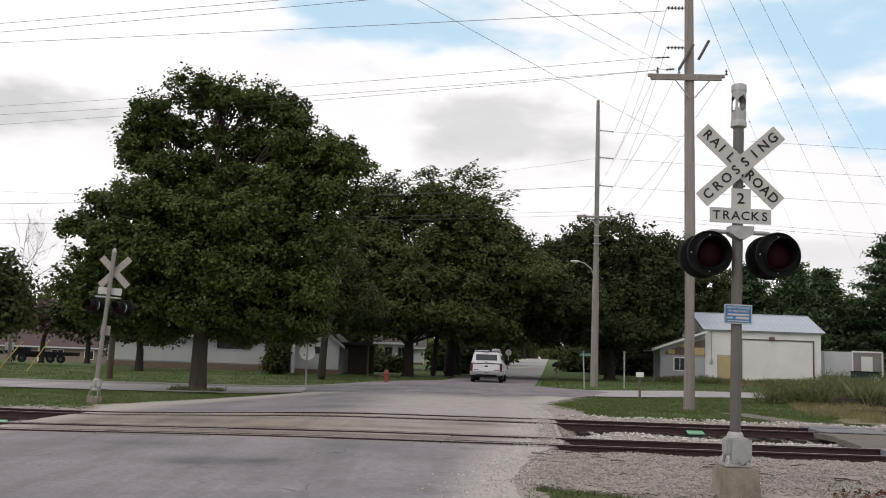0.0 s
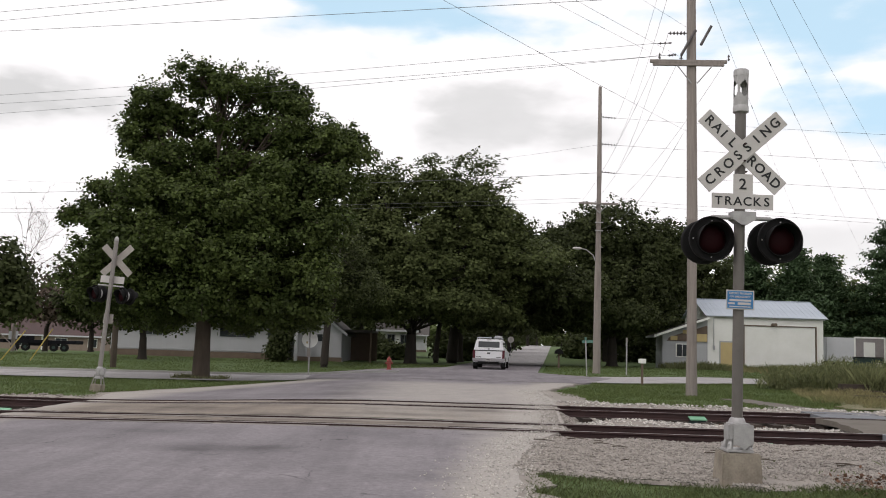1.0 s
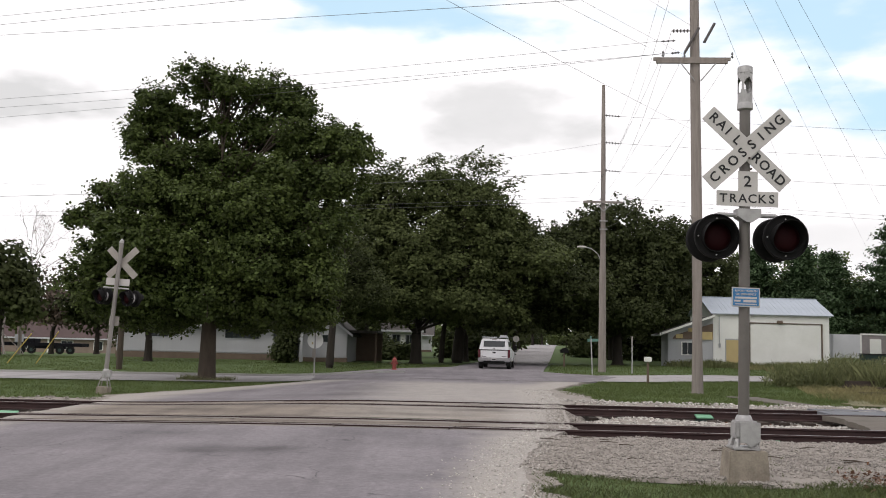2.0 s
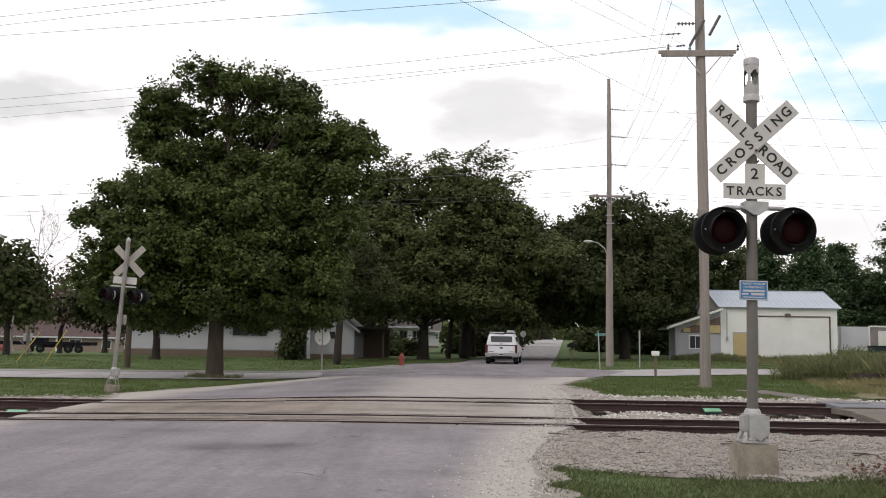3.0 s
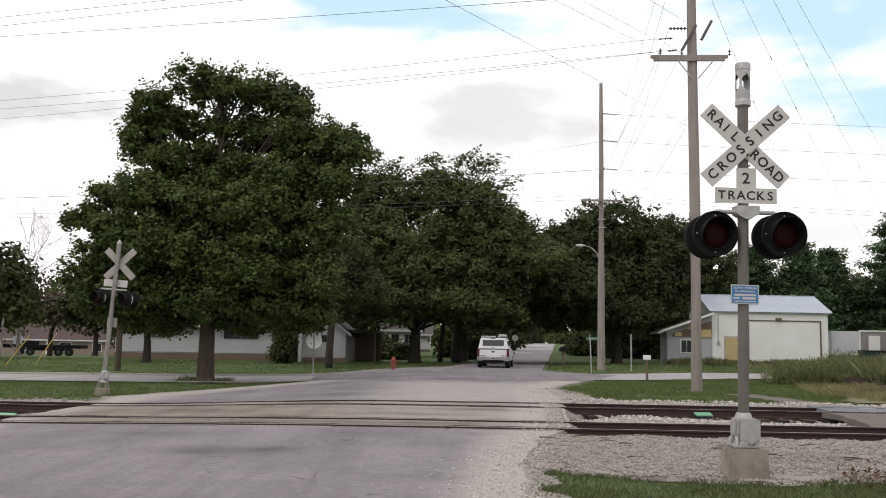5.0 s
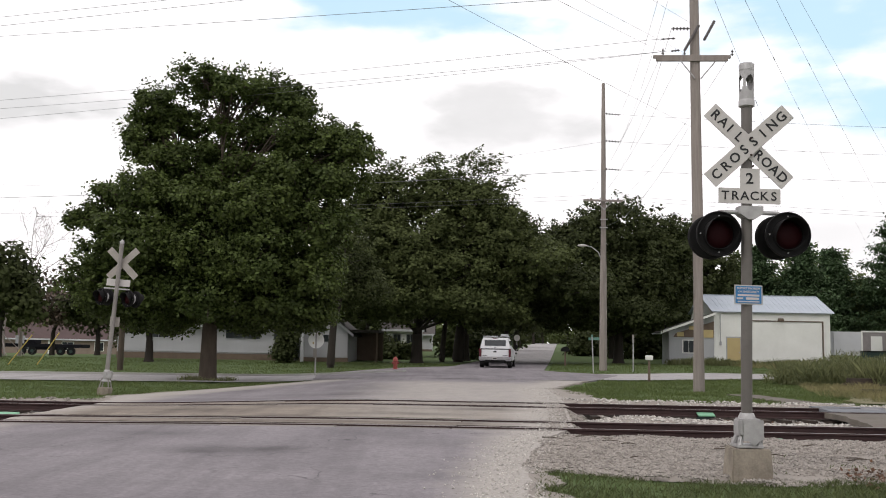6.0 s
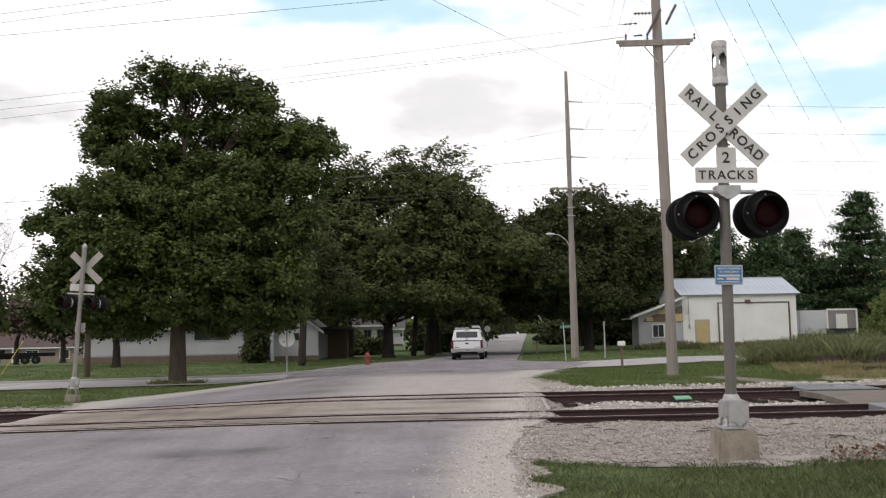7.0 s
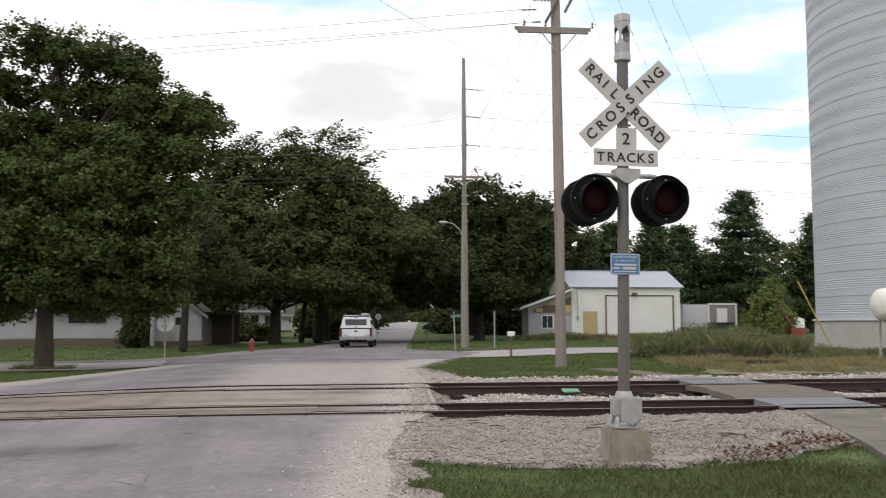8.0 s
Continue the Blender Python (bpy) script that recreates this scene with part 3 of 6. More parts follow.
def stones(name, spots, sizes, label, material=None):
    """Angular stones: squashed, jittered octahedra."""
    base = np.array([(1, 0, 0), (-1, 0, 0), (0, 1, 0), (0, -1, 0), (0, 0, 1), (0, 0, -1)], dtype=float)
    tri = np.array([(0, 2, 4), (2, 1, 4), (1, 3, 4), (3, 0, 4), (2, 0, 5), (1, 2, 5), (3, 1, 5), (0, 3, 5)])
    n = len(spots)
    a = rng.uniform(0, 6.28, n)
    v = base[None] * rng.uniform(0.6, 1.15, (n, 6, 1)) + rng.normal(0, 0.16, (n, 6, 3))
    v[:, :, 2] *= 0.75
    c, s = np.cos(a)[:, None], np.sin(a)[:, None]
    x, y = v[:, :, 0] * c - v[:, :, 1] * s, v[:, :, 0] * s + v[:, :, 1] * c
    v = np.stack((x, y, v[:, :, 2]), 2) * sizes[:, None, None] + spots[:, None, :]
    fc = (tri[None] + (np.arange(n) * 6)[:, None, None]).reshape(-1, 3)
    me = bpy.data.meshes.new(name)
    me.from_pydata(v.reshape(-1, 3), [], fc)
    me.materials.append(material or STONE)
    return setting(name, me, label, "gravel", "stuff")


def strew(n, x0, x1, y0, y1, lo, hi, keep):
    out, sz = [], []
    for _ in range(n):
        x, y = rng.uniform(x0, x1), rng.uniform(y0, y1)
        if keep(x, y):
            s = rng.uniform(lo, hi)
            out.append((x, y, ballast_z(x, y) + 0.25 * s))
            sz.append(s)
    return np.array(out), np.array(sz)


sp, sz = strew(56000, 0.7, 15, 9.5, 16.2, 0.009, 0.028, lambda x, y: y > near_edge(x) - 0.15 and x > road_r(y) - 0.15 and noise.noise((x * 1.1, y * 2.2, 12)) + 0.5 * noise.noise((x * 4, y * 4, 2)) > -0.62 + 0.28 * smooth((11.9 - y) / 1.2))
stones("gravel_stones", sp, sz, "loose angular limestone stones beside the track")
sp, sz = strew(16000, 2.3, 22, 16.2, 25.6, 0.02, 0.05, lambda x, y: x > road_r(y) + 0.1)
stones("ballast_stones", sp, sz, "loose angular limestone stones between the rails", STONE_PALE)
ex = rng.uniform(0, 1, (12000, 2))
yy = 6 + ex[:, 1] * 26
xx = np.array([road_r(v) for v in yy]) - 0.75 + ex[:, 0] ** 0.6 * 1.15 + rng.normal(0, 0.2, 12000)
keep = (xx < np.array([road_r(v) for v in yy]) + 0.18) & ~((yy > 15.9) & (yy < 24.2) & (xx > np.array([road_r(v) for v in yy]) - 0.12))
xx, yy = xx[keep], yy[keep]
sp = np.column_stack((xx, yy, [(lie(p, q) + 0.034 if p < road_r(q) - 0.1 else ballast_z(p, q) + 0.005) for p, q in zip(xx, yy)]))
stones("edge_grit", sp, rng.uniform(0.006, 0.018, len(xx)), "fine pale grit spilled along the road edge", STONE_PALE)
ex = rng.uniform(0, 1, (4200, 2))
yy = 16.1 + ex[:, 1] * 7.9
xx = np.array([road_r(v) for v in yy]) - 0.45 + ex[:, 0] ** 0.7 * 1.1
keep = np.min(np.abs(yy[:, None] - np.array(RAILS)[None]), 1) > 0.14
xx, yy = xx[keep], yy[keep]
sp = np.column_stack((xx, yy, [(lie(p, q) + 0.036 if p < road_r(q) - 0.06 else max(ballast_z(p, q), lie(p, q) + 0.02 - 0.5 * max(0, p - road_r(q))) + 0.004) for p, q in zip(xx, yy)]))
stones("crossing_grit", sp, rng.uniform(0.007, 0.024, len(xx)), "pale crushed stone spilled beside the crossing", STONE)
sp, sz = strew(5000, -17, -7.8, 15, 25.2, 0.03, 0.06, lambda x, y: x < road_l(y) - 0.1)
stones("ballast_stones_west", sp, sz, "loose angular limestone stones between the rails")


# ---- railway ----
def rail_shape(bm, y, x0, x1, step=1.0):
    prof = [(-0.07, -0.165), (0.07, -0.165), (0.07, -0.15), (0.012, -0.13), (0.012, -0.045), (0.036, -0.03), (0.036, 0.0), (-0.036, 0.0), (-0.036, -0.03), (-0.012, -0.045), (-0.012, -0.13), (-0.07, -0.15)]
    n = int((x1 - x0) / step)
    rings = []
    for i in range(n + 1):
        x = x0 + (x1 - x0) * i / n
        z = lie(x, y) + 0.045 if x > -60 else lie(-60, y) + 0.045
        rings.append([bm.verts.new((x, y + a, z + b)) for a, b in prof])
    k = len(prof)
    for a, b in zip(rings, rings[1:]):
        for i in range(k):
            fc = bm.faces.new((a[i], b[i], b[(i + 1) % k], a[(i + 1) % k]))
            fc.material_index = 1 if i == 6 else 0
    return bm


tie_me = bpy.data.meshes.new("tie")
_b = bbox(0, 0, 0, 0.22, 2.55, 0.17, 0.012)
_b.to_mesh(tie_me)
_b.free()
tie_me.materials.append(TIE)
for k in (0, 2):
    ym = (RAILS[k] + RAILS[k + 1]) / 2
    tr = thing("railway_track", 0, 0, 0, "rusty steel rails on dark wooden ties in pale ballast", "railway track", "two tracks of the crossing")
    for y in RAILS[k:k + 2]:
        r = part("rail", rail_shape(bmesh.new(), y, -150, 150), RUST, tr, "rust-brown steel rail with worn top")
        r.data.materials.append(RAILTOP)
    for x in list(np.arange(2.9, 30, 0.55)) + list(np.arange(-8.6, -24, -0.55)):
        t = new("tie", tie_me)
        t.parent = tr
        t.matrix_local = pose(x + rng.uniform(-0.04, 0.04), ym + rng.uniform(-0.06, 0.06), lie(x, ym) - 0.215 + rng.uniform(-0.012, 0.012), 0, 0, rng.uniform(-1.5, 1.5))
# green flange greaser mats
for x, y, z in ((6.08, 22.0, -0.11), (5.60, 16.13, -0.13), (-8.6, 18.35, -0.12)):
    g = thing("rail_marker_box", x, y, z, "pale green plastic box on the track ballast", "track box", "green boxes beside the rails")
    part("lid", bbox(0, 0, 0.055, 0.40, 0.26, 0.03, 0.01, m=Matrix.Rotation(radians(14), 4, "X")), GREEN, g)
    part("base", bbox(0, 0.01, -0.04, 0.36, 0.22, 0.14, 0.01), DUMP, g)


# ---- trees ----
def limb(bm, pts, radii, n=7):
    rings = []
    for i, (p, r) in enumerate(zip(pts, radii)):
        d = (Vector(pts[min(i + 1, len(pts) - 1)]) - Vector(pts[max(i - 1, 0)])).normalized()
        q = d.to_track_quat("Z", "Y")
        rings.append([bm.verts.new(Vector(p) + q @ Vector((r * math.cos(6.2832 * k / n), r * math.sin(6.2832 * k / n), 0))) for k in range(n)])
    for a, b in zip(rings, rings[1:]):
        for k in range(n):
            bm.faces.new((a[k], a[(k + 1) % n], b[(k + 1) % n], b[k]))
    bm.faces.new(rings[-1])
    return bm


def bent(a, b, sag, g, steps=5, r0=0.1, r1=0.03):
    a, b = np.array(a, float), np.array(b, float)
    w = g.normal(0, 1, 3) * 0.07 * np.linalg.norm(b - a)
    pts = []
    for i in range(steps + 1):
        t = i / steps
        pts.append(tuple(a + (b - a) * t + w * math.sin(math.pi * t) + np.array((0, 0, sag * math.sin(math.pi * t)))))
    return pts, [r0 + (r1 - r0) * i / steps for i in range(steps + 1)]


def leaf_quads(c, size, g, wind=None, aspect=0.75, out=None):
    """Leaves as small bent four-cornered blades at the places c, most of them facing up or outwards and hanging a little."""
    n = len(c)
    d = g.normal(0, 1, (n, 3))
    d[:, 2] = d[:, 2] * 0.6 - 0.25
    if wind is not None:
        d += np.array(wind)
    d /= np.linalg.norm(d, axis=1, keepdims=True)
    up = g.normal(0, 0.55, (n, 3)) + np.array((0, 0, 1.0)) if out is None else g.normal(0, 0.42, (n, 3)) + out * 1.0 + np.array((0, 0, 0.55))
    s = np.cross(d, up)
    s /= np.linalg.norm(s, axis=1, keepdims=True) + 1e-9
    L = size * g.uniform(0.6, 1.3, (n, 1))
    W = L * aspect * 0.5
    return np.stack((c, c + d * L * 0.45 + s * W, c + d * L, c + d * L * 0.5 - s * W), 1)


def crown_points(lobes, clumps, per, spread_r, g, shell=0.45, airy=99.0):
    """Clump centres in the lobes, most of them near the outside; leaves in an uneven puff round each, and the way each leaf looks out."""
    vol = np.array([l[3] * l[4] * l[5] * (0.85 if l[2] > airy else 1.0) for l in lobes]) ** 0.72
    pick = g.choice(len(lobes), clumps, p=vol / vol.sum())
    lb = np.array(lobes)[pick]
    u = g.normal(0, 1, (clumps, 3))
    u /= np.linalg.norm(u, axis=1, keepdims=True)
    r = g.uniform(shell ** 3, 1, (clumps, 1)) ** (1 / 3.0)
    sprig = g.uniform(0, 1, (clumps, 1)) < 0.16
    r = np.where(sprig, g.uniform(1.0, 1.32, (clumps, 1)), r)
    cc = lb[:, :3] + u * lb[:, 3:6] * r
    k = np.where(sprig[:, 0], int(per * 0.3), g.integers(int(per * 0.4), int(per * 1.6), clumps))
    idx = np.repeat(np.arange(clumps), k)
    n = len(idx)
    w = g.normal(0, 1, (n, 3))
    w /= np.linalg.norm(w, axis=1, keepdims=True)
    size = (spread_r * np.where(sprig[:, 0], 0.62, g.uniform(0.55, 1.5, clumps)))[idx][:, None]
    off = w * (g.uniform(0.05, 1, (n, 1)) ** 0.55) * np.array((1.5, 1.5, 1.2)) * size
    off[:, 2] -= 0.22 * (off[:, 0] ** 2 + off[:, 1] ** 2) / (spread_r + 0.1)
    out = 0.85 * u[idx] + 0.55 * w
    return cc, cc[idx] + off, pick, out


def plumes(tips, g, length, lean, per):
    """Twig ends streaming in the wind: leaves strung along thin bent lines."""
    pts = []
    for t in tips:
        d = np.array(lean) + g.normal(0, 0.22, 3)
        d = d / np.linalg.norm(d) * length * g.uniform(0.6, 1.3)
        q = g.uniform(0, 1, (per, 1))
        pts.append(np.array(t) + d * q + np.array((0, 0, -0.18)) * length * q * q + g.normal(0, 1, (per, 3)) * np.array((0.10, 0.10, 0.10)) * (1.25 - q))
    return np.concatenate(pts)


def tree(name, x, y, lobes, trunk_r, fork, label, seed, clumps=500, per=70, leaf=0.17, spread_r=0.38, material=None, category="tree", group="", wind=None, shell=0.45, branches=1.0, lean=(0, 0), z=None, stems=1, streams=(), airy=99.0, bark=None):
    g = np.random.default_rng(seed)
    z0 = lie(x, y) if z is None else z
    t = thing(name, x, y, z0 - 0.05, label, category, group)
    bm = bmesh.new()
    for s in range(stems):
        ox = (s - (stems - 1) / 2) * trunk_r * 2.2
        pts = [(ox, 0, -0.1), (ox * 1.02, 0, 0.25), (ox * 1.1 + lean[0] * 0.3, 0, fork * 0.5), (ox * 1.3 + lean[0], lean[1], fork)]
        limb(bm, pts, [trunk_r * 1.55, trunk_r * 1.08, trunk_r * 0.95, trunk_r * 0.85], 12)
    top = np.array((lean[0], lean[1], fork))
    hi = max(l[2] for l in lobes)
    crest = np.array((lean[0] * 1.4 + 0.1, lean[1], fork + (hi - fork) * 0.72))
    limb(bm, *bent(top, crest, 0.0, g, 6, trunk_r * 0.8, trunk_r * 0.16), 9)
    cc, lv, pick, out = crown_points(lobes, clumps, per, spread_r, g, shell, airy)
    for i, l in enumerate(lobes):
        c = np.array(l[:3])
        start = top + (crest - top) * min(0.9, max(0.0, (c[2] - fork) / (hi - fork) * 0.8 - 0.15))
        p, r = bent(start, c, 0.25, g, 6, trunk_r * 0.26, trunk_r * 0.06)
        limb(bm, p, r)
        mine = cc[pick == i]
        for q in mine[: int(16 * branches)]:
            p2, r2 = bent(p[int(g.integers(3, 7))], q, 0.1, g, 3, trunk_r * 0.13, 0.012)
            limb(bm, p2, r2, 4)
    # larger-leaved trees, mostly farther off, get bark with the crown's shade coloured in
    part("trunk", bm, bark or (BARK if leaf < 0.19 else BARK_SHADED), t, "rough grey-brown trunk and limbs", True)
    lf = leaf_quads(lv, leaf, g, wind, 0.75, out)
    if streams:
        tips = np.concatenate([np.array((x0, 0, z1)) + g.uniform(-1, 1, (k, 3)) * np.array((w, 1.2, 0.55)) for x0, z1, w, k in streams])
        sp = plumes(tips, g, 1.9, (1.0, 0, 0.55), 30)
        lf = np.concatenate((lf, leaf_quads(sp, leaf * 1.05, g, (1.2, 0, 0.35), 0.42)))
    lm = quads("crown", lf, material or LEAF)
    c = new("crown", lm)
    c.parent = t
    return t


# big maple on the corner
tree("maple_tree", -10.1, 39.5, [
    (-0.7, 0, 13.0, 1.35, 1.8, 0.75), (1.2, 0, 12.75, 1.5, 1.8, 0.7), (3.0, 0, 12.25, 1.05, 1.7, 0.85), (-2.6, 0, 11.8, 1.15, 1.7, 0.85), (-3.25, 0.2, 10.4, 0.95, 1.6, 1.0), (0.2, 0.6, 11.5, 1.4, 0.35, 0.6), (3.3, 0, 10.9, 0.95, 2.0, 1.0), (1.5, 0.6, 11.0, 0.9, 1.2, 0.7), (-1.3, 0.8, 11.2, 0.8, 0.9, 0.6), (0.0, 0.6, 10.2, 1.2, 1.2, 0.4), (0.3, -0.8, 10.9, 0.5, 0.5, 0.35), (-2.0, -0.6, 10.9, 0.5, 0.6, 0.4),
    (5.0, 0.2, 10.4, 1.15, 1.8, 0.95), (6.1, 0.1, 10.2, 0.85, 1.4, 0.85), (5.2, 0, 8.6, 1.35, 2.1, 1.0), (-1.4, 0.2, 9.5, 1.5, 2.2, 0.6), (0.7, 0.5, 9.3, 1.2, 2.0, 0.55), (3.2, -0.2, 8.9, 1.3, 2.3, 0.9), (-2.6, -0.6, 8.0, 1.4, 2.4, 0.95), (-0.4, -1.1, 7.6, 1.7, 2.4, 1.1), (2.0, -1.3, 7.3, 1.8, 2.4, 1.2), (4.6, -0.7, 6.7, 1.5, 2.3, 1.3),
    (-4.6, 0, 8.0, 0.6, 0.8, 0.6), (-5.5, 0.2, 7.1, 0.55, 0.6, 0.3), (-6.2, 0.2, 6.9, 0.35, 0.4, 0.25), (-5.2, 0.1, 8.3, 0.3, 0.4, 0.25), (-4.1, -0.3, 6.6, 0.9, 1.6, 0.7), (-4.2, -0.5, 5.2, 1.1, 2.0, 0.9), (-2.2, -1.9, 5.8, 1.6, 1.8, 1.2), (0.2, -2.3, 5.5, 1.6, 1.7, 1.2), (2.3, -2.0, 5.1, 1.6, 1.9, 1.3), (4.5, -0.6, 4.6, 1.3, 2.1, 1.2),
    (-5.3, 0.1, 4.2, 1.0, 1.8, 0.85), (-4.3, 0, 3.6, 1.3, 1.9, 0.75), (-2.3, -1.2, 3.8, 1.5, 1.9, 1.1), (0.3, -1.7, 3.7, 1.6, 1.9, 1.0), (2.8, -0.6, 3.4, 1.5, 1.9, 0.9), (4.5, 0.2, 3.2, 0.9, 1.6, 0.7), (-2.2, 0.8, 2.75, 1.7, 1.5, 0.6), (1.4, 0.8, 2.75, 1.6, 1.5, 0.55), (3.2, 0.9, 2.8, 1.4, 1.2, 0.5), (-4.2, 0.6, 3.2, 1.2, 1.3, 0.55), (0.5, 1.4, 6.4, 4.3, 1.4, 2.6), (3.0, 1.2, 9.4, 2.4, 1.2, 1.3), (-2.0, 1.2, 8.4, 1.6, 1.0, 1.2)],
    0.36, 2.5, "large spreading green maple on the street corner", 11, 2750, 104, 0.16, 0.29, LEAF, "tree", "", None, 0.35, 1.0, airy=8.7)
# wind-blown maples beyond the side street
tree("maple_tree", -2.2, 69, [
    (-2.6, 0, 12.2, 2.4, 2.6, 1.9), (1.2, 0, 12.7, 2.6, 2.6, 1.9), (4.4, 0, 12.2, 2.2, 2.4, 1.7), (-0.2, -1, 8.8, 3.8, 3.6, 2.8), (4.4, 0, 9.4, 3.0, 2.8, 2.6), (-4.2, 0, 8.4, 2.9, 3.2, 3.0), (-4.4, 0, 5.2, 2.5, 2.8, 2.0), (6.6, 0, 10.6, 1.3, 2.0, 1.6), (-4.8, 0, 11.0, 1.1, 1.6, 1.3),
    (-1.5, -1.5, 4.8, 3.4, 3.2, 1.8), (3.4, -1, 5.0, 3.2, 3.0, 1.9), (7.0, 0, 7.6, 1.9, 2.2, 2.5), (6.4, -0.5, 4.8, 2.1, 2.2, 1.5), (0.5, -2.6, 7.0, 2.2, 2.2, 1.2), (3.4, -2.2, 7.2, 1.8, 2.2, 1.0), (-2.6, -2.4, 7.4, 1.8, 2.2, 1.2), (-1.8, -3.2, 4.4, 2.8, 2.4, 0.9), (3.0, -3.0, 4.5, 2.8, 2.4, 0.9), (-4.6, -2.0, 4.2, 1.8, 2.2, 0.9), (8.8, -1.0, 8.0, 2.3, 4.0, 1.3), (1.6, 0, 13.9, 1.9, 1.4, 0.55), (4.6, 0, 13.4, 1.5, 1.2, 0.6), (-2.4, 0, 13.6, 1.4, 1.2, 0.5)],
    0.42, 2.2, "tall dark green silver maple with wind-blown top", 21, 1950, 78, 0.25, 0.44, LEAF_WIND, "tree", "trees lining the road", (0.55, 0, 0.1), 0.4, 1.0,
    streams=((-4.6, 13.6, 0.9, 20), (-2.6, 14.3, 0.8, 20), (0.0, 14.7, 0.9, 24), (2.9, 14.8, 0.8, 26), (4.3, 14.5, 0.8, 24), (5.6, 13.3, 0.9, 16)))
tree("maple_tree", 1.6, 82, [
    (0, 0, 10.6, 3.8, 3.6, 3.3), (3.2, 0, 9.6, 3.3, 2.8, 3.1), (-3.0, 0, 8.4, 3.1, 2.8, 2.9), (0.5, -1, 5.2, 4.2, 3.2, 2.0), (3.6, -1, 5.4, 2.9, 2.8, 2.2), (6.2, -1, 7.8, 2.4, 3.0, 2.1), (5.0, -3, 5.8, 2.3, 3.0, 1.4), (6.0, 0, 11.0, 1.8, 2.2, 1.5), (4.3, 0, 11.5, 1.8, 2.4, 1.7)],
    0.40, 2.4, "dense dark green maple beside the road", 22, 1050, 58, 0.31, 0.52, LEAF_DARK, "tree", "trees lining the road", None, 0.4, 0.6)
for tx, ty, tr, sd in ((-0.35, 74, 0.22, 23), (0.95, 75.5, 0.46, 27)):
    tree("maple_tree", tx, ty, [(0, 0, 4.6, 2.0, 1.8, 1.2), (0.9, 0.3, 5.9, 2.2, 1.8, 1.4), (1.6, 0, 4.7, 2.1, 1.8, 1.2)],
         tr, 2.9, "dark-trunked maple beside the road", sd, 200, 52, 0.28, 0.45, LEAF_DARK, "tree", "trees lining the road", None, 0.3, 0.6, (0.2, 0))
tree("maple_tree", -7.2, 58, [(0.7, 0, 7.0, 1.8, 2.0, 1.5), (-1.0, 0, 6.0, 2.3, 2.3, 1.5), (1.7, 0, 5.3, 1.7, 2.0, 1.2), (0.6, 3, 5.2, 3.0, 2.7, 1.3), (-2.0, 3, 4.8, 2.1, 2.1, 1.1)],
    0.24, 3.2, "forked maple in front of the white house", 24, 400, 56, 0.20, 0.36, LEAF_DARK, "tree", "", None, 0.35, 0.8, (0.15, 0))
tree("maple_tree", -19.8, 62, [(0, 0, 3.9, 2.2, 2.0, 1.4), (-1.4, 0, 2.7, 1.2, 1.5, 0.8), (1.5, -0.2, 2.8, 1.3, 1.5, 0.8), (0.3, 0, 5.6, 1.6, 1.5, 1.2)],
    0.27, 1.5, "low leafy maple on the house lawn", 28, 330, 60, 0.20, 0.34, LEAF_DARK, "tree", "", None, 0.3, 0.8)
# rounded maples right of the road
tree("maple_tree", 14.0, 76, [
    (0, 0, 10.9, 3.4, 3.3, 2.5), (-5.2, 0, 9.6, 1.7, 2.4, 1.7), (-2.6, 0, 10.6, 2.0, 2.6, 2.0), (-3.6, 0, 9.2, 2.9, 2.9, 2.6), (3.6, 0, 9.6, 2.9, 2.9, 2.5), (-4.6, -0.5, 6.2, 2.7, 2.7, 2.3), (0.4, -1.5, 6.8, 3.8, 2.7, 2.7), (3.8, 0.8, 6.6, 2.5, 2.7, 2.4), (-0.4, -1.2, 4.2, 3.7, 2.7, 1.4), (-4.6, -0.6, 4.0, 2.3, 2.3, 1.2), (-7.2, 1, 7.6, 2.5, 3.2, 2.0), (-6.6, 0, 5.8, 1.9, 2.7, 1.1), (-1.5, -3.4, 4.2, 3.4, 2.6, 1.0), (0.6, -3.4, 4.2, 2.4, 2.6, 1.0), (-4.8, -2.8, 4.2, 2.2, 2.4, 0.9), (-8.6, -2, 7.6, 2.4, 5.0, 1.6), (-4.5, -6.5, 6.0, 3.2, 3.2, 1.4)],
    0.42, 2.2, "broad rounded dark green maple beside the road", 25, 1900, 64, 0.27, 0.46, LEAF_DARK, "tree", "trees lining the road", None, 0.5, 0.6)
tree("maple_tree", 21.0, 88, [(0, 0, 10.6, 4.0, 3.6, 3.1), (3.2, 0, 8.4, 3.4, 3.6, 3.3), (-3.2, 0, 7.6, 3.2, 3.6, 3.1), (0, -1, 4.4, 4.4, 3.6, 2.0)],
    0.38, 2.2, "broad rounded dark green maple behind the shed", 26, 720, 56, 0.32, 0.54, LEAF_DARK, "tree", "trees lining the road", None, 0.5, 0.5)
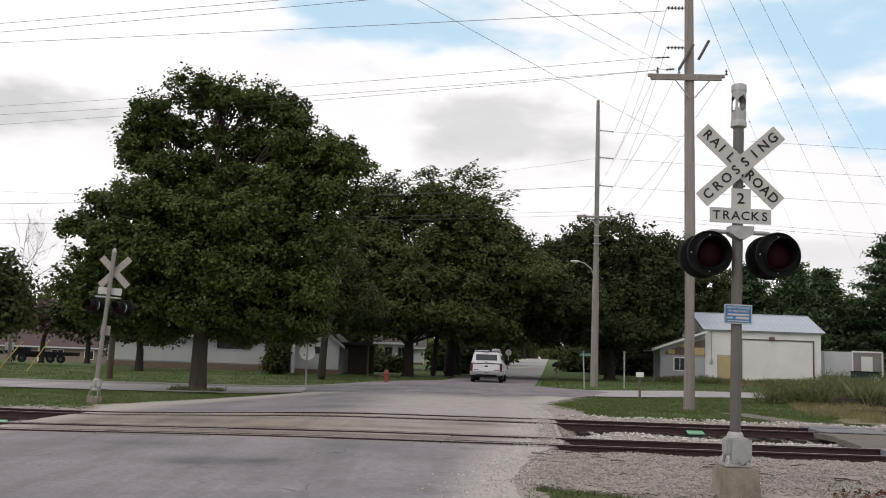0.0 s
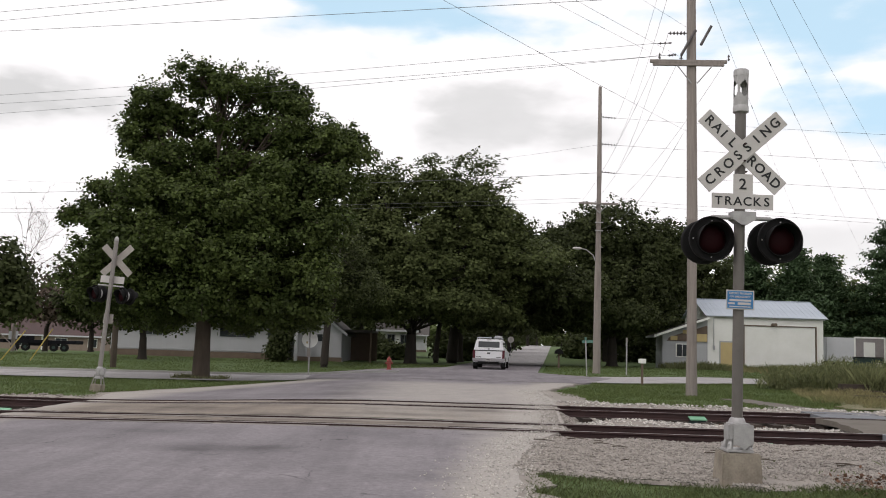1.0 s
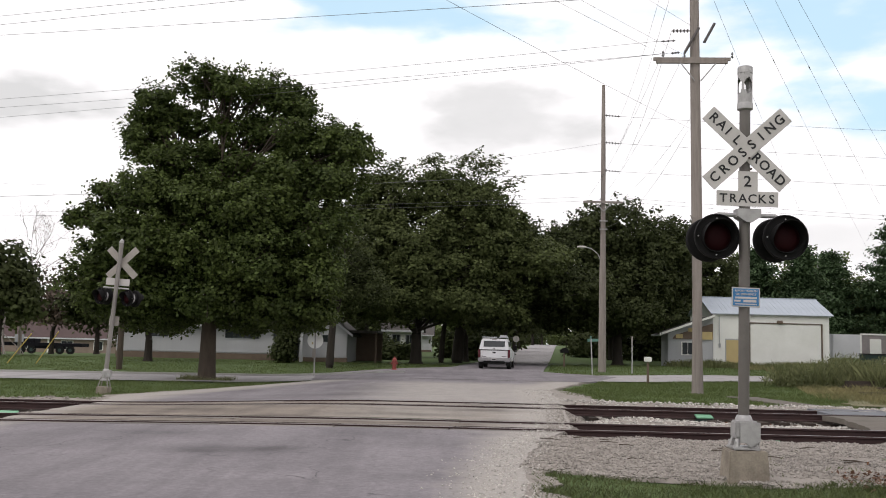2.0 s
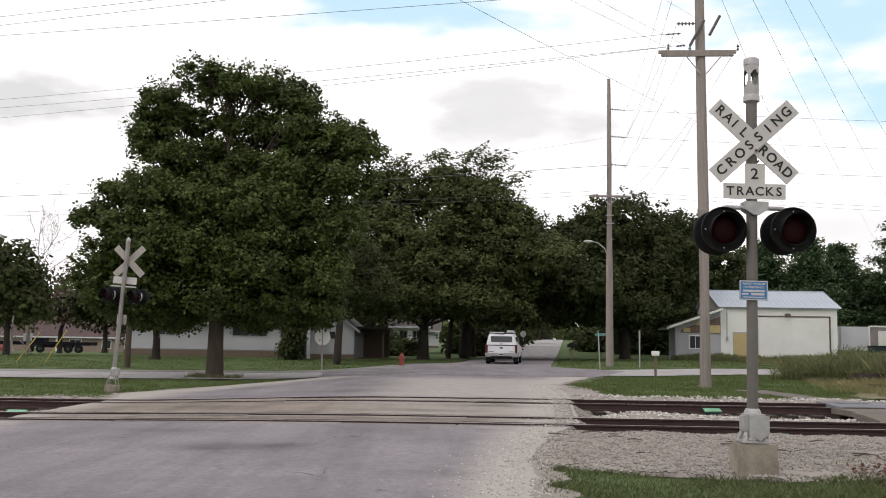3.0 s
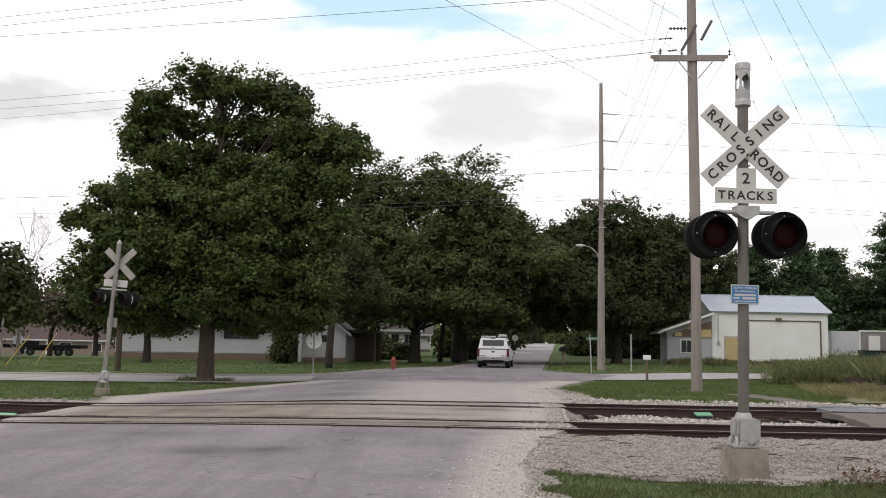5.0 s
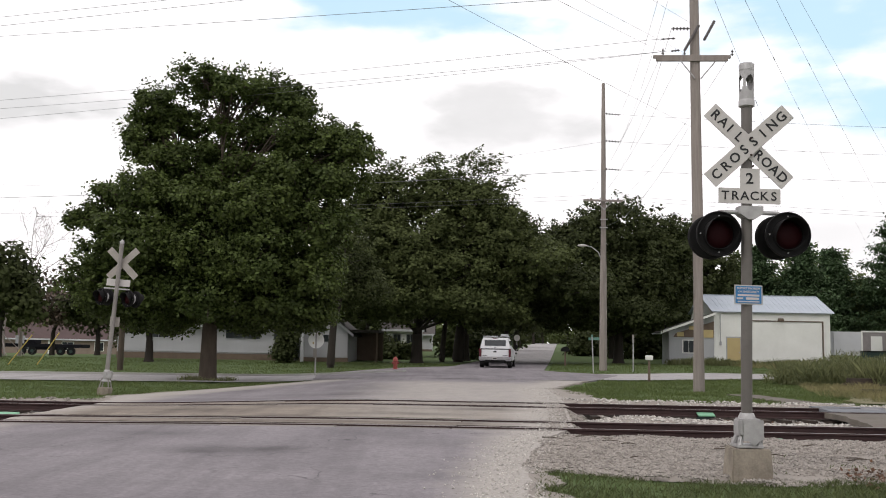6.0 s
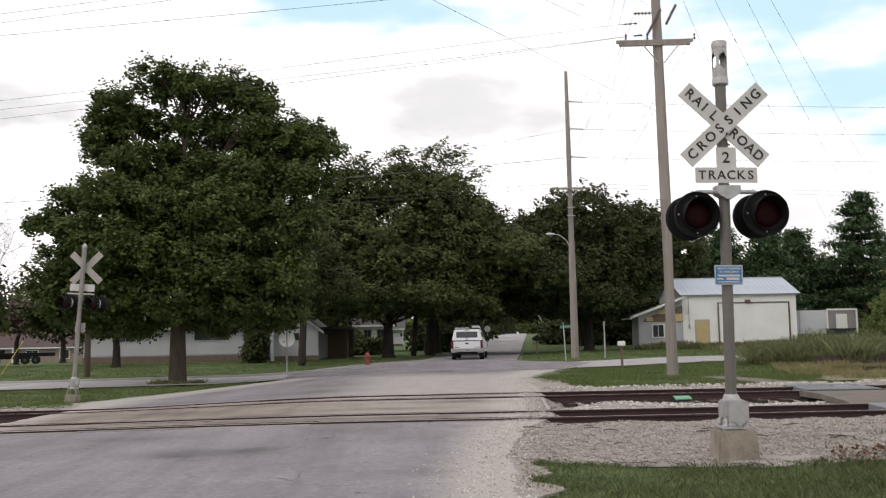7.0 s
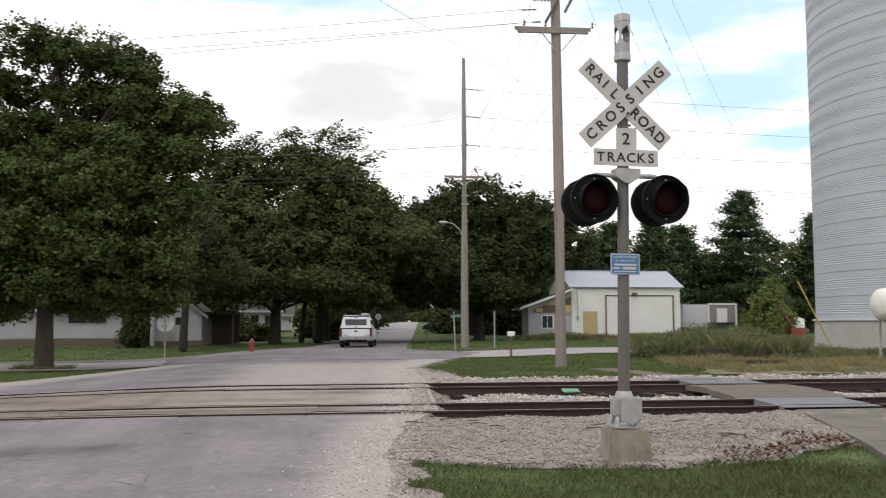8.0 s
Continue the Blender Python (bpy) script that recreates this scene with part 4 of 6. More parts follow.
# trees along the far road
for i, (tx, ty, h, w) in enumerate(((3.6, 98, 13.6, 5.4), (17.4, 98, 13.0, 5.4), (7.4, 116, 13.5, 5.8), (20.6, 116, 13.0, 5.6), (10.2, 138, 14, 6.0), (24.0, 136, 13.5, 6.0), (13.2, 168, 14, 6.4), (27.8, 164, 13.5, 6.2), (-6.5, 98, 13, 5.6), (-10, 116, 13, 6), (21.0, 225, 14, 7.0), (35.5, 215, 13.5, 6.6), (31.0, 300, 15, 8), (45.0, 290, 15, 8), (52, 400, 17, 9), (40, 395, 17, 9), (62, 395, 17, 9))):
    s = h / 13
    tree("roadside_tree", tx, ty, [(0, 0, 8.8 * s, w * 0.75, w * 0.7, 3.6 * s), (w * 0.45, 0, 6.6 * s, w * 0.6, w * 0.6, 3.0 * s), (-w * 0.45, 0, 6.8 * s, w * 0.6, w * 0.6, 3.0 * s), (0, -1, 4.6 * s, w * 0.8, w * 0.7, 1.6 * s)] + ([((-1 if tx < 0.1225 * ty + 2 else 1) * w * 0.35, 2, 1.7, w * 0.6, w * 0.6, 1.7)] if ty > 90 else []),
         0.34, 2.4, "dense dark green street tree beside the far road", 40 + i, 100 if ty > 110 else 280, 44, 0.78 if ty > 110 else 0.42, 0.75 if ty > 110 else 0.62, LEAF_DARK, "tree", "trees lining the road", None, 0.3, 0.35)
# woods behind the shed and the silo
for i, (tx, ty, h, w) in enumerate(((27, 104, 12.8, 5.0), (33, 108, 13.2, 5.2), (39, 106, 12.8, 5.2), (45.5, 110, 13.6, 5.4), (52, 112, 12.0, 5.6), (58, 110, 12.5, 6), (66, 112, 13, 6.4), (30, 125, 13, 6), (42, 128, 13, 6.5), (74, 116, 13, 7))):
    s = h / 12
    tree("woodland_tree", tx, ty, [(0, 0, 8.0 * s, w * 0.7, w * 0.7, 3.6 * s), (w * 0.4, 0, 5.6 * s, w * 0.65, w * 0.6, 3.0 * s), (-w * 0.4, 0, 5.2 * s, w * 0.65, w * 0.6, 3.0 * s), (0, -1, 2.6 * s, w * 0.9, w * 0.6, 2.2 * s)],
         0.28, 1.8, "dense green woodland tree behind the sheds", 60 + i, 300, 46, 0.42, 0.60, LEAF_FAR, "tree", "woods behind the sheds", None, 0.3, 0.3)
# trees to the west
for i, (tx, ty, h, w, mt) in enumerate(((-31.8, 66, 8.6, 3.3, LEAF_DARK), (-36.5, 70, 8.8, 3.6, LEAF_DARK), (-35.6, 84, 8.6, 3.2, DRY_TREE), (-30.0, 80, 7.6, 3.6, LEAF_DARK), (-29.5, 92, 9.5, 4.2, LEAF_FAR), (-22.0, 96, 9.0, 4.4, LEAF_FAR), (-15.0, 98, 9.6, 5.0, LEAF_DARK), (-45, 90, 9, 6, LEAF_FAR), (-12.6, 88, 10.0, 4.8, LEAF_DARK))):
    s = h / 12
    tree("garden_tree", tx, ty, [(0, 0, 8.6 * s, w * 0.62, w * 0.6, 3.0 * s), (w * 0.4, 0, 6.4 * s, w * 0.55, w * 0.6, 2.6 * s), (-w * 0.4, 0, 6.2 * s, w * 0.55, w * 0.6, 2.6 * s)],
         0.22, 3.0 * s, "brownish thin-leaved garden tree" if mt is DRY_TREE else "dark green garden tree near the brick house", 80 + i, 150, 48 if mt is not DRY_TREE else 20, 0.40, 0.6, mt, "tree", "garden trees", None, 0.3, 0.6)


def bare_tree(x, y, h, seed):
    g = np.random.default_rng(seed)
    t = thing("bare_tree", x, y, lie(x, y), "leafless pale grey tree against the sky", "tree")
    bm = bmesh.new()

    def grow(p, d, length, r, depth):
        q = p + d * length
        limb(bm, [tuple(p), tuple(p + d * length * 0.5 + Vector(g.normal(0, 0.04 * length, 3))), tuple(q)], [r, r * 0.85, r * 0.7], 5)
        if depth == 0:
            return
        for _ in range(3 if depth > 1 else 4):
            nd = (d + Vector(g.normal(0, 0.55, 3)) + Vector((0, 0, 0.06))).normalized()
            grow(q, nd, length * g.uniform(0.6, 0.85), r * 0.58, depth - 1)
    grow(Vector((0, 0, -0.1)), Vector((0.03, 0, 1)), h * 0.27, 0.13, 6)
    part("trunk", bm, mat("pale_bark", (0.30, 0.26, 0.25), (0.22, 0.19, 0.18), 0.9, 3, 20, 0.2), t)


bare_tree(-39.9, 84, 18.6, 5)


def pine(x, y, h, w, seed):
    """A pine with tiers of drooping, ragged boughs."""
    g = np.random.default_rng(seed)
    t = thing("pine_tree", x, y, lie(x, y), "tall dark green pine with ragged tiers", "tree", "pines behind the sheds")
    bm = limb(bmesh.new(), [(0, 0, -0.1), (0.1, 0, h * 0.5), (0, 0, h)], [0.3, 0.2, 0.04], 8)
    pts = []
    for k in range(15):
        f = k / 14
        z = h * (0.18 + 0.8 * f)
        r = w * (1 - f) ** 0.75 + 0.5
        for a in g.uniform(0, 6.283, 8):
            rr = r * g.uniform(0.55, 1.15)
            tip = np.array((math.cos(a) * rr, math.sin(a) * rr, z + rr * 0.12))
            limb(bm, [(0, 0, z), tuple(tip)], [0.05, 0.015], 4)
            n = int(80 + 60 * rr)
            s = g.uniform(0.2, 1.05, (n, 1)) ** 0.8
            pts.append(np.array((0, 0, z)) + (tip - np.array((0, 0, z))) * s + g.normal(0, 1, (n, 3)) * np.array((0.32, 0.32, 0.16)) * (0.6 + s))
    part("trunk", bm, BARK, t, "", True)
    c = new("crown", quads("crown", leaf_quads(np.concatenate(pts), 0.42, g, None, 0.45), NEEDLE))
    c.parent = t


pine(49.8, 102, 16.4, 5.2, 3)
pine(43.0, 104, 12.4, 3.2, 4)
pine(33.5, 100, 12.2, 3.2, 6)
pine(61.5, 106, 14.4, 3.2, 7)
pine(37.6, 98, 12.4, 2.8, 8)

# shrubs by the silo yard
for i, (bx, by, r, h) in enumerate(((37.9, 74, 1.9, 6.0), (39.0, 77, 1.2, 3.0), (39.2, 78, 1.8, 3.4), (43.5, 82, 1.8, 3.0), (47.5, 92, 2.6, 4.0))):
    tree("shrub", bx, by, [(0, 0, h * 0.3, r * 0.8, r * 0.8, h * 0.3), (r * 0.35, 0, h * 0.62, r * 0.5, r * 0.5, h * 0.3), (-r * 0.5, 0, h * 0.45, r * 0.45, r * 0.5, h * 0.25), (0.1, 0, h * 0.86, r * 0.28, r * 0.3, h * 0.18)], 0.07, 0.5, "overgrown leafy green shrub in the silo yard", 120 + i, 160, 40, 0.2, 0.30, LEAF_LIGHT, "shrub", "overgrown shrubs", None, 0.3, 0.4)
tree("shrub", -11.2, 64.5, [(0, 0, 0.9, 0.7, 0.7, 0.7), (0.2, 0, 1.8, 0.6, .6, 0.7)], 0.09, 0.8, "leafy dark shrub against the house wall", 141, 120, 34, 0.22, 0.34, LEAF_DARK, "shrub", "", None, 0.3, 0.4)

# dark hedges and thickets behind the first row of trees
for i, (bx, by, r, hh) in enumerate(((2.6, 88, 1.6, 2.6), (1.4, 96, 2.0, 3.0), (-4.4, 82, 1.5, 1.3), (-6.6, 84, 1.6, 2.0), (22.0, 100, 3.0, 3.0), (16.5, 110, 3.0, 3.0), (3.8, 112, 3.0, 3.2), (-14.0, 84, 3.0, 3.6), (-21, 84, 3.2, 3.8), (-26, 100, 4, 4.5), (-33, 104, 4, 4.2), (-40, 150, 6, 6), (-60, 155, 8, 7), (-75, 150, 8, 7))):
    tree("thicket", bx, by, [(0, 0, hh * 0.5, r, r * 0.7, hh * 0.5), (r * 0.4, 0, hh * 0.7, r * 0.6, r * 0.6, hh * 0.35)], 0.08, 0.5, "dark leafy thicket under the trees", 160 + i, 90, 40, 0.34 + 0.02 * r, 0.3 + 0.12 * r, LEAF_DARK, "shrub", "dark thickets", None, 0.2, 0.3)

# far woods all round
g = np.random.default_rng(9)
pts = []
for a in np.arange(0, 6.2832, 0.012):
    rad = g.uniform(380, 520)
    h = g.uniform(9, 15)
    n = 70
    pts.append(np.stack((math.cos(a) * rad + g.normal(0, 4, n), math.sin(a) * rad + g.normal(0, 4, n), g.uniform(0, 1, n) ** 0.8 * h), 1))
setting("far_woods", quads("far_woods", leaf_quads(np.concatenate(pts), 4.6, g, None, 0.9), LEAF_FAR), "low belt of distant green woods", "woods", "stuff")


# ---- the crossing signal in front ----
def lamp_unit(parent, x, y, z, yaw, group_label, shell=None):
    """Round black background plate, deep hood, red lens, housing behind."""
    m = Matrix.Translation((x, y, z)) @ Matrix.Rotation(radians(yaw), 4, "Z") @ Matrix.Rotation(radians(90), 4, "X")
    lamp = part("signal_lamp", lathe(bmesh.new(), [(0.0, -0.012), (0.25, -0.012), (0.262, 0.0), (0.266, 0.035), (0.26, 0.05), (0.252, 0.05), (0.248, 0.022), (0.19, 0.018), (0.0, 0.018)], 40, m), BLACK, parent, group_label, True)
    hood = bmesh.new()
    prof, n = [], 36
    for ring_r, dz in ((0.178, 0.0), (0.186, 1.0)):
        row = []
        for k in range(n):
            a = 2 * math.pi * k / n
            reach = 0.06 + 0.15 * smooth((math.sin(a) + 0.75) / 1.3)
            row.append((ring_r * math.cos(a), ring_r * math.sin(a), 0.016 + dz * reach))
        prof.append(row)
    va = [[hood.verts.new(m @ Vector(p)) for p in row] for row in prof]
    vb = [[hood.verts.new(m @ Vector((p[0] * 0.965, p[1] * 0.965, p[2]))) for p in row] for row in prof]
    for k in range(n):
        j = (k + 1) % n
        hood.faces.new((va[0][k], va[0][j], va[1][j], va[1][k]))
        hood.faces.new((vb[0][j], vb[0][k], vb[1][k], vb[1][j]))
        hood.faces.new((va[1][k], va[1][j], vb[1][j], vb[1][k]))
    part("hood", hood, BLACK, lamp, "", True)
    part("lens", lathe(bmesh.new(), [(0.165, 0.02), (0.15, 0.04), (0.10, 0.058), (0.05, 0.066), (0.0, 0.068)], 28, m), LENS, lamp, "unlit dark red lens", True)
    part("housing", lathe(bmesh.new(), [(0.0, -0.20), (0.10, -0.19), (0.15, -0.15), (0.165, -0.08), (0.165, -0.012)], 24, m), shell or BLACK, lamp, "", True)
    for k in range(4):
        a = math.pi / 2 * k
        p = m @ Vector((0.214 * math.cos(a), 0.214 * math.sin(a), 0.016))
        q = m @ Vector((0.214 * math.cos(a), 0.214 * math.sin(a), 0.028))
        part("bolt", brod(p, q, 0.009, n=6), CAST, lamp)
    return lamp


BLADE_L, BLADE_W = 1.245, 0.208


def blade(parent, x, y, z, tilt, material, face):
    """One arm of the cross: a flat board with slightly rounded corners, facing -y (face -1) or +y."""
    b = bbox(0, 0, 0, BLADE_L, 0.012, BLADE_W, 0.004, m=Matrix.Translation((x, y, z)) @ Matrix.Rotation(radians(-tilt), 4, "Y"))
    return part("crossbuck_blade", b, material, parent)


def blade_letters(parent, x, y, z, tilt, placed, size):
    for ch, s in placed:
        m = Matrix.Translation((x, y, z)) @ Matrix.Rotation(radians(-tilt), 4, "Y") @ Matrix.Translation((s, 0, 0)) @ Matrix.Rotation(radians(90), 4, "X")
        letters(ch, size, 0.0028, parent, m, INK)


SX, SY = 3.42, 10.75
sig = thing("crossing_signal", SX, SY, 0, "railroad crossing signal with crossbuck and two unlit lamps", "crossing signal", "signals of the crossing")
sig.matrix_world = pose(SX, SY, 0, 0, 0.75, 0)
# concrete footing
fb = bmesh.new()
bmesh.ops.create_cube(fb, size=1, matrix=Matrix.Translation((0.01, 0, 0.16)) @ Matrix.Diagonal((0.42, 0.34, 0.42, 1)))
bmesh.ops.subdivide_edges(fb, edges=list(fb.edges), cuts=3, use_grid_fill=True)
for v in fb.verts:
    k = 1.0 + 0.13 * (0.37 - v.co.z) / 0.42
    v.co.x *= k
    v.co.y *= k
    v.co += Vector(noise.noise_vector(v.co * 5)) * 0.008
bmesh.ops.bevel(fb, geom=[q for q in fb.edges if q.calc_face_angle(0) > 0.8], offset=0.012, segments=2, affect="EDGES")
part("footing", fb, CONCRETE, sig, "weathered stained concrete block")
base = part("mast_base", bbox(0, 0, 0.392, 0.31, 0.28, 0.03, 0.006), CAST, sig, "galvanised cast base with bolted legs")
for sx in (-1, 1):
    for sy in (-1, 1):
        part("leg", brod((0.115 * sx, 0.105 * sy, 0.40), (0.072 * sx, 0.07 * sy, 0.56), 0.036, 0.026, n=8), CAST, base)
        part("bolt", brod((0.13 * sx, 0.115 * sy, 0.37), (0.13 * sx, 0.115 * sy, 0.47), 0.014, n=6), CAST, base)
part("junction_box", bbox(0.0, -0.03, 0.60, 0.27, 0.20, 0.20, 0.02), CAST, sig, "galvanised junction box with pointed cover")
cov = bmesh.new()
prism(cov, [(-0.085, 0.455), (-0.02, 0.455), (0.04, 0.395), (0.10, 0.455), (0.145, 0.47), (0.145, 0.69), (-0.085, 0.69)], -0.155, -0.132)
bmesh.ops.bevel(cov, geom=list(cov.edges), offset=0.006, segments=2, affect="EDGES")
part("cover", cov, CAST, sig)
part("collar", lathe(bmesh.new(), [(0.09, 0.52), (0.10, 0.56), (0.10, 0.70), (0.085, 0.74), (0.075, 0.76)], 20), CAST, sig, "", True)
part("mast", brod((0, 0, 0.5), (0, 0, 4.42), 0.062, n=24), MAST, sig, "round grey metal mast", True)
# bell housing with an opening clear through it
bl = bmesh.new()
NB, HB = 48, 30
def bell_skin(r, flip):
    rows = [[bl.verts.new((r * math.cos(2 * math.pi * i / NB), r * math.sin(2 * math.pi * i / NB), 4.36 + 0.49 * j / HB)) for i in range(NB)] for j in range(HB + 1)]
    for j in range(HB):
        for i in range(NB):
            a = (2 * math.pi * (i + 0.5) / NB)
            zc = (j + 0.5) / HB
            hole = False
            for ac in (-1.35, 1.79, 3.36):
                d = (a - ac + math.pi) % (2 * math.pi) - math.pi
                hole = hole or (d / 0.62) ** 2 + ((zc - 0.53) / 0.19) ** 2 < 1
            if not hole:
                q = (rows[j][i], rows[j][(i + 1) % NB], rows[j + 1][(i + 1) % NB], rows[j + 1][i])
                bl.faces.new(q[::-1] if flip else q)
bell_skin(0.085, False)
bell_skin(0.079, True)
bell = part("bell", bl, CAST, sig, "cylindrical galvanised bell housing with open slots", True)
part("cap", lathe(bmesh.new(), [(0.089, 4.78), (0.089, 4.85), (0.08, 4.862), (0.0, 4.87)], 32), CAST, bell, "", True)
part("flange", lathe(bmesh.new(), [(0.064, 4.33), (0.092, 4.345), (0.092, 4.41), (0.086, 4.42)], 32), CAST, bell, "", True)
# crossbuck
CZ = 3.85
t2 = blade(sig, -0.002, -0.075, CZ, -43.0, SIGN_WHITE, -1)
blade_letters(t2, -0.002, -0.083, CZ, -43.0, [(c, -0.53 + 0.125 * i - (0.02 if c == "I" else 0)) for i, c in enumerate("RAIL")], 0.158)
blade_letters(t2, -0.002, -0.083, CZ, -43.0, [(c, 0.155 + 0.125 * i) for i, c in enumerate("ROAD")], 0.158)
t1 = blade(sig, -0.002, -0.096, CZ, 43.0, SIGN_WHITE, -1)
blade_letters(t1, -0.002, -0.104, CZ, 43.0, [(c, -0.515 + 0.147 * i) for i, c in enumerate("CROSSING")], 0.158)
for dx, dz in ((0, 0.09), (0, -0.11), (0.02, -0.24)):
    part("bolt", brod((0.02 + dx, -0.09, CZ + dz), (0.02 + dx, -0.118, CZ + dz), 0.013, n=6), RUST, sig)
tp = bmesh.new()
prism(tp, [(-0.34, 3.185), (0.34, 3.185), (0.345, 3.19), (0.345, 3.36), (0.34, 3.365), (0.115, 3.365), (0.115, 3.60), (-0.105, 3.60), (-0.105, 3.365), (-0.34, 3.365), (-0.345, 3.36), (-0.345, 3.19)], -0.07, -0.062)
plate = part("track_plate", tp, SIGN_WHITE, sig, "dull white plate reading 2 tracks")
plate.matrix_local = Matrix.Translation((0.012, 0, -0.012)) @ Matrix.Diagonal((1.045, 1, 1, 1))
for i, c in enumerate("TRACKS"):
    letters(c, 0.145, 0.0018, plate, Matrix.Translation((-0.27 + 0.108 * i, -0.072, 3.272)) @ Matrix.Rotation(radians(90), 4, "X"), INK)
letters("2", 0.18, 0.0025, plate, Matrix.Translation((0.0, -0.072, 3.475)) @ Matrix.Rotation(radians(90), 4, "X"), INK)
# arm and lamps
part("arm_hub", prism(bmesh.new(), [(-0.11, 3.14), (0.16, 3.14), (0.16, 3.05), (0.06, 2.985), (-0.01, 2.985), (-0.11, 3.05)], -0.11, 0.07), CAST, sig, "pale cast bracket holding the lamp arm")
arm = bmesh.new()
rod(arm, (-0.30, -0.01, 3.075), (0.34, -0.01, 3.075), 0.026, n=12)
for sx in (-0.30, 0.34):
    rod(arm, (sx, -0.01, 3.075), (sx + (0.06 if sx > 0 else -0.06), -0.005, 3.05), 0.03, n=10)
    rod(arm, (sx + (0.06 if sx > 0 else -0.06), -0.005, 3.06), (sx + (0.07 if sx > 0 else -0.07), 0.05, 2.93), 0.024, n=10)
part("lamp_arm", arm, CAST, sig, "", True)
lamp_unit(sig, -0.348, -0.06, 2.805, 1, "round black signal lamp with deep hood, unlit")
lamp_unit(sig, 0.452, -0.06, 2.82, 1, "round black signal lamp with deep hood, unlit")
lamp_unit(sig, -0.358, 0.22, 2.80, 181, "round black signal lamp facing the tracks")
lamp_unit(sig, 0.442, 0.22, 2.82, 181, "round black signal lamp facing the tracks")
# blue notice
ns = part("notice", bbox(-0.005, -0.075, 2.11, 0.328, 0.006, 0.228, 0.003), SIGN_WHITE, sig, "small blue emergency notice with white border")
part("field", bbox(-0.005, -0.0795, 2.11, 0.298, 0.004, 0.198, 0.0015), BLUE, ns)
letters("REPORT PROBLEM", 0.032, 0.0006, ns, Matrix.Translation((-0.005, -0.083, 2.182)) @ Matrix.Rotation(radians(90), 4, "X"), SIGN_WHITE)
letters("OR EMERGENCY", 0.032, 0.0006, ns, Matrix.Translation((-0.005, -0.083, 2.143)) @ Matrix.Rotation(radians(90), 4, "X"), SIGN_WHITE)
for bx, bz, bw, bh in ((-0.005, 2.103, 0.25, 0.022), (-0.105, 2.066, 0.075, 0.02), (0.04, 2.066, 0.15, 0.028), (-0.005, 2.03, 0.25, 0.012)):
    part("bar", bbox(bx, -0.0825, bz, bw, 0.002, bh), SIGN_WHITE, ns)

# ---- the leaning signal across the tracks ----
fs = thing("crossing_signal", -10.53, 28.8, lie(-10.53, 28.8), "leaning crossing signal seen from behind, lamps unlit", "crossing signal", "signals of the crossing")
fs.matrix_world = pose(-10.53, 28.8, lie(-10.53, 28.8), 0, 3.6, 0)
part("footing", bbox(0, 0, 0.04, 0.36, 0.36, 0.34, 0.02), CONCRETE, fs, "weathered concrete block")
for sx in (-1, 1):
    for sy in (-1, 1):
        part("leg", brod((0.15 * sx, 0.13 * sy, 0.18), (0.09 * sx, 0.08 * sy, 0.50), 0.02, n=8), MAST_PALE, fs)
part("mast_base", lathe(bmesh.new(), [(0.15, 0.39), (0.15, 0.42), (0.08, 0.46), (0.10, 0.56), (0.10, 0.7), (0.07, 0.76)], 14), CAST, fs, "galvanised cast base")
part("junction_box", bbox(0.12, -0.05, 0.62, 0.13, 0.14, 0.22, 0.015), CAST, fs)
part("mast", brod((0, 0, 0.4), (0, 0, 4.72), 0.066, n=16), MAST_PALE, fs, "", True)
part("cap", lathe(bmesh.new(), [(0.07, 4.68), (0.07, 4.74), (0.03, 4.80), (0, 4.82)], 14), CAST, fs)
for tl, dy in ((-45, 0.075), (45, 0.095)):
    blade(fs, 0.07, dy, 4.07, tl + 3.0, SIGN_BACK, 1)
part("track_plate", bbox(0.0, 0.08, 3.46, 0.74, 0.008, 0.22, 0.003), SIGN_WHITE, fs)
arm = rod(bmesh.new(), (-0.40, 0, 3.26), (0.40, 0, 3.26), 0.026)
part("lamp_arm", arm, CAST, fs)
lamp_unit(fs, -0.42, -0.04, 2.98, -30, "round black signal lamp with deep hood, unlit", CAST)
lamp_unit(fs, 0.42, -0.04, 2.98, -30, "round black signal lamp with deep hood, unlit", CAST)
lamp_unit(fs, -0.36, 0.26, 2.98, 150, "round black signal lamp facing the street")
lamp_unit(fs, 0.52, 0.26, 2.98, 150, "round black signal lamp facing the street")
part("notice", bbox(0.03, 0.08, 2.24, 0.30, 0.006, 0.30, 0.002), SIGN_BACK, fs)


# ---- poles and wires ----
def insulator(bm, a, b, n=4, r=0.07):
    a, b = Vector(a), Vector(b)
    rod(bm, a, b, 0.02, n=6)
    for k in range(n):
        p = a + (b - a) * (k + 0.5) / n
        d = (b - a).normalized() * 0.02
        rod(bm, p - d, p + d, r, r * 0.6, 10)
    return bm


P1 = Vector((8.5, 31.5, lie(8.55, 31.5)))
pole = thing("utility_pole", *P1, "tall weathered wooden utility pole with crossarm", "utility pole", "utility poles")
part("post", limb(bmesh.new(), [(0, 0, -0.2), (0.0, 0, 6), (-0.05, 0, 12), (-0.08, 0, 17.2)], [0.20, 0.185, 0.165, 0.14], 16), POLE, pole, "", True)
for dz, hw, tag in ((11.52, 1.34, "weathered timber crossarm"), (11.42, 1.24, "weathered timber crossarm")):
    part("crossarm", bbox(0.0, -0.19 if dz > 11.4 else 0.19, dz, hw * 2, 0.09, 0.115, 0.01, m=Matrix.Rotation(radians(-1), 4, "Y")), POLE, pole, tag)
for s in (-1, 1):
    part("brace", brod((0.62 * s, -0.24, 11.38), (0.10 * s, -0.2, 10.75), 0.022, n=6), CAST, pole)
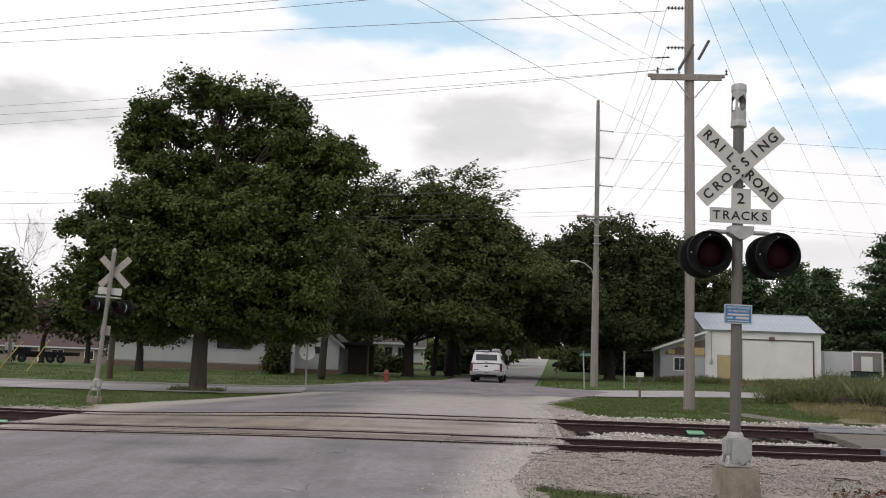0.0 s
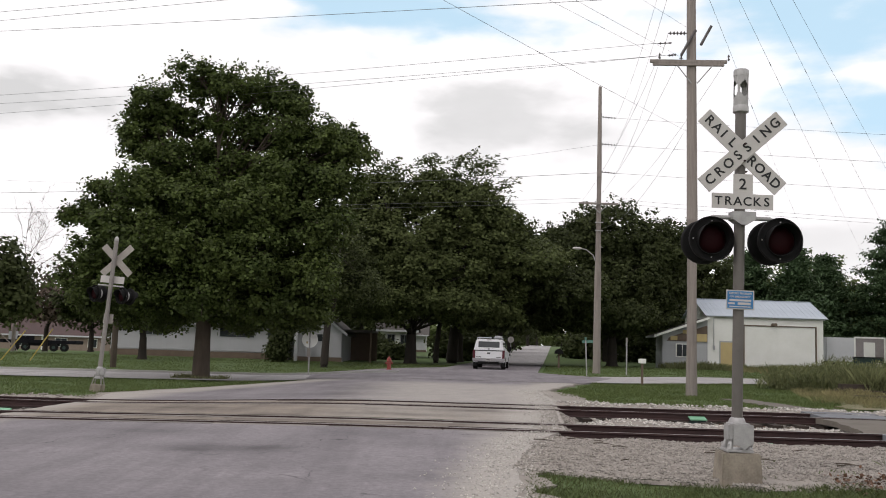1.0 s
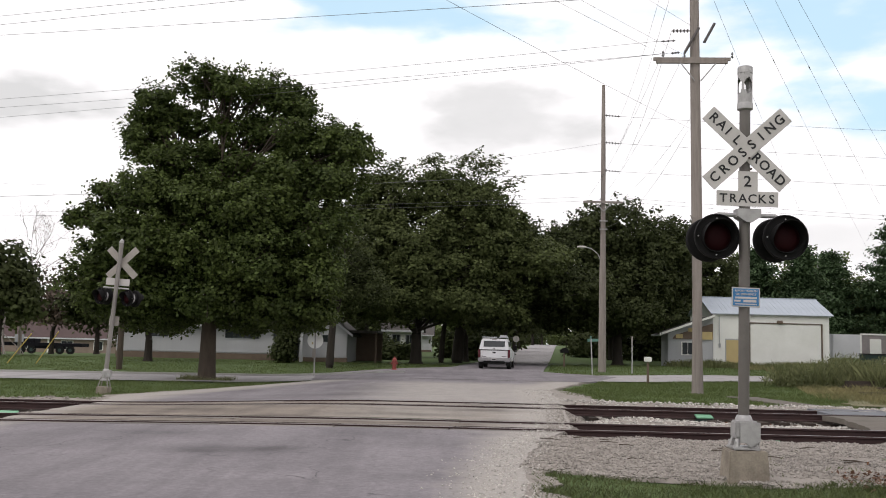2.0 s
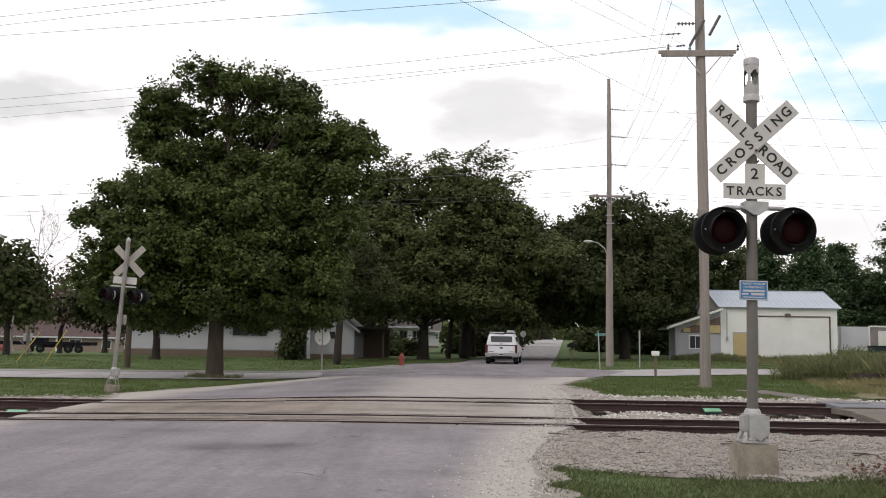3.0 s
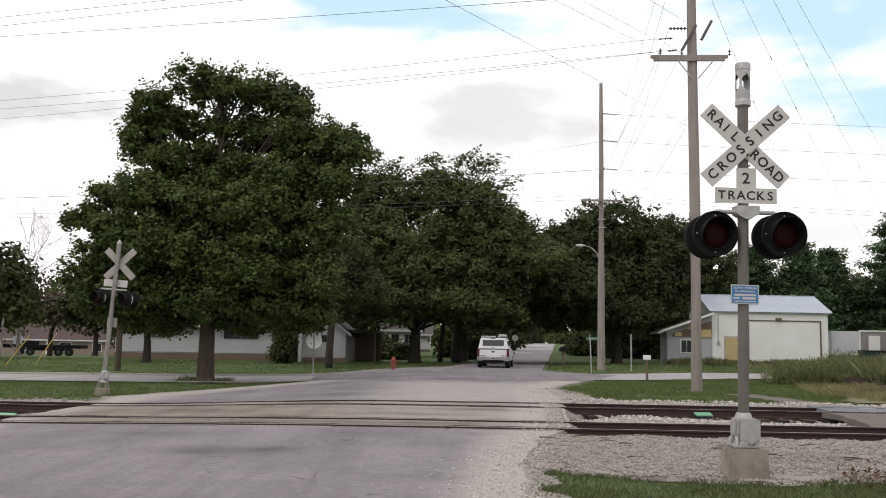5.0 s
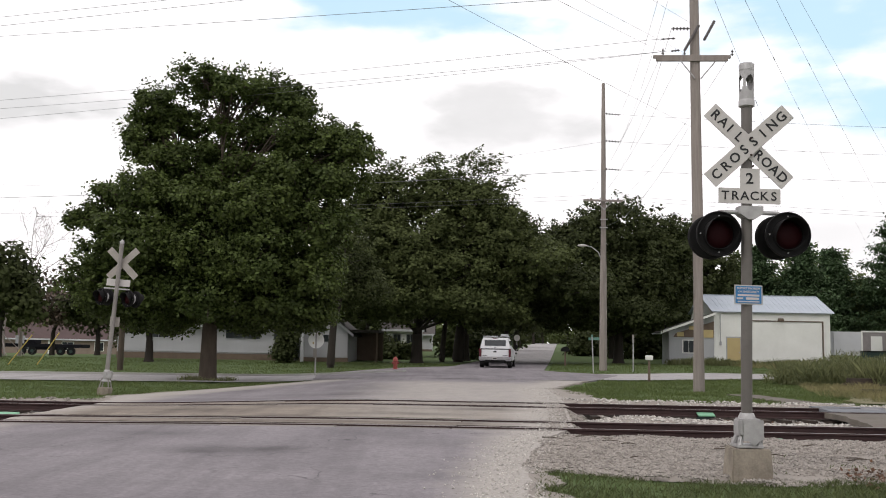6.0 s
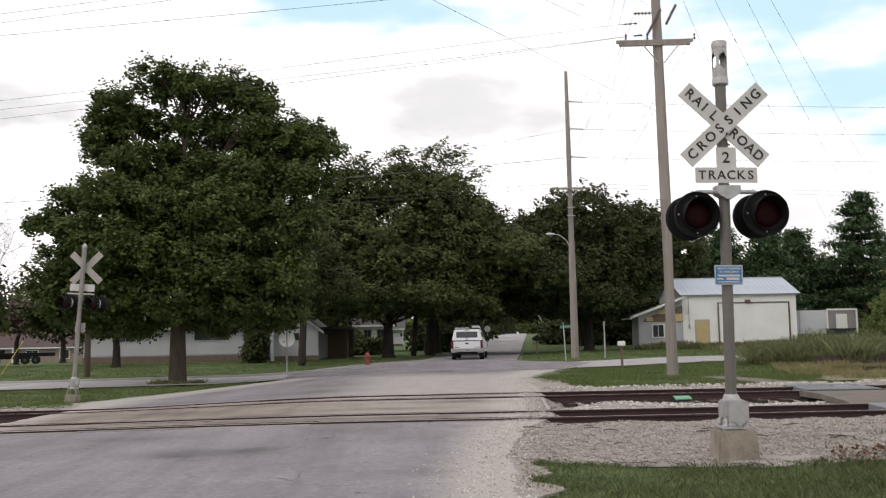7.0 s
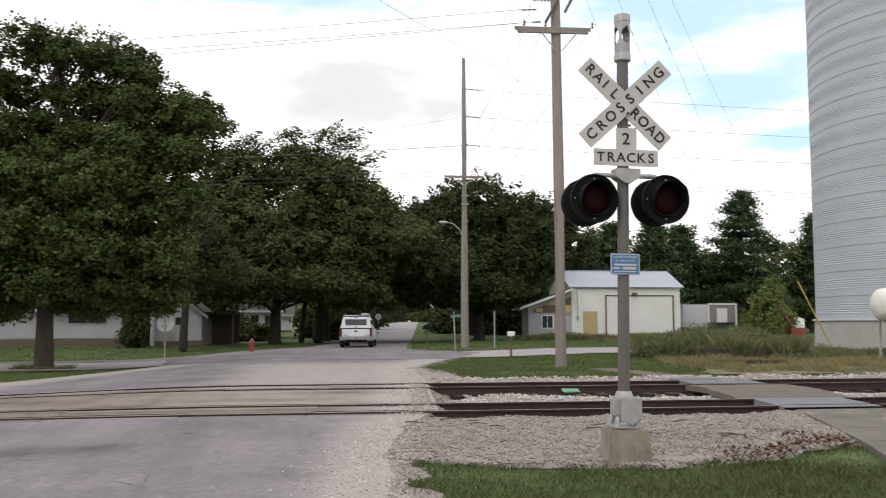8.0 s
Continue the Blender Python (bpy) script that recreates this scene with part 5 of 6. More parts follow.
for dx in (-1.2, -0.45, 1.2):
    part("insulator", insulator(bmesh.new(), (dx, -0.19, 11.58), (dx, -0.19, 11.80), 2, 0.05), INSUL, pole)
for dx, a, b in ((0.28, (0.62, -0.1, 12.85), (0.25, -0.12, 12.15)), (-0.28, (0.05, -0.2, 12.65), (-0.45, -0.2, 11.75))):
    c = part("fuse_cutout", brod(a, b, 0.05, n=8), INSUL, pole, "dark fuse cutout hung from the pole")
for z in (12.60, 14.05, 15.4):
    part("insulator", insulator(bmesh.new(), (-0.12, 0, z), (-0.85, 0, z - 0.02), 6, 0.075), INSUL, pole, "string of dark disc insulators")
for dx, z, w in ((-0.6, 11.78, 0.3), (-0.75, 12.2, 0.5)):
    part("insulator", insulator(bmesh.new(), (dx, -0.1, z), (dx - w, -0.1, z - 0.04), 3, 0.05), INSUL, pole)

P2 = Vector((9.4, 56.0, lie(9.4, 56)))
fp = thing("utility_pole", *P2, "tall slim weathered pole carrying a street lamp", "utility pole", "utility poles")
part("post", limb(bmesh.new(), [(0, 0, -0.2), (0, 0, 6), (0.0, 0, 12), (-0.02, 0, 17.6)], [0.24, 0.20, 0.15, 0.10], 14), POLE, fp, "", True)
part("crossarm", bbox(-0.05, -0.22, 10.25, 2.4, 0.1, 0.12, 0.01), POLE, fp)
part("brace", brod((-0.5, -0.2, 10.2), (0, -0.18, 9.7), 0.03, n=6), CAST, fp)
part("brace", brod((0.5, -0.2, 10.2), (0, -0.18, 9.7), 0.03, n=6), CAST, fp)
for z in (12.25, 14.0, 15.7):
    part("insulator", insulator(bmesh.new(), (0.1, 0, z), (1.0, 0, z - 0.06), 5, 0.085), INSUL, fp, "string of dark disc insulators")
sl = part("lamp_arm", limb(bmesh.new(), [(-0.15, 0, 6.75), (-0.3, 0, 7.1), (-0.7, 0, 7.42), (-1.05, 0, 7.5)], [0.035, 0.035, 0.03, 0.03], 8), CAST, fp, "curved grey street lamp arm", True)
lh = bmesh.new()
bmesh.ops.create_uvsphere(lh, u_segments=14, v_segments=8, radius=1, matrix=Matrix.Translation((-1.28, 0, 7.50)) @ Matrix.Diagonal((0.30, 0.13, 0.085, 1)))
part("lamp_head", lh, SIGN_WHITE, sl, "pale cobra-head street lamp", True)
for z in (8.6, 9.1):
    part("bracket", bbox(0, -0.2, z, 0.5, 0.06, 0.06, 0.01), CAST, fp)


def wire(a, b, sag, r=0.014, knots=()):
    w = bpy.data.curves.new("wire", "CURVE")
    w.dimensions, w.bevel_depth, w.bevel_resolution = "3D", r, 1
    s = w.splines.new("POLY")
    n = 24
    s.points.add(n)
    for i in range(n + 1):
        t = i / n
        p = Vector(a).lerp(Vector(b), t)
        s.points[i].co = (p.x, p.y, p.z - sag * 4 * t * (1 - t), 1)
    w.materials.append(WIRE)
    ob = new("wire", w)
    tagged(ob, "thin grey overhead wire strung between poles", "wire", "overhead wires")
    for t in knots:
        p = Vector(a).lerp(Vector(b), t)
        p.z -= sag * 4 * t * (1 - t)
        d = (Vector(b) - Vector(a)).normalized() * 0.22
        part("splice", brod(p - d, p + d, r * 2.6, n=6), INSUL, ob, "dark splice sleeve")


from_p1 = lambda dx, dy, z: (P1.x + dx, P1.y + dy, P1.z + z)
from_p2 = lambda dx, dy, z: (P2.x + dx, P2.y + dy, P2.z + z)
# along the side street to the west, from the near pole
for dx, z, ze in ((-0.85, 13.92, 19.0), (-0.3, 15.65, 19.35), (-0.85, 15.33, 18.7)):
    wire(from_p1(dx, 0, z), (-52.5, 58.5, ze), 0.1, 0.010)
for dx, z, ze in ((-1.25, 12.16, 14.7), (-0.9, 11.74, 14.3), (-1.2, 11.7, 13.3)):
    wire(from_p1(dx, -0.15, z), (-52.5, 58.5, ze), 0.4, 0.007)
# the far pole's lines, both ways
for z, zr in ((12.2, 11.9), (13.95, 13.5), (15.65, 15.3)):
    wire(from_p2(1.0, 0, z), (70, 56, zr), 0.5, 0.009)
wire(from_p2(0, 0, 12.2), (-60, 56, 8.8), 0.6, 0.014)
wire(from_p2(0, 0, 13.95), (-60, 62, 14.6), 3.2, 0.006)
for dz in (0.0, 0.25):
    wire(from_p2(-1.1, -0.2, 10.3 + dz), (-60, 66, 9.4 + dz), 0.5, 0.008)
    wire(from_p2(1.0, -0.2, 10.3 + dz), (70, 60, 9.8 + dz), 0.5, 0.008)
# lines that come over the camera to the near pole
wire((-12.3, 4.5, 9.9), from_p1(-0.2, 0, 9.1), 0.15, 0.005)
for dx, z, x1 in ((-1.2, 11.65, -12.0), (-0.45, 11.65, -11.0), (-0.2, 12.7, -10.2)):
    wire((x1, 8.5, z), from_p1(dx, -0.2, z), 0.15, 0.005)
# near pole to far pole and its branches
for dx, z, ex, ez in ((-1.2, 11.7, -1.1, 10.35), (-0.45, 11.7, -0.3, 10.35), (1.2, 11.7, 1.0, 10.35), (-0.85, 15.4, 1.0, 15.65), (-0.85, 14.05, 1.0, 13.95), (-0.85, 12.6, 1.0, 12.2)):
    wire(from_p1(dx, 0, z), from_p2(ex, 0, ez), 0.5, 0.007)
wire(from_p1(-0.3, 0, 9.05), from_p2(-0.2, 0, 8.7), 0.9, 0.007)
# long lines passing on the east side of the crossing
for x0, y0, x1, y1, kn in ((7.2, 25.5, 22.0, 59.0, (0.42,)), (7.97, 25.4, 35.4, 79.4, (0.30, 0.36)), (8.86, 25.4, 33.3, 70.0, (0.32, 0.40)), (9.8, 25.9, 25.1, 51.7, ())):
    a, b = Vector((x0, y0, 12.0)), Vector((x1, y1, 12.0))
    wire(a - (b - a) * 0.5, b + (b - a) * 0.6, 0.15, 0.0055, kn)


# ---- garage and lean-to east of the road ----
def window(parent, x, y, z, w, h, frame_mat, glass=None):
    f = part("window", bbox(x, y, z, w + 0.14, 0.05, h + 0.14, 0.008), frame_mat, parent)
    part("pane", bbox(x - w / 4, y - 0.022, z, w / 2 - 0.04, 0.03, h, 0), glass or FLAT_GREY, f)
    part("pane", bbox(x + w / 4, y - 0.022, z, w / 2 - 0.04, 0.03, h, 0), glass or FLAT_GREY, f)
    return f


def clapboard(parent, x0, x1, y, z0, z1, step, material):
    """Lapped boards on a wall that faces -y, one mesh a board."""
    me = bpy.data.meshes.new("board")
    b = bbox((x0 + x1) / 2, 0, 0, x1 - x0, 0.02, step * 1.02, 0, m=Matrix.Rotation(radians(-4), 4, "X"))
    b.to_mesh(me)
    b.free()
    me.materials.append(material)
    z = z0 + step / 2
    while z < z1:
        o = new("board", me)
        o.parent = parent
        o.matrix_local = Matrix.Translation((0, y, z))
        z += step


gz = lie(26, 75)
ga = thing("garage", 0, 0, gz, "white painted metal garage with a large roller door", "garage")
gw = bmesh.new()
prism(gw, [(75.0, -0.1), (82.0, -0.1), (82.0, 4.3), (78.5, 5.75), (75.0, 4.3)], 21.5, 30.86)
for v in gw.verts:
    v.co = Vector((v.co.y, v.co.x, v.co.z))
bmesh.ops.recalc_face_normals(gw, faces=gw.faces)
wall = part("wall", gw, WHITE, ga, "white painted sheet wall")
me = bpy.data.meshes.new("roof_sheet")
sl = math.hypot(3.75, 1.47)
_b = bbox(0, 0, 0, 0.78, sl + 0.1, 0.04, 0.0)
for k in (-0.38, 0.0, 0.38):
    box(_b, k, 0, 0.024, 0.05, sl + 0.1, 0.016)
_b.to_mesh(me)
_b.free()
me.materials.append(ROOF_METAL)
roof = part("roof", bbox(26.3, 78.5, 5.80, 9.9, 0.3, 0.06, 0.01), ROOF_METAL, ga, "ribbed galvanised metal roof")
ang = math.degrees(math.atan2(1.47, 3.6))
for i in range(13):
    x = 21.5 + 0.39 + 0.757 * i
    for side in (0, 1):
        o = new("roof_sheet", me)
        o.parent = roof
        o.matrix_local = pose(x - 0.2, 76.67 if side == 0 else 80.33, 5.07, ang if side == 0 else -ang, 0, 0)
part("fascia", bbox(26.2, 74.86, 4.27, 9.55, 0.06, 0.14, 0.01), SIDING_W, ga)
dr = part("roller_door", bbox(27.33, 74.97, 1.78, 5.7, 0.05, 3.55, 0), WHITE, ga, "wide white roller door, shut")
for i in range(9):
    part("door_slat", bbox(27.33, 74.94, 0.21 + 0.39 * i, 5.64, 0.03, 0.386, 0.002), WHITE, dr)
for x, w in ((24.42, 0.08), (30.24, 0.08)):
    part("jamb", bbox(x, 74.93, 1.82, w, 0.12, 3.66, 0.005), BROWN, ga)
part("lintel", bbox(27.33, 74.93, 3.62, 5.9, 0.12, 0.08, 0.005), BROWN, ga)
pd = part("side_door", bbox(23.08, 74.96, 1.14, 1.05, 0.06, 2.12, 0.01), TAN, ga, "tan side door")
part("door_frame", bbox(23.08, 74.975, 1.18, 1.22, 0.04, 2.26, 0.005), SIDING_G, ga)
part("door_handle", brod((23.5, 74.92, 1.05), (23.5, 74.86, 1.05), 0.04), CHROME, pd)
part("wall_lamp", bbox(26.85, 74.85, 3.72, 0.42, 0.3, 0.26, 0.04), BROWN, ga, "small brown wall lamp")
part("meter", bbox(22.0, 74.88, 1.75, 0.16, 0.14, 0.34, 0.03), SIDING_G, ga)
part("conduit", brod((22.0, 74.93, 1.9), (22.0, 74.93, 4.1), 0.03, n=6), SIDING_G, ga)

le = thing("lean_to", 0, 0, lie(19, 75), "small grey lean-to house with patched boarding", "house")
lw = bmesh.new()
prism(lw, [(17.85, -0.1), (21.48, -0.1), (21.48, 4.0), (17.85, 2.70)], 74.9, 77.2)
part("wall", lw, SIDING_G, le, "grey block wall")
clapboard(le, 17.9, 21.4, 74.87, 0.0, 2.3, 0.22, SIDING_G)
rf = bmesh.new()
prism(rf, [(17.1, 2.55), (21.48, 4.12), (21.48, 4.0), (17.1, 2.41)], 74.3, 77.4)
part("roof", rf, ROOF_DARK, le, "dark sloping roof with white edge")
fa = bmesh.new()
prism(fa, [(17.05, 2.43), (21.47, 4.02), (21.47, 4.20), (17.05, 2.63)], 74.20, 74.28)
part("fascia", fa, WHITE, le, "white fascia board")
bd = bmesh.new()
prism(bd, [(18.2, 2.2), (21.45, 2.2), (21.45, 3.5), (18.4, 2.5)], 74.80, 74.86)
part("boarding", bd, BROWN, le, "brown weathered boarding")
for x, w, z, h in ((18.75, 0.55, 2.42, 0.34), (20.9, 1.0, 2.5, 0.62), (19.9, 0.9, 2.95, 0.3)):
    part("panel", bbox(x, 74.78, z, w, 0.03, h, 0.004), TAN, le, "tan plywood patch")
window(le, 19.42, 74.82, 1.45, 0.9, 0.95, WHITE)
part("gutter", brod((17.08, 74.2, 2.45), (17.08, 77.4, 2.45), 0.06, n=8), SIDING_W, le)

tz = lie(35, 78)
tl = thing("box_trailer", 0, 0, tz, "silver box trailer with white trim beside the garage", "trailer")
part("body", bbox(34.6, 80.5, 1.95, 5.1, 5, 2.0, 0.03), SIDING_G, tl, "ribbed grey metal body")
part("side_panel", bbox(33.5, 77.97, 1.95, 2.3, 0.05, 1.95, 0.01), SIDING_W, tl)
part("end_panel", bbox(36.0, 77.95, 1.95, 2.7, 0.05, 1.95, 0.01), mat("dull_mauve_metal", (0.30, 0.27, 0.27), None, 0.6, 2, 20, 0.05), tl)
for x in (34.68, 37.2):
    part("trim", bbox(x, 77.90, 1.95, 0.13, 0.06, 2.05, 0.01), WHITE, tl)
part("trim", bbox(35.95, 77.90, 2.98, 2.65, 0.06, 0.13, 0.01), WHITE, tl)
part("door", bbox(35.9, 77.9, 1.95, 0.95, 0.05, 1.3, 0.01), WHITE, tl, "white panel door")
for x in (33.2, 35.8):
    part("wheel", brod((x, 78.1, 0.45), (x, 78.4, 0.45), 0.42, n=16), TYRE, tl)
db = thing("dumpster", 34.7, 75.6, tz, "dark green steel dumpster in the weeds", "dumpster")
part("body", bbox(0, 0, 0.72, 1.9, 1.2, 1.15, 0.04), DUMP, db)
part("lid", bbox(0, -0.02, 1.34, 2.0, 1.3, 0.08, 0.02), BLACK, db)
part("notice", bbox(0.62, -0.62, 0.72, 0.42, 0.02, 0.42, 0), SIGN_WHITE, db)

# ---- grain bin ----
SC = (31.6, 41.5)
sb = thing("grain_bin", SC[0], SC[1], lie(*SC), "huge corrugated galvanised steel grain bin on concrete", "grain bin")
part("base_ring", lathe(bmesh.new(), [(7.06, -0.3), (7.06, 1.38), (7.0, 1.44), (6.9, 1.44)], 96), PALE_CONC, sb, "stained concrete base ring", True)
NS, RS = 120, 6.98
for k in range(19):
    z0 = 1.44 + 1.15 * k
    prof = []
    for j in range(24):
        t = j / 23
        prof.append((RS + 0.012 * math.sin(t * 2 * math.pi * 11), z0 + t * 1.15))
    bm = bmesh.new()
    rings = [[bm.verts.new((r * math.cos(2 * math.pi * i / NS), r * math.sin(2 * math.pi * i / NS), z)) for i in range(NS)] for r, z in prof]
    for a, b in zip(rings, rings[1:]):
        for i in range(NS):
            bm.faces.new((a[i], a[(i + 1) % NS], b[(i + 1) % NS], b[i]))
    o = part("wall_ring", bm, SILO_M, sb, "", True)
    sm = lathe(bmesh.new(), [(RS + 0.006, z0 + 1.125), (RS + 0.016, z0 + 1.13), (RS + 0.016, z0 + 1.165), (RS + 0.006, z0 + 1.17)], NS)
    part("seam", sm, SIDING_G, o)
part("flange", lathe(bmesh.new(), [(7.0, 1.43), (7.13, 1.44), (7.13, 1.52), (7.0, 1.53)], 96), SIDING_W, sb)
part("roof", lathe(bmesh.new(), [(7.1, 23.2), (6.9, 23.4), (0.6, 26.6), (0, 26.7)], 60), ROOF_METAL, sb, "shallow cone roof")
hp = thing("hopper", 21.75, 33.2, lie(21, 33.2), "white rounded hopper with a grey cone below", "hopper")
part("drum", lathe(bmesh.new(), [(0.0, -0.9), (0.42, -0.86), (0.58, -0.7), (0.62, -0.5), (0.62, 1.6), (0.0, 1.6)], 28, Matrix.Translation((0.25, 0, 2.12)) @ Matrix.Rotation(radians(90), 4, "Y")), WHITE, hp, "white rounded steel drum", True)
part("cone", lathe(bmesh.new(), [(0.16, 0.45), (0.95, 1.75), (0.95, 1.9)], 24, Matrix.Translation((0.7, 0, 0))), SIDING_G, hp, "grey steel cone", True)
for x, y in ((-0.1, -0.6), (1.5, -0.6), (-0.1, 0.6), (1.5, 0.6)):
    part("leg", brod((x, y, -0.1), (x, y, 2.2), 0.05, n=8), SIDING_G, hp)
yp = thing("guy_marker", 23.5, 40.0, lie(23.5, 40), "slanting yellow guy-wire guard by the bin", "guy guard", "yellow guy guards")
part("guard", brod((0, 0, 0.0), (-1.66, 0, 3.2), 0.035, n=8), YELLOW, yp)
for i, (a, b) in enumerate((((-25.9, 55, 0.0), (-24.55, 55, 1.75)), ((-24.2, 55, 0.0), (-22.95, 55, 1.9)))):
    q = thing("guy_marker", a[0], a[1], lie(a[0], a[1]), "slanting yellow guy-wire guard on the verge", "guy guard", "yellow guy guards")
    part("guard", brod((0, 0, -0.05), (b[0] - a[0], 0, b[2]), 0.035, n=8), YELLOW, q)
for i, (x, y, r) in enumerate(((49.6, 96, 0.62), (54.2, 98, 0.7))):
    q = thing("storage_tank", x, y, lie(x, y), "pale round storage tank among the shrubs", "tank", "pale tanks")
    part("shell", lathe(bmesh.new(), [(r, 0), (r, 1.5), (r * 0.9, 1.75), (0, 1.9)], 20), WHITE, q, "", True)

# slanting auger left among the shrubs
au = thing("grain_auger", 40.6, 75, lie(40.6, 75), "rusty red grain auger leaning among shrubs", "auger")
part("tube", brod((0.6, 0, 0.35), (-1.3, 0, 3.3), 0.09, n=10), RED, au)
part("hopper", prism(bmesh.new(), [(0.1, 0.0), (0.9, 0.0), (1.2, 0.9), (-0.2, 0.9)], -0.5, 0.5), RED, au)
part("strut", brod((-0.4, 0, 0.0), (-0.5, 0, 2.1), 0.035, n=6), RUST, au)

# old ties stacked in the weeds
for x, y, z, rz, ln in ((16.9, 35.6, 0.12, 3, 3.6), (16.2, 34.9, 0.1, -4, 2.9), (16.6, 35.3, 0.30, 6, 3.1), (15.2, 31.6, 0.05, 8, 2.4), (15.6, 32.2, 0.06, -6, 2.6)):
    q = thing("old_tie", x, y, lie(x, y) + z, "discarded dark wooden railway tie in the weeds", "railway tie", "discarded ties", rz)
    part("beam", bbox(0, 0, 0, ln, 0.24, 0.19, 0.015), TIE, q)


# ---- houses to the west ----
def house(name, x0, x1, y0, depth, z0, wall_h, ridge_h, wall_mat, roof_mat, label, base_mat=None, base_h=0.4, gable="x"):
    h = thing(name, 0, 0, z0, label, "house", "houses along the streets")
    bm = bmesh.new()
    ym, xm = y0 + depth / 2, (x0 + x1) / 2
    if gable == "x":
        prism(bm, [(y0, -0.3), (y0 + depth, -0.3), (y0 + depth, wall_h), (ym, ridge_h), (y0, wall_h)], x0, x1)
        for v in bm.verts:
            v.co = Vector((v.co.y, v.co.x, v.co.z))
        bmesh.ops.recalc_face_normals(bm, faces=bm.faces)
    else:
        prism(bm, [(x0, -0.3), (x1, -0.3), (x1, wall_h), (xm, ridge_h), (x0, wall_h)], y0, y0 + depth)
    part("wall", bm, wall_mat, h)
    rb = bmesh.new()
    if gable == "x":
        s = (ridge_h - wall_h) / (depth / 2)
        prism(rb, [(y0 - 0.5, wall_h - 0.5 * s + 0.03), (ym, ridge_h + 0.03), (y0 + depth + 0.5, wall_h - 0.5 * s + 0.03), (y0 + depth + 0.5, wall_h - 0.5 * s + 0.16), (ym, ridge_h + 0.18), (y0 - 0.5, wall_h - 0.5 * s + 0.16)], x0 - 0.4, x1 + 0.4)
        for v in rb.verts:
            v.co = Vector((v.co.y, v.co.x, v.co.z))
        bmesh.ops.recalc_face_normals(rb, faces=rb.faces)
        part("fascia", bbox(xm, y0 - 0.5, wall_h - 0.5 * s + 0.06, x1 - x0 + 0.8, 0.04, 0.2, 0), SIDING_W, h)
    else:
        s = (ridge_h - wall_h) / ((x1 - x0) / 2)
        prism(rb, [(x0 - 0.4, wall_h - 0.4 * s + 0.03), (xm, ridge_h + 0.03), (x1 + 0.4, wall_h - 0.4 * s + 0.03), (x1 + 0.4, wall_h - 0.4 * s + 0.15), (xm, ridge_h + 0.17), (x0 - 0.4, wall_h - 0.4 * s + 0.15)], y0 - 0.4, y0 + depth)
        for sx in (-1, 1):
            fb = bmesh.new()
            xe = x0 - 0.42 if sx < 0 else x1 + 0.42
            prism(fb, [(xe, wall_h - 0.4 * s), (xm, ridge_h), (xm, ridge_h + 0.2), (xe, wall_h - 0.4 * s + 0.2)], y0 - 0.45, y0 - 0.41)
            part("bargeboard", fb, SIDING_W, h)
    part("roof", rb, roof_mat, h)
    if base_mat:
        part("base_course", bbox(xm, y0 - 0.03, base_h / 2 - 0.15, x1 - x0 + 0.06, 0.06, base_h + 0.3, 0), base_mat, h)
    return h


hz = -1.0
h1 = house("brick_house", -75, -45.5, 130, 10, hz, 2.1, 4.1, BRICK, ROOF_MAROON, "long low tan brick house with maroon roof")
for x, w in ((-58.4, 1.3), (-52.9, 1.6), (-48.5, 1.2), (-66, 1.6)):
    window(h1, x, 129.95, 1.05, w, 1.1, WHITE)
part("door", bbox(-55.2, 129.93, 0.9, 0.9, 0.08, 1.9, 0.01), WHITE, h1)
part("chimney", bbox(-52, 135, 4.1, 0.8, 0.8, 1.4, 0.02), BRICK, h1)
h2 = house("white_house", -24.6, -11.4, 69.5, 9, lie(-18, 69.5), 2.6, 4.4, SIDING_B, ROOF_DARK, "long pale sided house with brown base", BROWN, 0.42)
clapboard(h2, -24.5, -11.5, 69.45, 0.5, 2.5, 0.17, SIDING_B)
for x, w in ((-15.2, 2.6), (-12.4, 1.0), (-21.5, 1.5)):
    window(h2, x, 69.42, 1.95, w, 0.8, SIDING_G)
h3 = house("white_house", -10.7, -7.2, 68, 9, lie(-8, 68), 2.15, 3.55, SIDING_G, ROOF_DARK, "grey-white gabled house end beneath the trees", BROWN, 0.3, gable="y")
clapboard(h3, -10.65, -7.25, 67.95, 0.35, 2.1, 0.17, SIDING_B)
window(h3, -8.6, 67.92, 1.7, 0.85, 0.5, SIDING_G)
part("porch_roof", bbox(-11.4, 67.2, 2.45, 2.6, 2.2, 0.16, 0.02, m=None), BROWN, h3, "brown porch roof edge")
part("porch_post", bbox(-10.3, 66.4, 1.2, 0.22, 0.22, 2.4, 0.01), SIDING_W, h3)
cp = thing("carport", -6.6, 72, lie(-5, 72), "dark open carport beside the gabled house", "carport")
part("roof", bbox(0.35, 0, 2.25, 2.4, 6, 0.18, 0.02), ROOF_DARK, cp)
for x in (-0.7, 1.4):
    for y in (-2.8, 2.8):
        part("post", bbox(x, y, 1.05, 0.12, 0.12, 2.3, 0.01), BROWN, cp)
part("back_wall", bbox(0.35, 3.0, 1.1, 2.3, 0.1, 2.3, 0), BROWN, cp)
h4 = house("white_house", -6.0, -2.6, 92, 8, 0.1, 2.7, 4.4, WHITE, ROOF_DARK, "white house glimpsed between the tree trunks", BROWN, 0.5)
for x in (-4.9, -3.6):
    window(h4, x, 91.95, 1.6, 0.7, 1.1, SIDING_G)
h5 = house("white_house", 22.5, 31, 118, 8, 0.1, 2.6, 4.2, WHITE, ROOF_DARK, "white house glimpsed beyond the road trees", BROWN, 0.5)
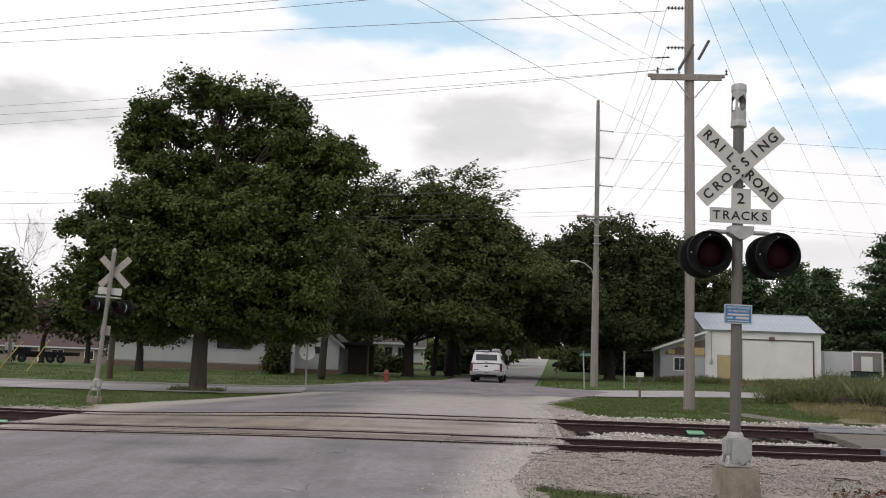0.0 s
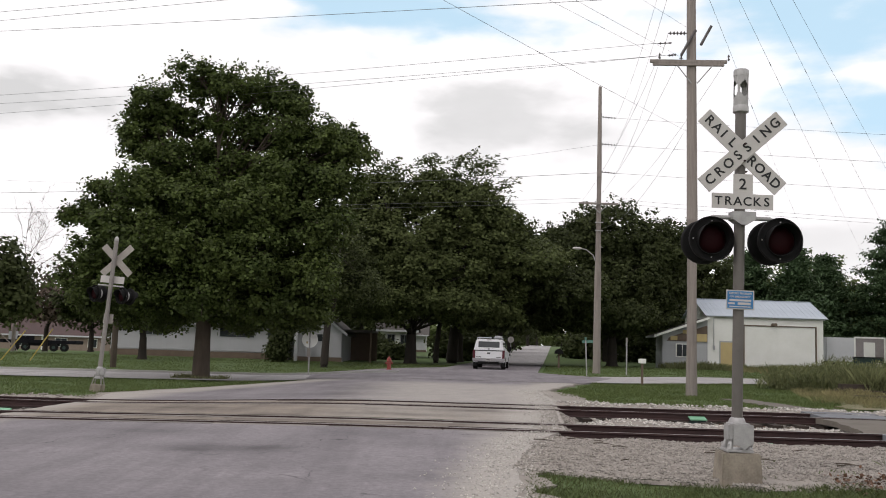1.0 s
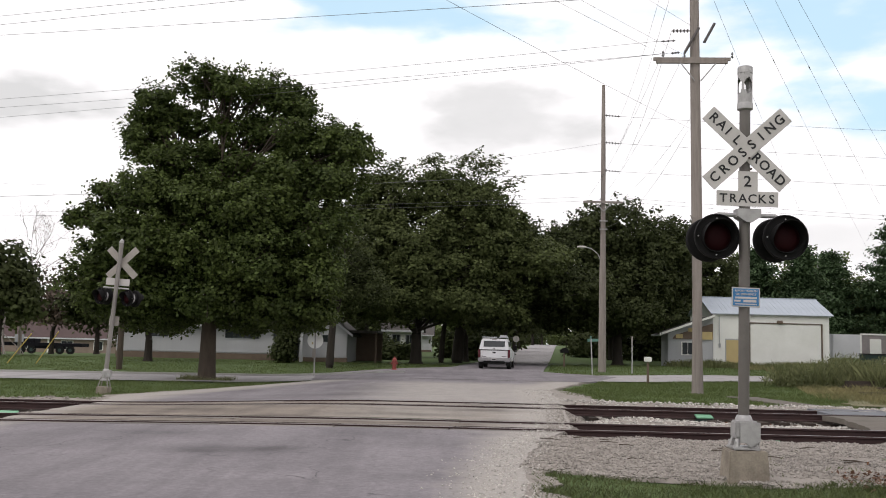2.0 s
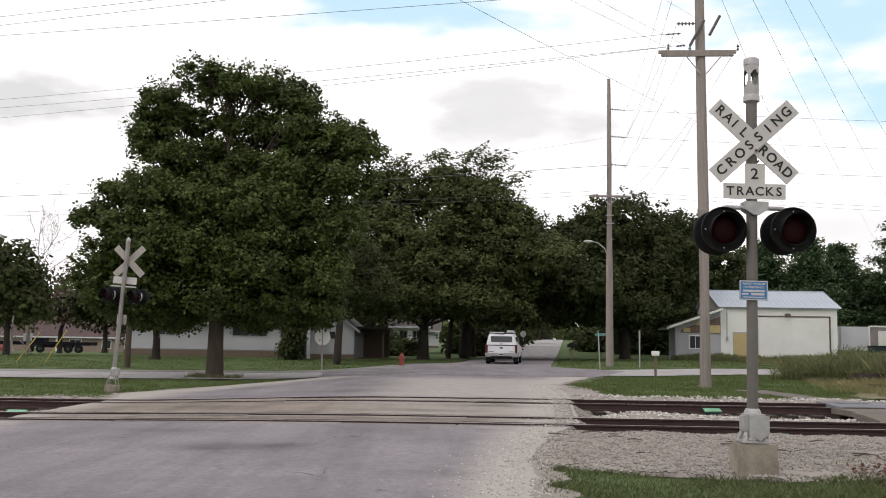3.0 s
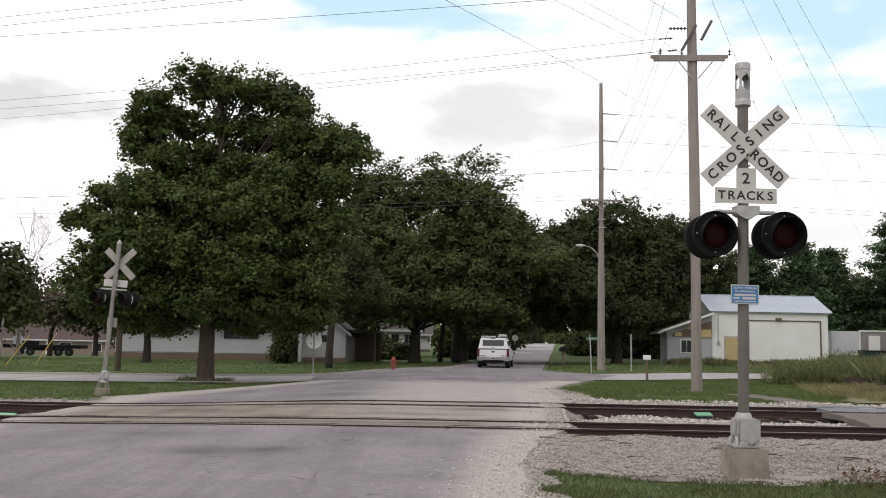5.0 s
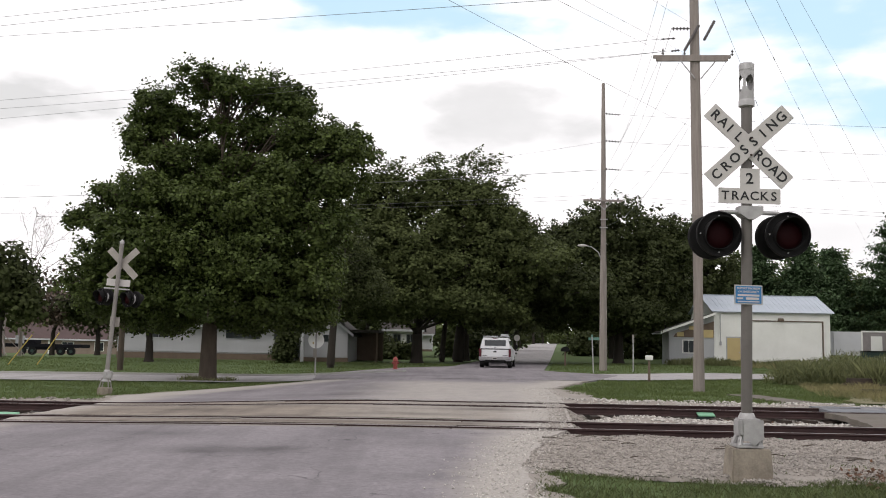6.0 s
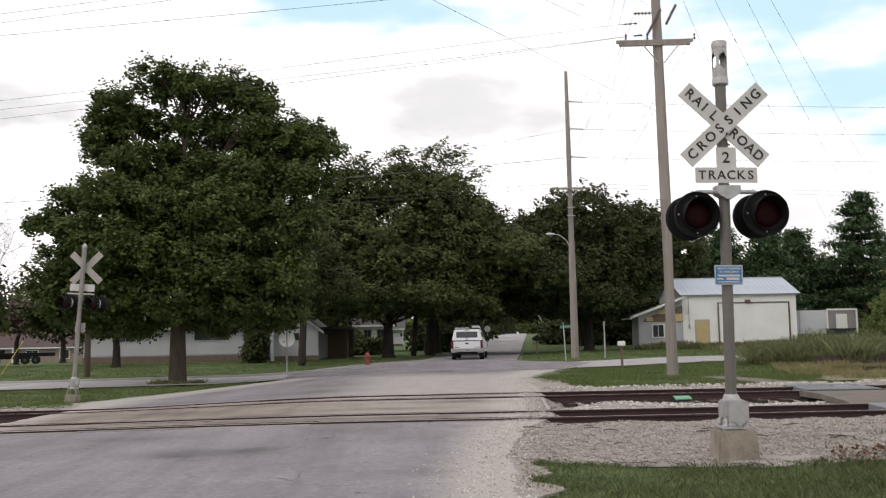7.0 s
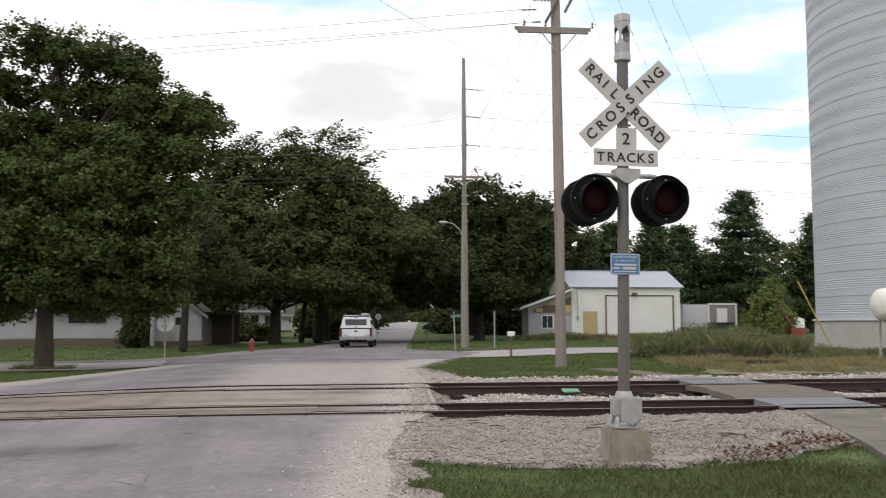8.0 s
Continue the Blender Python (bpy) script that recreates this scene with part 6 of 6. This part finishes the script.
for x in (24.5, 27.5):
    window(h5, x, 117.95, 1.5, 1.1, 1.0, SIDING_G)
house("white_house", -9, -2, 128, 8, 0.1, 2.6, 4.2, SIDING_W, ROOF_DARK, "white house glimpsed beyond the road trees", BROWN, 0.5)
# flatbed trailers in front of the brick house
for x in (-58.2, -49.2):
    q = thing("flatbed_trailer", x, 116, -0.92, "black flatbed trailer parked on the grass", "trailer", "flatbed trailers")
    part("deck", bbox(0, 0, 1.15, 8.6, 2.5, 0.42, 0.03), CAR_BLACK, q)
    part("skirt", bbox(0, -1.0, 0.85, 4.4, 0.1, 0.4, 0.02), CAR_BLACK, q)
    part("headboard", bbox(-4.0, 0, 1.8, 0.12, 2.4, 1.1, 0.02), SIDING_G, q)
    for wx in (-3.2, -1.9, 1.6, 2.9):
        w = part("wheel", brod((wx, -1.25, 0.5), (wx, -0.95, 0.5), 0.5, n=18), TYRE, q)
        part("rim", brod((wx, -1.27, 0.5), (wx, -1.24, 0.5), 0.2, n=14), DUMP, w)
    part("load", bbox(-2.4, 0, 1.6, 1.4, 1.8, 0.5, 0.06), CAR_BLACK, q)
bp = thing("wooden_post", -17.6, 50.3, lie(-17.6, 50.3), "brown wooden post on the verge by the street", "post")
part("post", limb(bmesh.new(), [(0, 0, -0.2), (0, 0, 1.5), (0, 0, 5.0)], [0.17, 0.16, 0.14], 12), BARK, bp, "", True)
bp = thing("wooden_post", -44, 96, -0.6, "pale wooden post near the parked trailers", "post")
part("post", limb(bmesh.new(), [(0, 0, -0.2), (0, 0, 1.5), (0, 0, 3.4)], [0.2, 0.19, 0.18], 12), POLE, bp, "", True)


# ---- street furniture ----
ss = thing("round_sign", -6.15, 43.74, lie(-6.15, 43.74), "pale bare back of a round road sign", "street sign")
octo = [(0.375 * math.cos(math.pi / 16 * k), 1.70 + 0.375 * math.sin(math.pi / 16 * k)) for k in range(32)]
part("plate", prism(bmesh.new(), octo, 0.03, 0.036), BARE_ALU, ss, "unpainted aluminium sign back")
part("post", bbox(0, 0, 0.98, 0.065, 0.045, 2.1, 0.004), CAST, ss)
part("plate", bbox(-0.03, -0.03, 1.10, 0.16, 0.01, 0.42, 0.003), SIGN_BACK, ss, "narrow plate on the post")
part("sticker", bbox(-0.13, 0.026, 1.57, 0.07, 0.004, 0.1, 0), TAN, ss)

fh = thing("fire_hydrant", -2.82, 51.6, lie(-2.8, 51.6), "faded red fire hydrant on the lawn", "fire hydrant")
part("barrel", lathe(bmesh.new(), [(0.17, 0), (0.17, 0.05), (0.115, 0.07), (0.11, 0.45), (0.15, 0.47), (0.15, 0.52), (0.11, 0.53)], 20), RED, fh, "", True)
part("bonnet", lathe(bmesh.new(), [(0.13, 0.53), (0.12, 0.62), (0.07, 0.69), (0.03, 0.70), (0.03, 0.76), (0, 0.76)], 20), RED, fh, "", True)
for a in (0, 180, 270):
    d = Vector((math.cos(radians(a)), math.sin(radians(a)), 0))
    part("outlet", brod(d * 0.1 + Vector((0, 0, 0.38)), d * 0.2 + Vector((0, 0, 0.38)), 0.06, n=10), RED, fh)
mp = thing("meter_post", 8.5, 39.2, lie(8.5, 39.2), "rusty post topped by a small white box", "post")
part("post", bbox(0, 0, 0.45, 0.09, 0.09, 1.0, 0.008), BROWN, mp)
part("box", bbox(0, 0, 1.02, 0.30, 0.2, 0.2, 0.02), WHITE, mp)
st = thing("street_name_sign", 8.0, 50.8, lie(8, 50.8), "thin leaning post with a green street sign", "street sign")
st.matrix_world = pose(8.0, 50.8, lie(8, 50.8), 0, -2.5, 0)
part("post", brod((0, 0, -0.1), (0, 0, 1.95), 0.035, n=8), CAST, st)
part("plate", bbox(0.1, 0, 1.86, 0.6, 0.012, 0.15, 0.004), GREEN_SIGN, st)
part("plate", bbox(0, 0, 2.02, 0.012, 0.6, 0.15, 0.004), GREEN_SIGN, st)
p2 = thing("sign_post", 10.5, 52.5, lie(10.5, 52.5), "plain thin metal sign post on the verge", "post")
part("post", bbox(0, 0, 0.95, 0.07, 0.05, 2.1, 0.004), CAST, p2)
part("plate", bbox(0, 0.03, 1.85, 0.02, 0.4, 0.5, 0.004), SIGN_BACK, p2)
mb = thing("mailbox", 8.65, 68, lie(8.6, 68), "black mailbox on a post by the road", "mailbox")
part("post", bbox(0, 0, 0.5, 0.12, 0.12, 1.1, 0.01), BROWN, mb)
mbb = bmesh.new()
prism(mbb, [(-0.28, 1.02)] + [(-0.28 + 0.56 * k / 8, 1.22 + 0.16 * math.sin(math.pi * k / 8)) for k in range(9)] + [(0.28, 1.02)], -0.3, 0.3)
part("box", mbb, BLACK, mb)
fs2 = thing("stop_sign", 8.0, 106, lie(8, 106), "far pale stop sign back beside the road", "street sign")
part("plate", prism(bmesh.new(), [(0.37 * math.cos(math.pi / 8 + math.pi / 4 * k), 2.1 + 0.37 * math.sin(math.pi / 8 + math.pi / 4 * k)) for k in range(8)], 0.03, 0.036), SIGN_WHITE, fs2)
part("post", bbox(0, 0, 1.1, 0.06, 0.045, 2.5, 0.004), CAST, fs2)


# ---- the white pickup ----
def pickup(name, x, y, rz, paint, label):
    t = thing(name, x, y, lie(x, y) + 0.04, label, "pickup truck", "", rz)
    body = bmesh.new()
    prism(body, [(0.0, 0.62), (0.0, 1.13), (2.35, 1.13), (2.45, 1.13), (4.0, 1.14), (5.35, 1.02), (5.5, 0.9), (5.5, 0.5), (5.3, 0.42), (0.15, 0.42)], -0.98, 0.98)
    for v in body.verts:
        v.co = Vector((v.co.y, v.co.x, v.co.z))
    bmesh.ops.recalc_face_normals(body, faces=body.faces)
    bmesh.ops.bevel(body, geom=list(body.edges), offset=0.04, segments=2, affect="EDGES")
    part("body", body, paint, t, "white painted body", True)
    part("tailgate", bbox(0, -0.012, 0.90, 1.60, 0.05, 0.46, 0.02), paint, t)
    part("tailgate_gap", bbox(0, -0.02, 1.145, 1.78, 0.05, 0.04, 0.005), DARK, t)
    part("tailgate_handle", bbox(0, -0.045, 0.985, 0.2, 0.02, 0.085, 0.01), BLACK, t)
    for s in (-1, 1):
        part("tail_lamp", bbox(0.905 * s, -0.012, 0.92, 0.15, 0.06, 0.50, 0.015), TAIL, t, "dark red tail lamp")
        part("badge", bbox(0.62 * s, -0.04, 0.755, 0.3, 0.008, 0.03, 0.0), BLACK, t)
    part("bumper", bbox(0, -0.07, 0.58, 1.96, 0.22, 0.19, 0.05), CHROME, t, "chrome rear bumper")
    part("number_plate", bbox(0, -0.185, 0.58, 0.32, 0.01, 0.15, 0.004), SIGN_WHITE, t)
    part("bar", bbox(0, -0.192, 0.58, 0.24, 0.006, 0.06), INK, t)
    part("undertray", bbox(0, 0.35, 0.40, 1.3, 0.7, 0.16, 0.02), DARK, t)
    cap = bmesh.new()
    prism(cap, [(-0.93, 1.15), (0.93, 1.15), (0.78, 1.78), (0.70, 1.84), (-0.70, 1.84), (-0.78, 1.78)], 0.0, 2.35)
    for v in cap.verts:
        if v.co.y < 0.1:
            v.co.y += (v.co.z - 1.15) * 0.16
    bmesh.ops.bevel(cap, geom=list(cap.edges), offset=0.03, segments=2, affect="EDGES")
    part("canopy", cap, paint, t, "white canopy over the load bed", True)
    wm = Matrix.Translation((0, 0.052, 1.52)) @ Matrix.Rotation(radians(-9), 4, "X")
    wb = part("rear_window", bbox(0, 0, 0, 1.30, 0.03, 0.36, 0.012, m=wm), FLAT_GREY, t, "dark rear window")
    part("latch", bbox(0, -0.01, 1.245, 0.12, 0.03, 0.09, 0.01), CHROME, t)
    part("brake_lamp", bbox(0, 0.09, 1.80, 0.28, 0.03, 0.03, 0.005), TAIL, t)
    cab = bmesh.new()
    prism(cab, [(2.4, 1.12), (2.5, 1.72), (2.75, 1.80), (3.7, 1.78), (4.35, 1.13)], -0.9, 0.9)
    for v in cab.verts:
        v.co = Vector((v.co.y * (1.0 - 0.16 * max(0, v.co.z - 1.12) / 0.6), v.co.x, v.co.z))
    bmesh.ops.recalc_face_normals(cab, faces=cab.faces)
    bmesh.ops.bevel(cab, geom=list(cab.edges), offset=0.04, segments=2, affect="EDGES")
    part("cab", cab, paint, t, "", True)
    for s in (-1, 1):
        part("side_window", bbox(0.905 * s * 0.95, 1.2, 1.5, 0.04, 1.7, 0.32, 0.01, m=None), FLAT_GREY, t)
        part("side_window", bbox(0.86 * s, 3.3, 1.45, 0.06, 1.1, 0.40, 0.01), FLAT_GREY, t)
        mi = part("door_mirror", bbox(1.10 * s, 3.75, 1.28, 0.2, 0.1, 0.26, 0.03), BLACK, t)
        for wy in (0.95, 4.55):
            w = part("wheel", brod((0.99 * s, wy, 0.37), (0.74 * s, wy, 0.37), 0.37, n=22), TYRE, t)
            part("rim", brod((1.0 * s, wy, 0.37), (0.985 * s, wy, 0.37), 0.22, n=16), CHROME, w)
        part("mudflap", bbox(0.84 * s, 0.42, 0.32, 0.26, 0.02, 0.3, 0.0), DARK, t)
    for ry in (0.45, 1.25, 2.05):
        part("rack_bar", brod((-0.74, ry, 1.93), (0.74, ry, 1.93), 0.02, n=6), SIDING_W, t)
    for s in (-1, 1):
        part("rack_rail", brod((0.74 * s, 0.35, 1.93), (0.74 * s, 2.15, 1.93), 0.02, n=6), SIDING_W, t)
        for ry in (0.45, 2.05):
            part("rack_foot", brod((0.74 * s, ry, 1.80), (0.74 * s, ry, 1.93), 0.018, n=6), SIDING_W, t)
    part("rack_load", bbox(0.52, 1.0, 2.0, 0.4, 1.5, 0.12, 0.02), SIDING_W, t)
    part("hub_lamp", bbox(0.2, 0.4, 1.93, 0.1, 0.1, 0.12, 0.02), BLACK, t)
    return t


CARPAINT = mat("white_car_paint", (0.74, 0.74, 0.76), (0.66, 0.66, 0.68), 0.3, 1.5, 20, 0.0, spec=0.5)
pickup("pickup_truck", 2.96, 57.0, -7, CARPAINT, "white pickup truck with white canopy driving away")


def far_car(x, y, rz, paint, label):
    t = thing("parked_car", x, y, lie(x, y), label, "car", "parked cars", rz)
    b = bmesh.new()
    prism(b, [(-2.2, 0.3), (2.2, 0.3), (2.25, 0.7), (1.3, 0.9), (0.7, 1.38), (-0.9, 1.42), (-1.6, 0.98), (-2.2, 0.92)], -0.85, 0.85)
    bmesh.ops.bevel(b, geom=list(b.edges), offset=0.06, segments=2, affect="EDGES")
    part("body", b, paint, t, "", True)
    part("side_window", bbox(-0.15, -0.86, 1.12, 1.7, 0.02, 0.34, 0.05), FLAT_GREY, t)
    for wx in (-1.4, 1.4):
        w = part("wheel", brod((wx, -0.88, 0.32), (wx, -0.68, 0.32), 0.32, n=16), TYRE, t)
        part("rim", brod((wx, -0.89, 0.32), (wx, -0.875, 0.32), 0.18, n=12), CHROME, w)


far_car(5.9, 150, 10, CARPAINT, "white car parked beside the far road")
far_car(-42.6, 84, 0, RED, "red car parked beyond the street lawn")
far_car(33.0, 235, 80, CARPAINT, "white car far along the straight road")


# ---- walkway over the tracks ----
WALK = [(6.4, 9.0), (7.45, 11.5), (8.2, 13.6), (9.05, 16.2), (9.55, 19.0), (9.95, 21.5), (10.3, 24.2), (10.1, 26.5), (9.7, 29.5), (9.1, 33.5)]
centre = lerp_line(WALK)
pv = tagged(new("walkway"), "concrete and panel footway over the tracks", "walkway", "", "structure")


def walk_piece(name, y0, y1, half, dz, material, label="", jag=0.02):
    o = sheet(name, lambda y: centre(y) - half, lambda y: centre(y) + half, y0, y1, 0.12, 6, lambda x, y: max(lie(x, y), 0) + dz, material, "", "", jag, y0, pv)
    if label:
        o["label"] = label
    return o


for a in np.arange(9.0, 15.6, 1.32):
    walk_piece("slab", a, min(a + 1.30, 16.0), 0.78, 0.06, SLAB, "", 0.015)
walk_piece("panel", 16.53, 17.80, 0.9, 0.05, MAT_RUBBER, "grey rubber crossing panel")
walk_piece("panel", 16.02, 16.37, 0.9, 0.05, MAT_RUBBER, "grey rubber crossing panel")
walk_piece("panel", 22.18, 23.45, 0.9, 0.05, MAT_RUBBER, "grey rubber crossing panel")
walk_piece("panel", 23.66, 24.3, 0.9, 0.05, MAT_RUBBER, "grey rubber crossing panel")
sheet("asphalt_ramp", lambda y: centre(y) - 1.15, lambda y: centre(y) + 1.2, 17.98, 22.0, 0.15, 10, lambda x, y: 0.03 + 0.05 * math.sin(math.pi * (y - 17.98) / 4.02), DIRT, "", "", 0.15, 31, pv)
for a in np.arange(24.4, 29, 1.5):
    walk_piece("slab", a, a + 1.48, 0.5, 0.012, DIRT, "", 0.12)

# twigs and dark debris on the gravel
g = np.random.default_rng(55)
for i in range(26):
    x, y, ln, an = g.uniform(1.6, 9.5), g.uniform(11.2, 15.2), g.uniform(0.12, 0.5), g.uniform(-40, 40)
    if abs(x - centre(y)) < 0.9:
        continue
    tw = thing("twig", x, y, ballast_z(x, y) + 0.02, "thin dark fallen twig on the gravel", "twig", "fallen twigs", an)
    part("stick", limb(bmesh.new(), [(-ln / 2, 0, 0), (0, g.uniform(-0.04, 0.04), 0.015), (ln / 2, 0, 0.0)], [0.009, 0.008, 0.004], 5), BARK, tw)


# ---- grass and weeds ----
def blades(name, n, x0, x1, y0, y1, h0, h1, w, keep, material, label, seed, bunch=1, lean=0.35):
    g = np.random.default_rng(seed)
    c = np.stack((g.uniform(x0, x1, n), g.uniform(y0, y1, n)), 1)
    if bunch > 1:
        c = np.repeat(c, bunch, 0) + g.normal(0, 0.05 + 0.04 * h1, (n * bunch, 2))
    c = np.array([p for p in c if keep(p[0], p[1])])
    k = len(c)
    z = np.array([lie(p[0], p[1]) for p in c]) - 0.03
    base = np.column_stack((c, z))
    a = g.uniform(0, 6.283, k)
    h = g.uniform(h0, h1, k) * (0.75 + 0.5 * np.array([noise.noise((p[0] * 0.7, p[1] * 0.7, seed)) for p in c]) )
    side = np.column_stack((np.cos(a), np.sin(a), np.zeros(k))) * (w * g.uniform(0.6, 1.2, k))[:, None]
    tip = base + np.column_stack((g.normal(0, lean, k) * h, g.normal(0, lean, k) * h, h))
    mid = base * 0.45 + tip * 0.55 + np.column_stack((np.zeros(k), np.zeros(k), h * 0.12))
    v = np.stack((base - side * 0.5, base + side * 0.5, mid + side * 0.42, tip), 1)
    return setting(name, quads(name, v, material), label, "grass", "stuff")


def south(x, y):
    return x > road_r(y) + 0.12 + 0.2 * noise.noise((y * 3, 1, 1)) and y < near_edge(x) + 0.12 + 0.4 * noise.noise((x * 2.2, y * 2, 4)) and not (abs(x - centre(y)) < 0.75 and y > 9)


blades("near_grass", 75000, 0.4, 12, 6.8, 13.4, 0.03, 0.11, 0.009, south, NEAR_GRASS, "trimmed green grass beside the gravel", 1, 2, 0.5)
blades("verge_grass", 42000, 3.2, 17, 25.0, 43, 0.05, 0.14, 0.018, lambda x, y: x > road_r(y) + 0.5 + 0.7 * smooth((29 - y) / 3) + 0.4 * noise.noise((y, 3, 3)) and y > far_edge(x) - 0.15 and y < street_near(x) - 0.1 and (abs(x - centre(y)) > 0.6 or y > 30.2), GRASS, "trimmed green verge beyond the tracks", 2, 2, 0.5)
blades("verge_grass_west", 34000, -24, -5, 25.0, 40, 0.05, 0.13, 0.018, lambda x, y: x < road_l(y) - 0.2 and y < street_near(x) - 0.1 and y > 25.3, GRASS, "trimmed green verge beyond the tracks", 3, 2, 0.5)
blades("lawn", 70000, -42, 1, 44, 68, 0.05, 0.12, 0.035, lambda x, y: y > street_far(x) + (2.0 if x < -7 else 0.4) and x < (beyond_l(y) - 0.3 if y > 46 else -2), GRASS, "trimmed lawn in front of the houses", 4, 1, 0.5)
blades("lawn_east", 34000, 6, 32, 48, 76, 0.05, 0.13, 0.035, lambda x, y: x > beyond_r(y) + 0.3 and y > street_far(x) + 0.2 and y < 74.6, GRASS, "trimmed lawn under the road trees", 5, 1, 0.5)
yard = lambda x, y: math.hypot(x - SC[0], y - SC[1]) > 7.1 and abs(x - centre(y)) > 0.75
sheet("bare_yard", lambda y: 11.6 + 0.45 * max(0, y - 27), lambda y: 40.0, 26.2, 36.5, 0.3, 60, lambda x, y: lie(x, y) + 0.03 + 0.03 * noise.noise((x * 0.8, y * 0.8, 1)), STRAW, "straw-coloured bare ground between the weeds", "ground", 0.6, 41)
blades("dry_weeds", 12000, 11, 33, 26.9, 36, 0.10, 0.40, 0.010, lambda x, y: yard(x, y) and noise.noise((x * 0.55, y * 0.55, 8)) > -0.12 and x > 11.0 + 0.25 * (y - 26), WEED, "tall dry straw-coloured weeds", 6, 4, 0.4)
blades("green_weeds", 7500, 12.5, 20.5, 35.0, 40.4, 0.3, 1.15, 0.015, lambda x, y: yard(x, y) and x > 13.0 + 0.9 * abs(y - 38) and ((x - 16.8) / 3.6) ** 2 + ((y - 37.8) / 2.8) ** 2 < 1 + 0.5 * noise.noise((x, y, 4)), GREEN_WEED, "overgrown green weed mound", 7, 6, 0.3)
blades("green_weed_fringe", 3600, 18, 26, 34.0, 39.5, 0.2, 0.5, 0.014, lambda x, y: yard(x, y) and noise.noise((x * 0.6, y * 0.6, 9)) > -0.05, GREEN_WEED, "patchy green weeds in the yard", 17, 5, 0.35)
blades("yard_weeds", 6000, 22, 48, 40, 74, 0.15, 0.6, 0.03, lambda x, y: yard(x, y) and not (street_near(x) < y < street_far(x)), WEED, "mixed weeds round the grain bin", 8, 4, 0.35)
g = np.random.default_rng(31)
u = g.normal(0, 1, (17000, 3))
u /= np.linalg.norm(u, axis=1, keepdims=True)
u[:, 2] = np.abs(u[:, 2])
u *= g.uniform(0.35, 1, (17000, 1)) ** 0.5
wp = u * np.array((4.2, 2.6, 1.15)) + np.array((17.0, 37.9, 0.1))
wp[:, 2] *= 1 + 0.35 * np.array([noise.noise((p[0] * 0.9, p[1] * 0.9, 3)) for p in wp])
setting("weed_mound", quads("weed_mound", leaf_quads(wp, 0.20, g, (0.3, 0, 1.4), 0.13), GREEN_WEED), "tangled leafy weeds covering a low mound", "weeds", "stuff")
blades("shed_weeds", 1500, 17.5, 33, 72.5, 74.8, 0.3, 0.8, 0.05, lambda x, y: True, GREEN_WEED, "uncut weeds along the garage wall", 9, 5, 0.3)
blades("rail_weeds", 350, 4, 20, 11.0, 13.2, 0.05, 0.16, 0.012, lambda x, y: noise.noise((x * 1.3, y * 1.3, 2)) > 0.12 and abs(x - centre(y)) > 0.8, GRASS, "sparse weeds in the gravel", 10, 12, 0.6)
blades("edge_tufts", 2000, 1.2, 13, 10.2, 13.6, 0.03, 0.12, 0.010, lambda x, y: -0.1 < y - near_edge(x) < 0.75 and noise.noise((x * 1.6, y * 2.0, 15)) > 0.05 and abs(x - centre(y)) > 0.85, NEAR_GRASS, "ragged grass tufts creeping into the gravel", 11, 9, 0.7)
blades("trunk_weeds", 260, -11.1, -8.9, 38.6, 39.6, 0.1, 0.4, 0.03, lambda x, y: True, GREEN_WEED, "weeds round the foot of the maple", 12, 3, 0.5)
g = np.random.default_rng(77)
sp = []
for _ in range(5200):
    u = g.uniform(0, 1)
    if u < 0.35:
        x, y = g.uniform(2.4, 13), 16.15 + g.normal(0, 0.16)
    elif u < 0.75:
        x = g.uniform(4.6, 13)
        y = near_edge(x) + 0.25 + g.normal(0, 0.3)
    else:
        x, y = g.uniform(2.4, 14), g.choice((17.2, 21.6, 23.2)) + g.normal(0, 0.3)
    if abs(x - centre(y)) > 0.9 and noise.noise((x * 0.9, y * 0.9, 6)) > -0.1:
        sp.append((x, y, ballast_z(x, y) + 0.01 + g.uniform(0, 0.03)))
setting("fallen_leaves", quads("fallen_leaves", leaf_quads(np.array(sp), 0.055, g, (0, 0, 0), 0.8), DEAD_LEAF), "scattered brown dead leaves on the ballast", "leaves", "stuff")
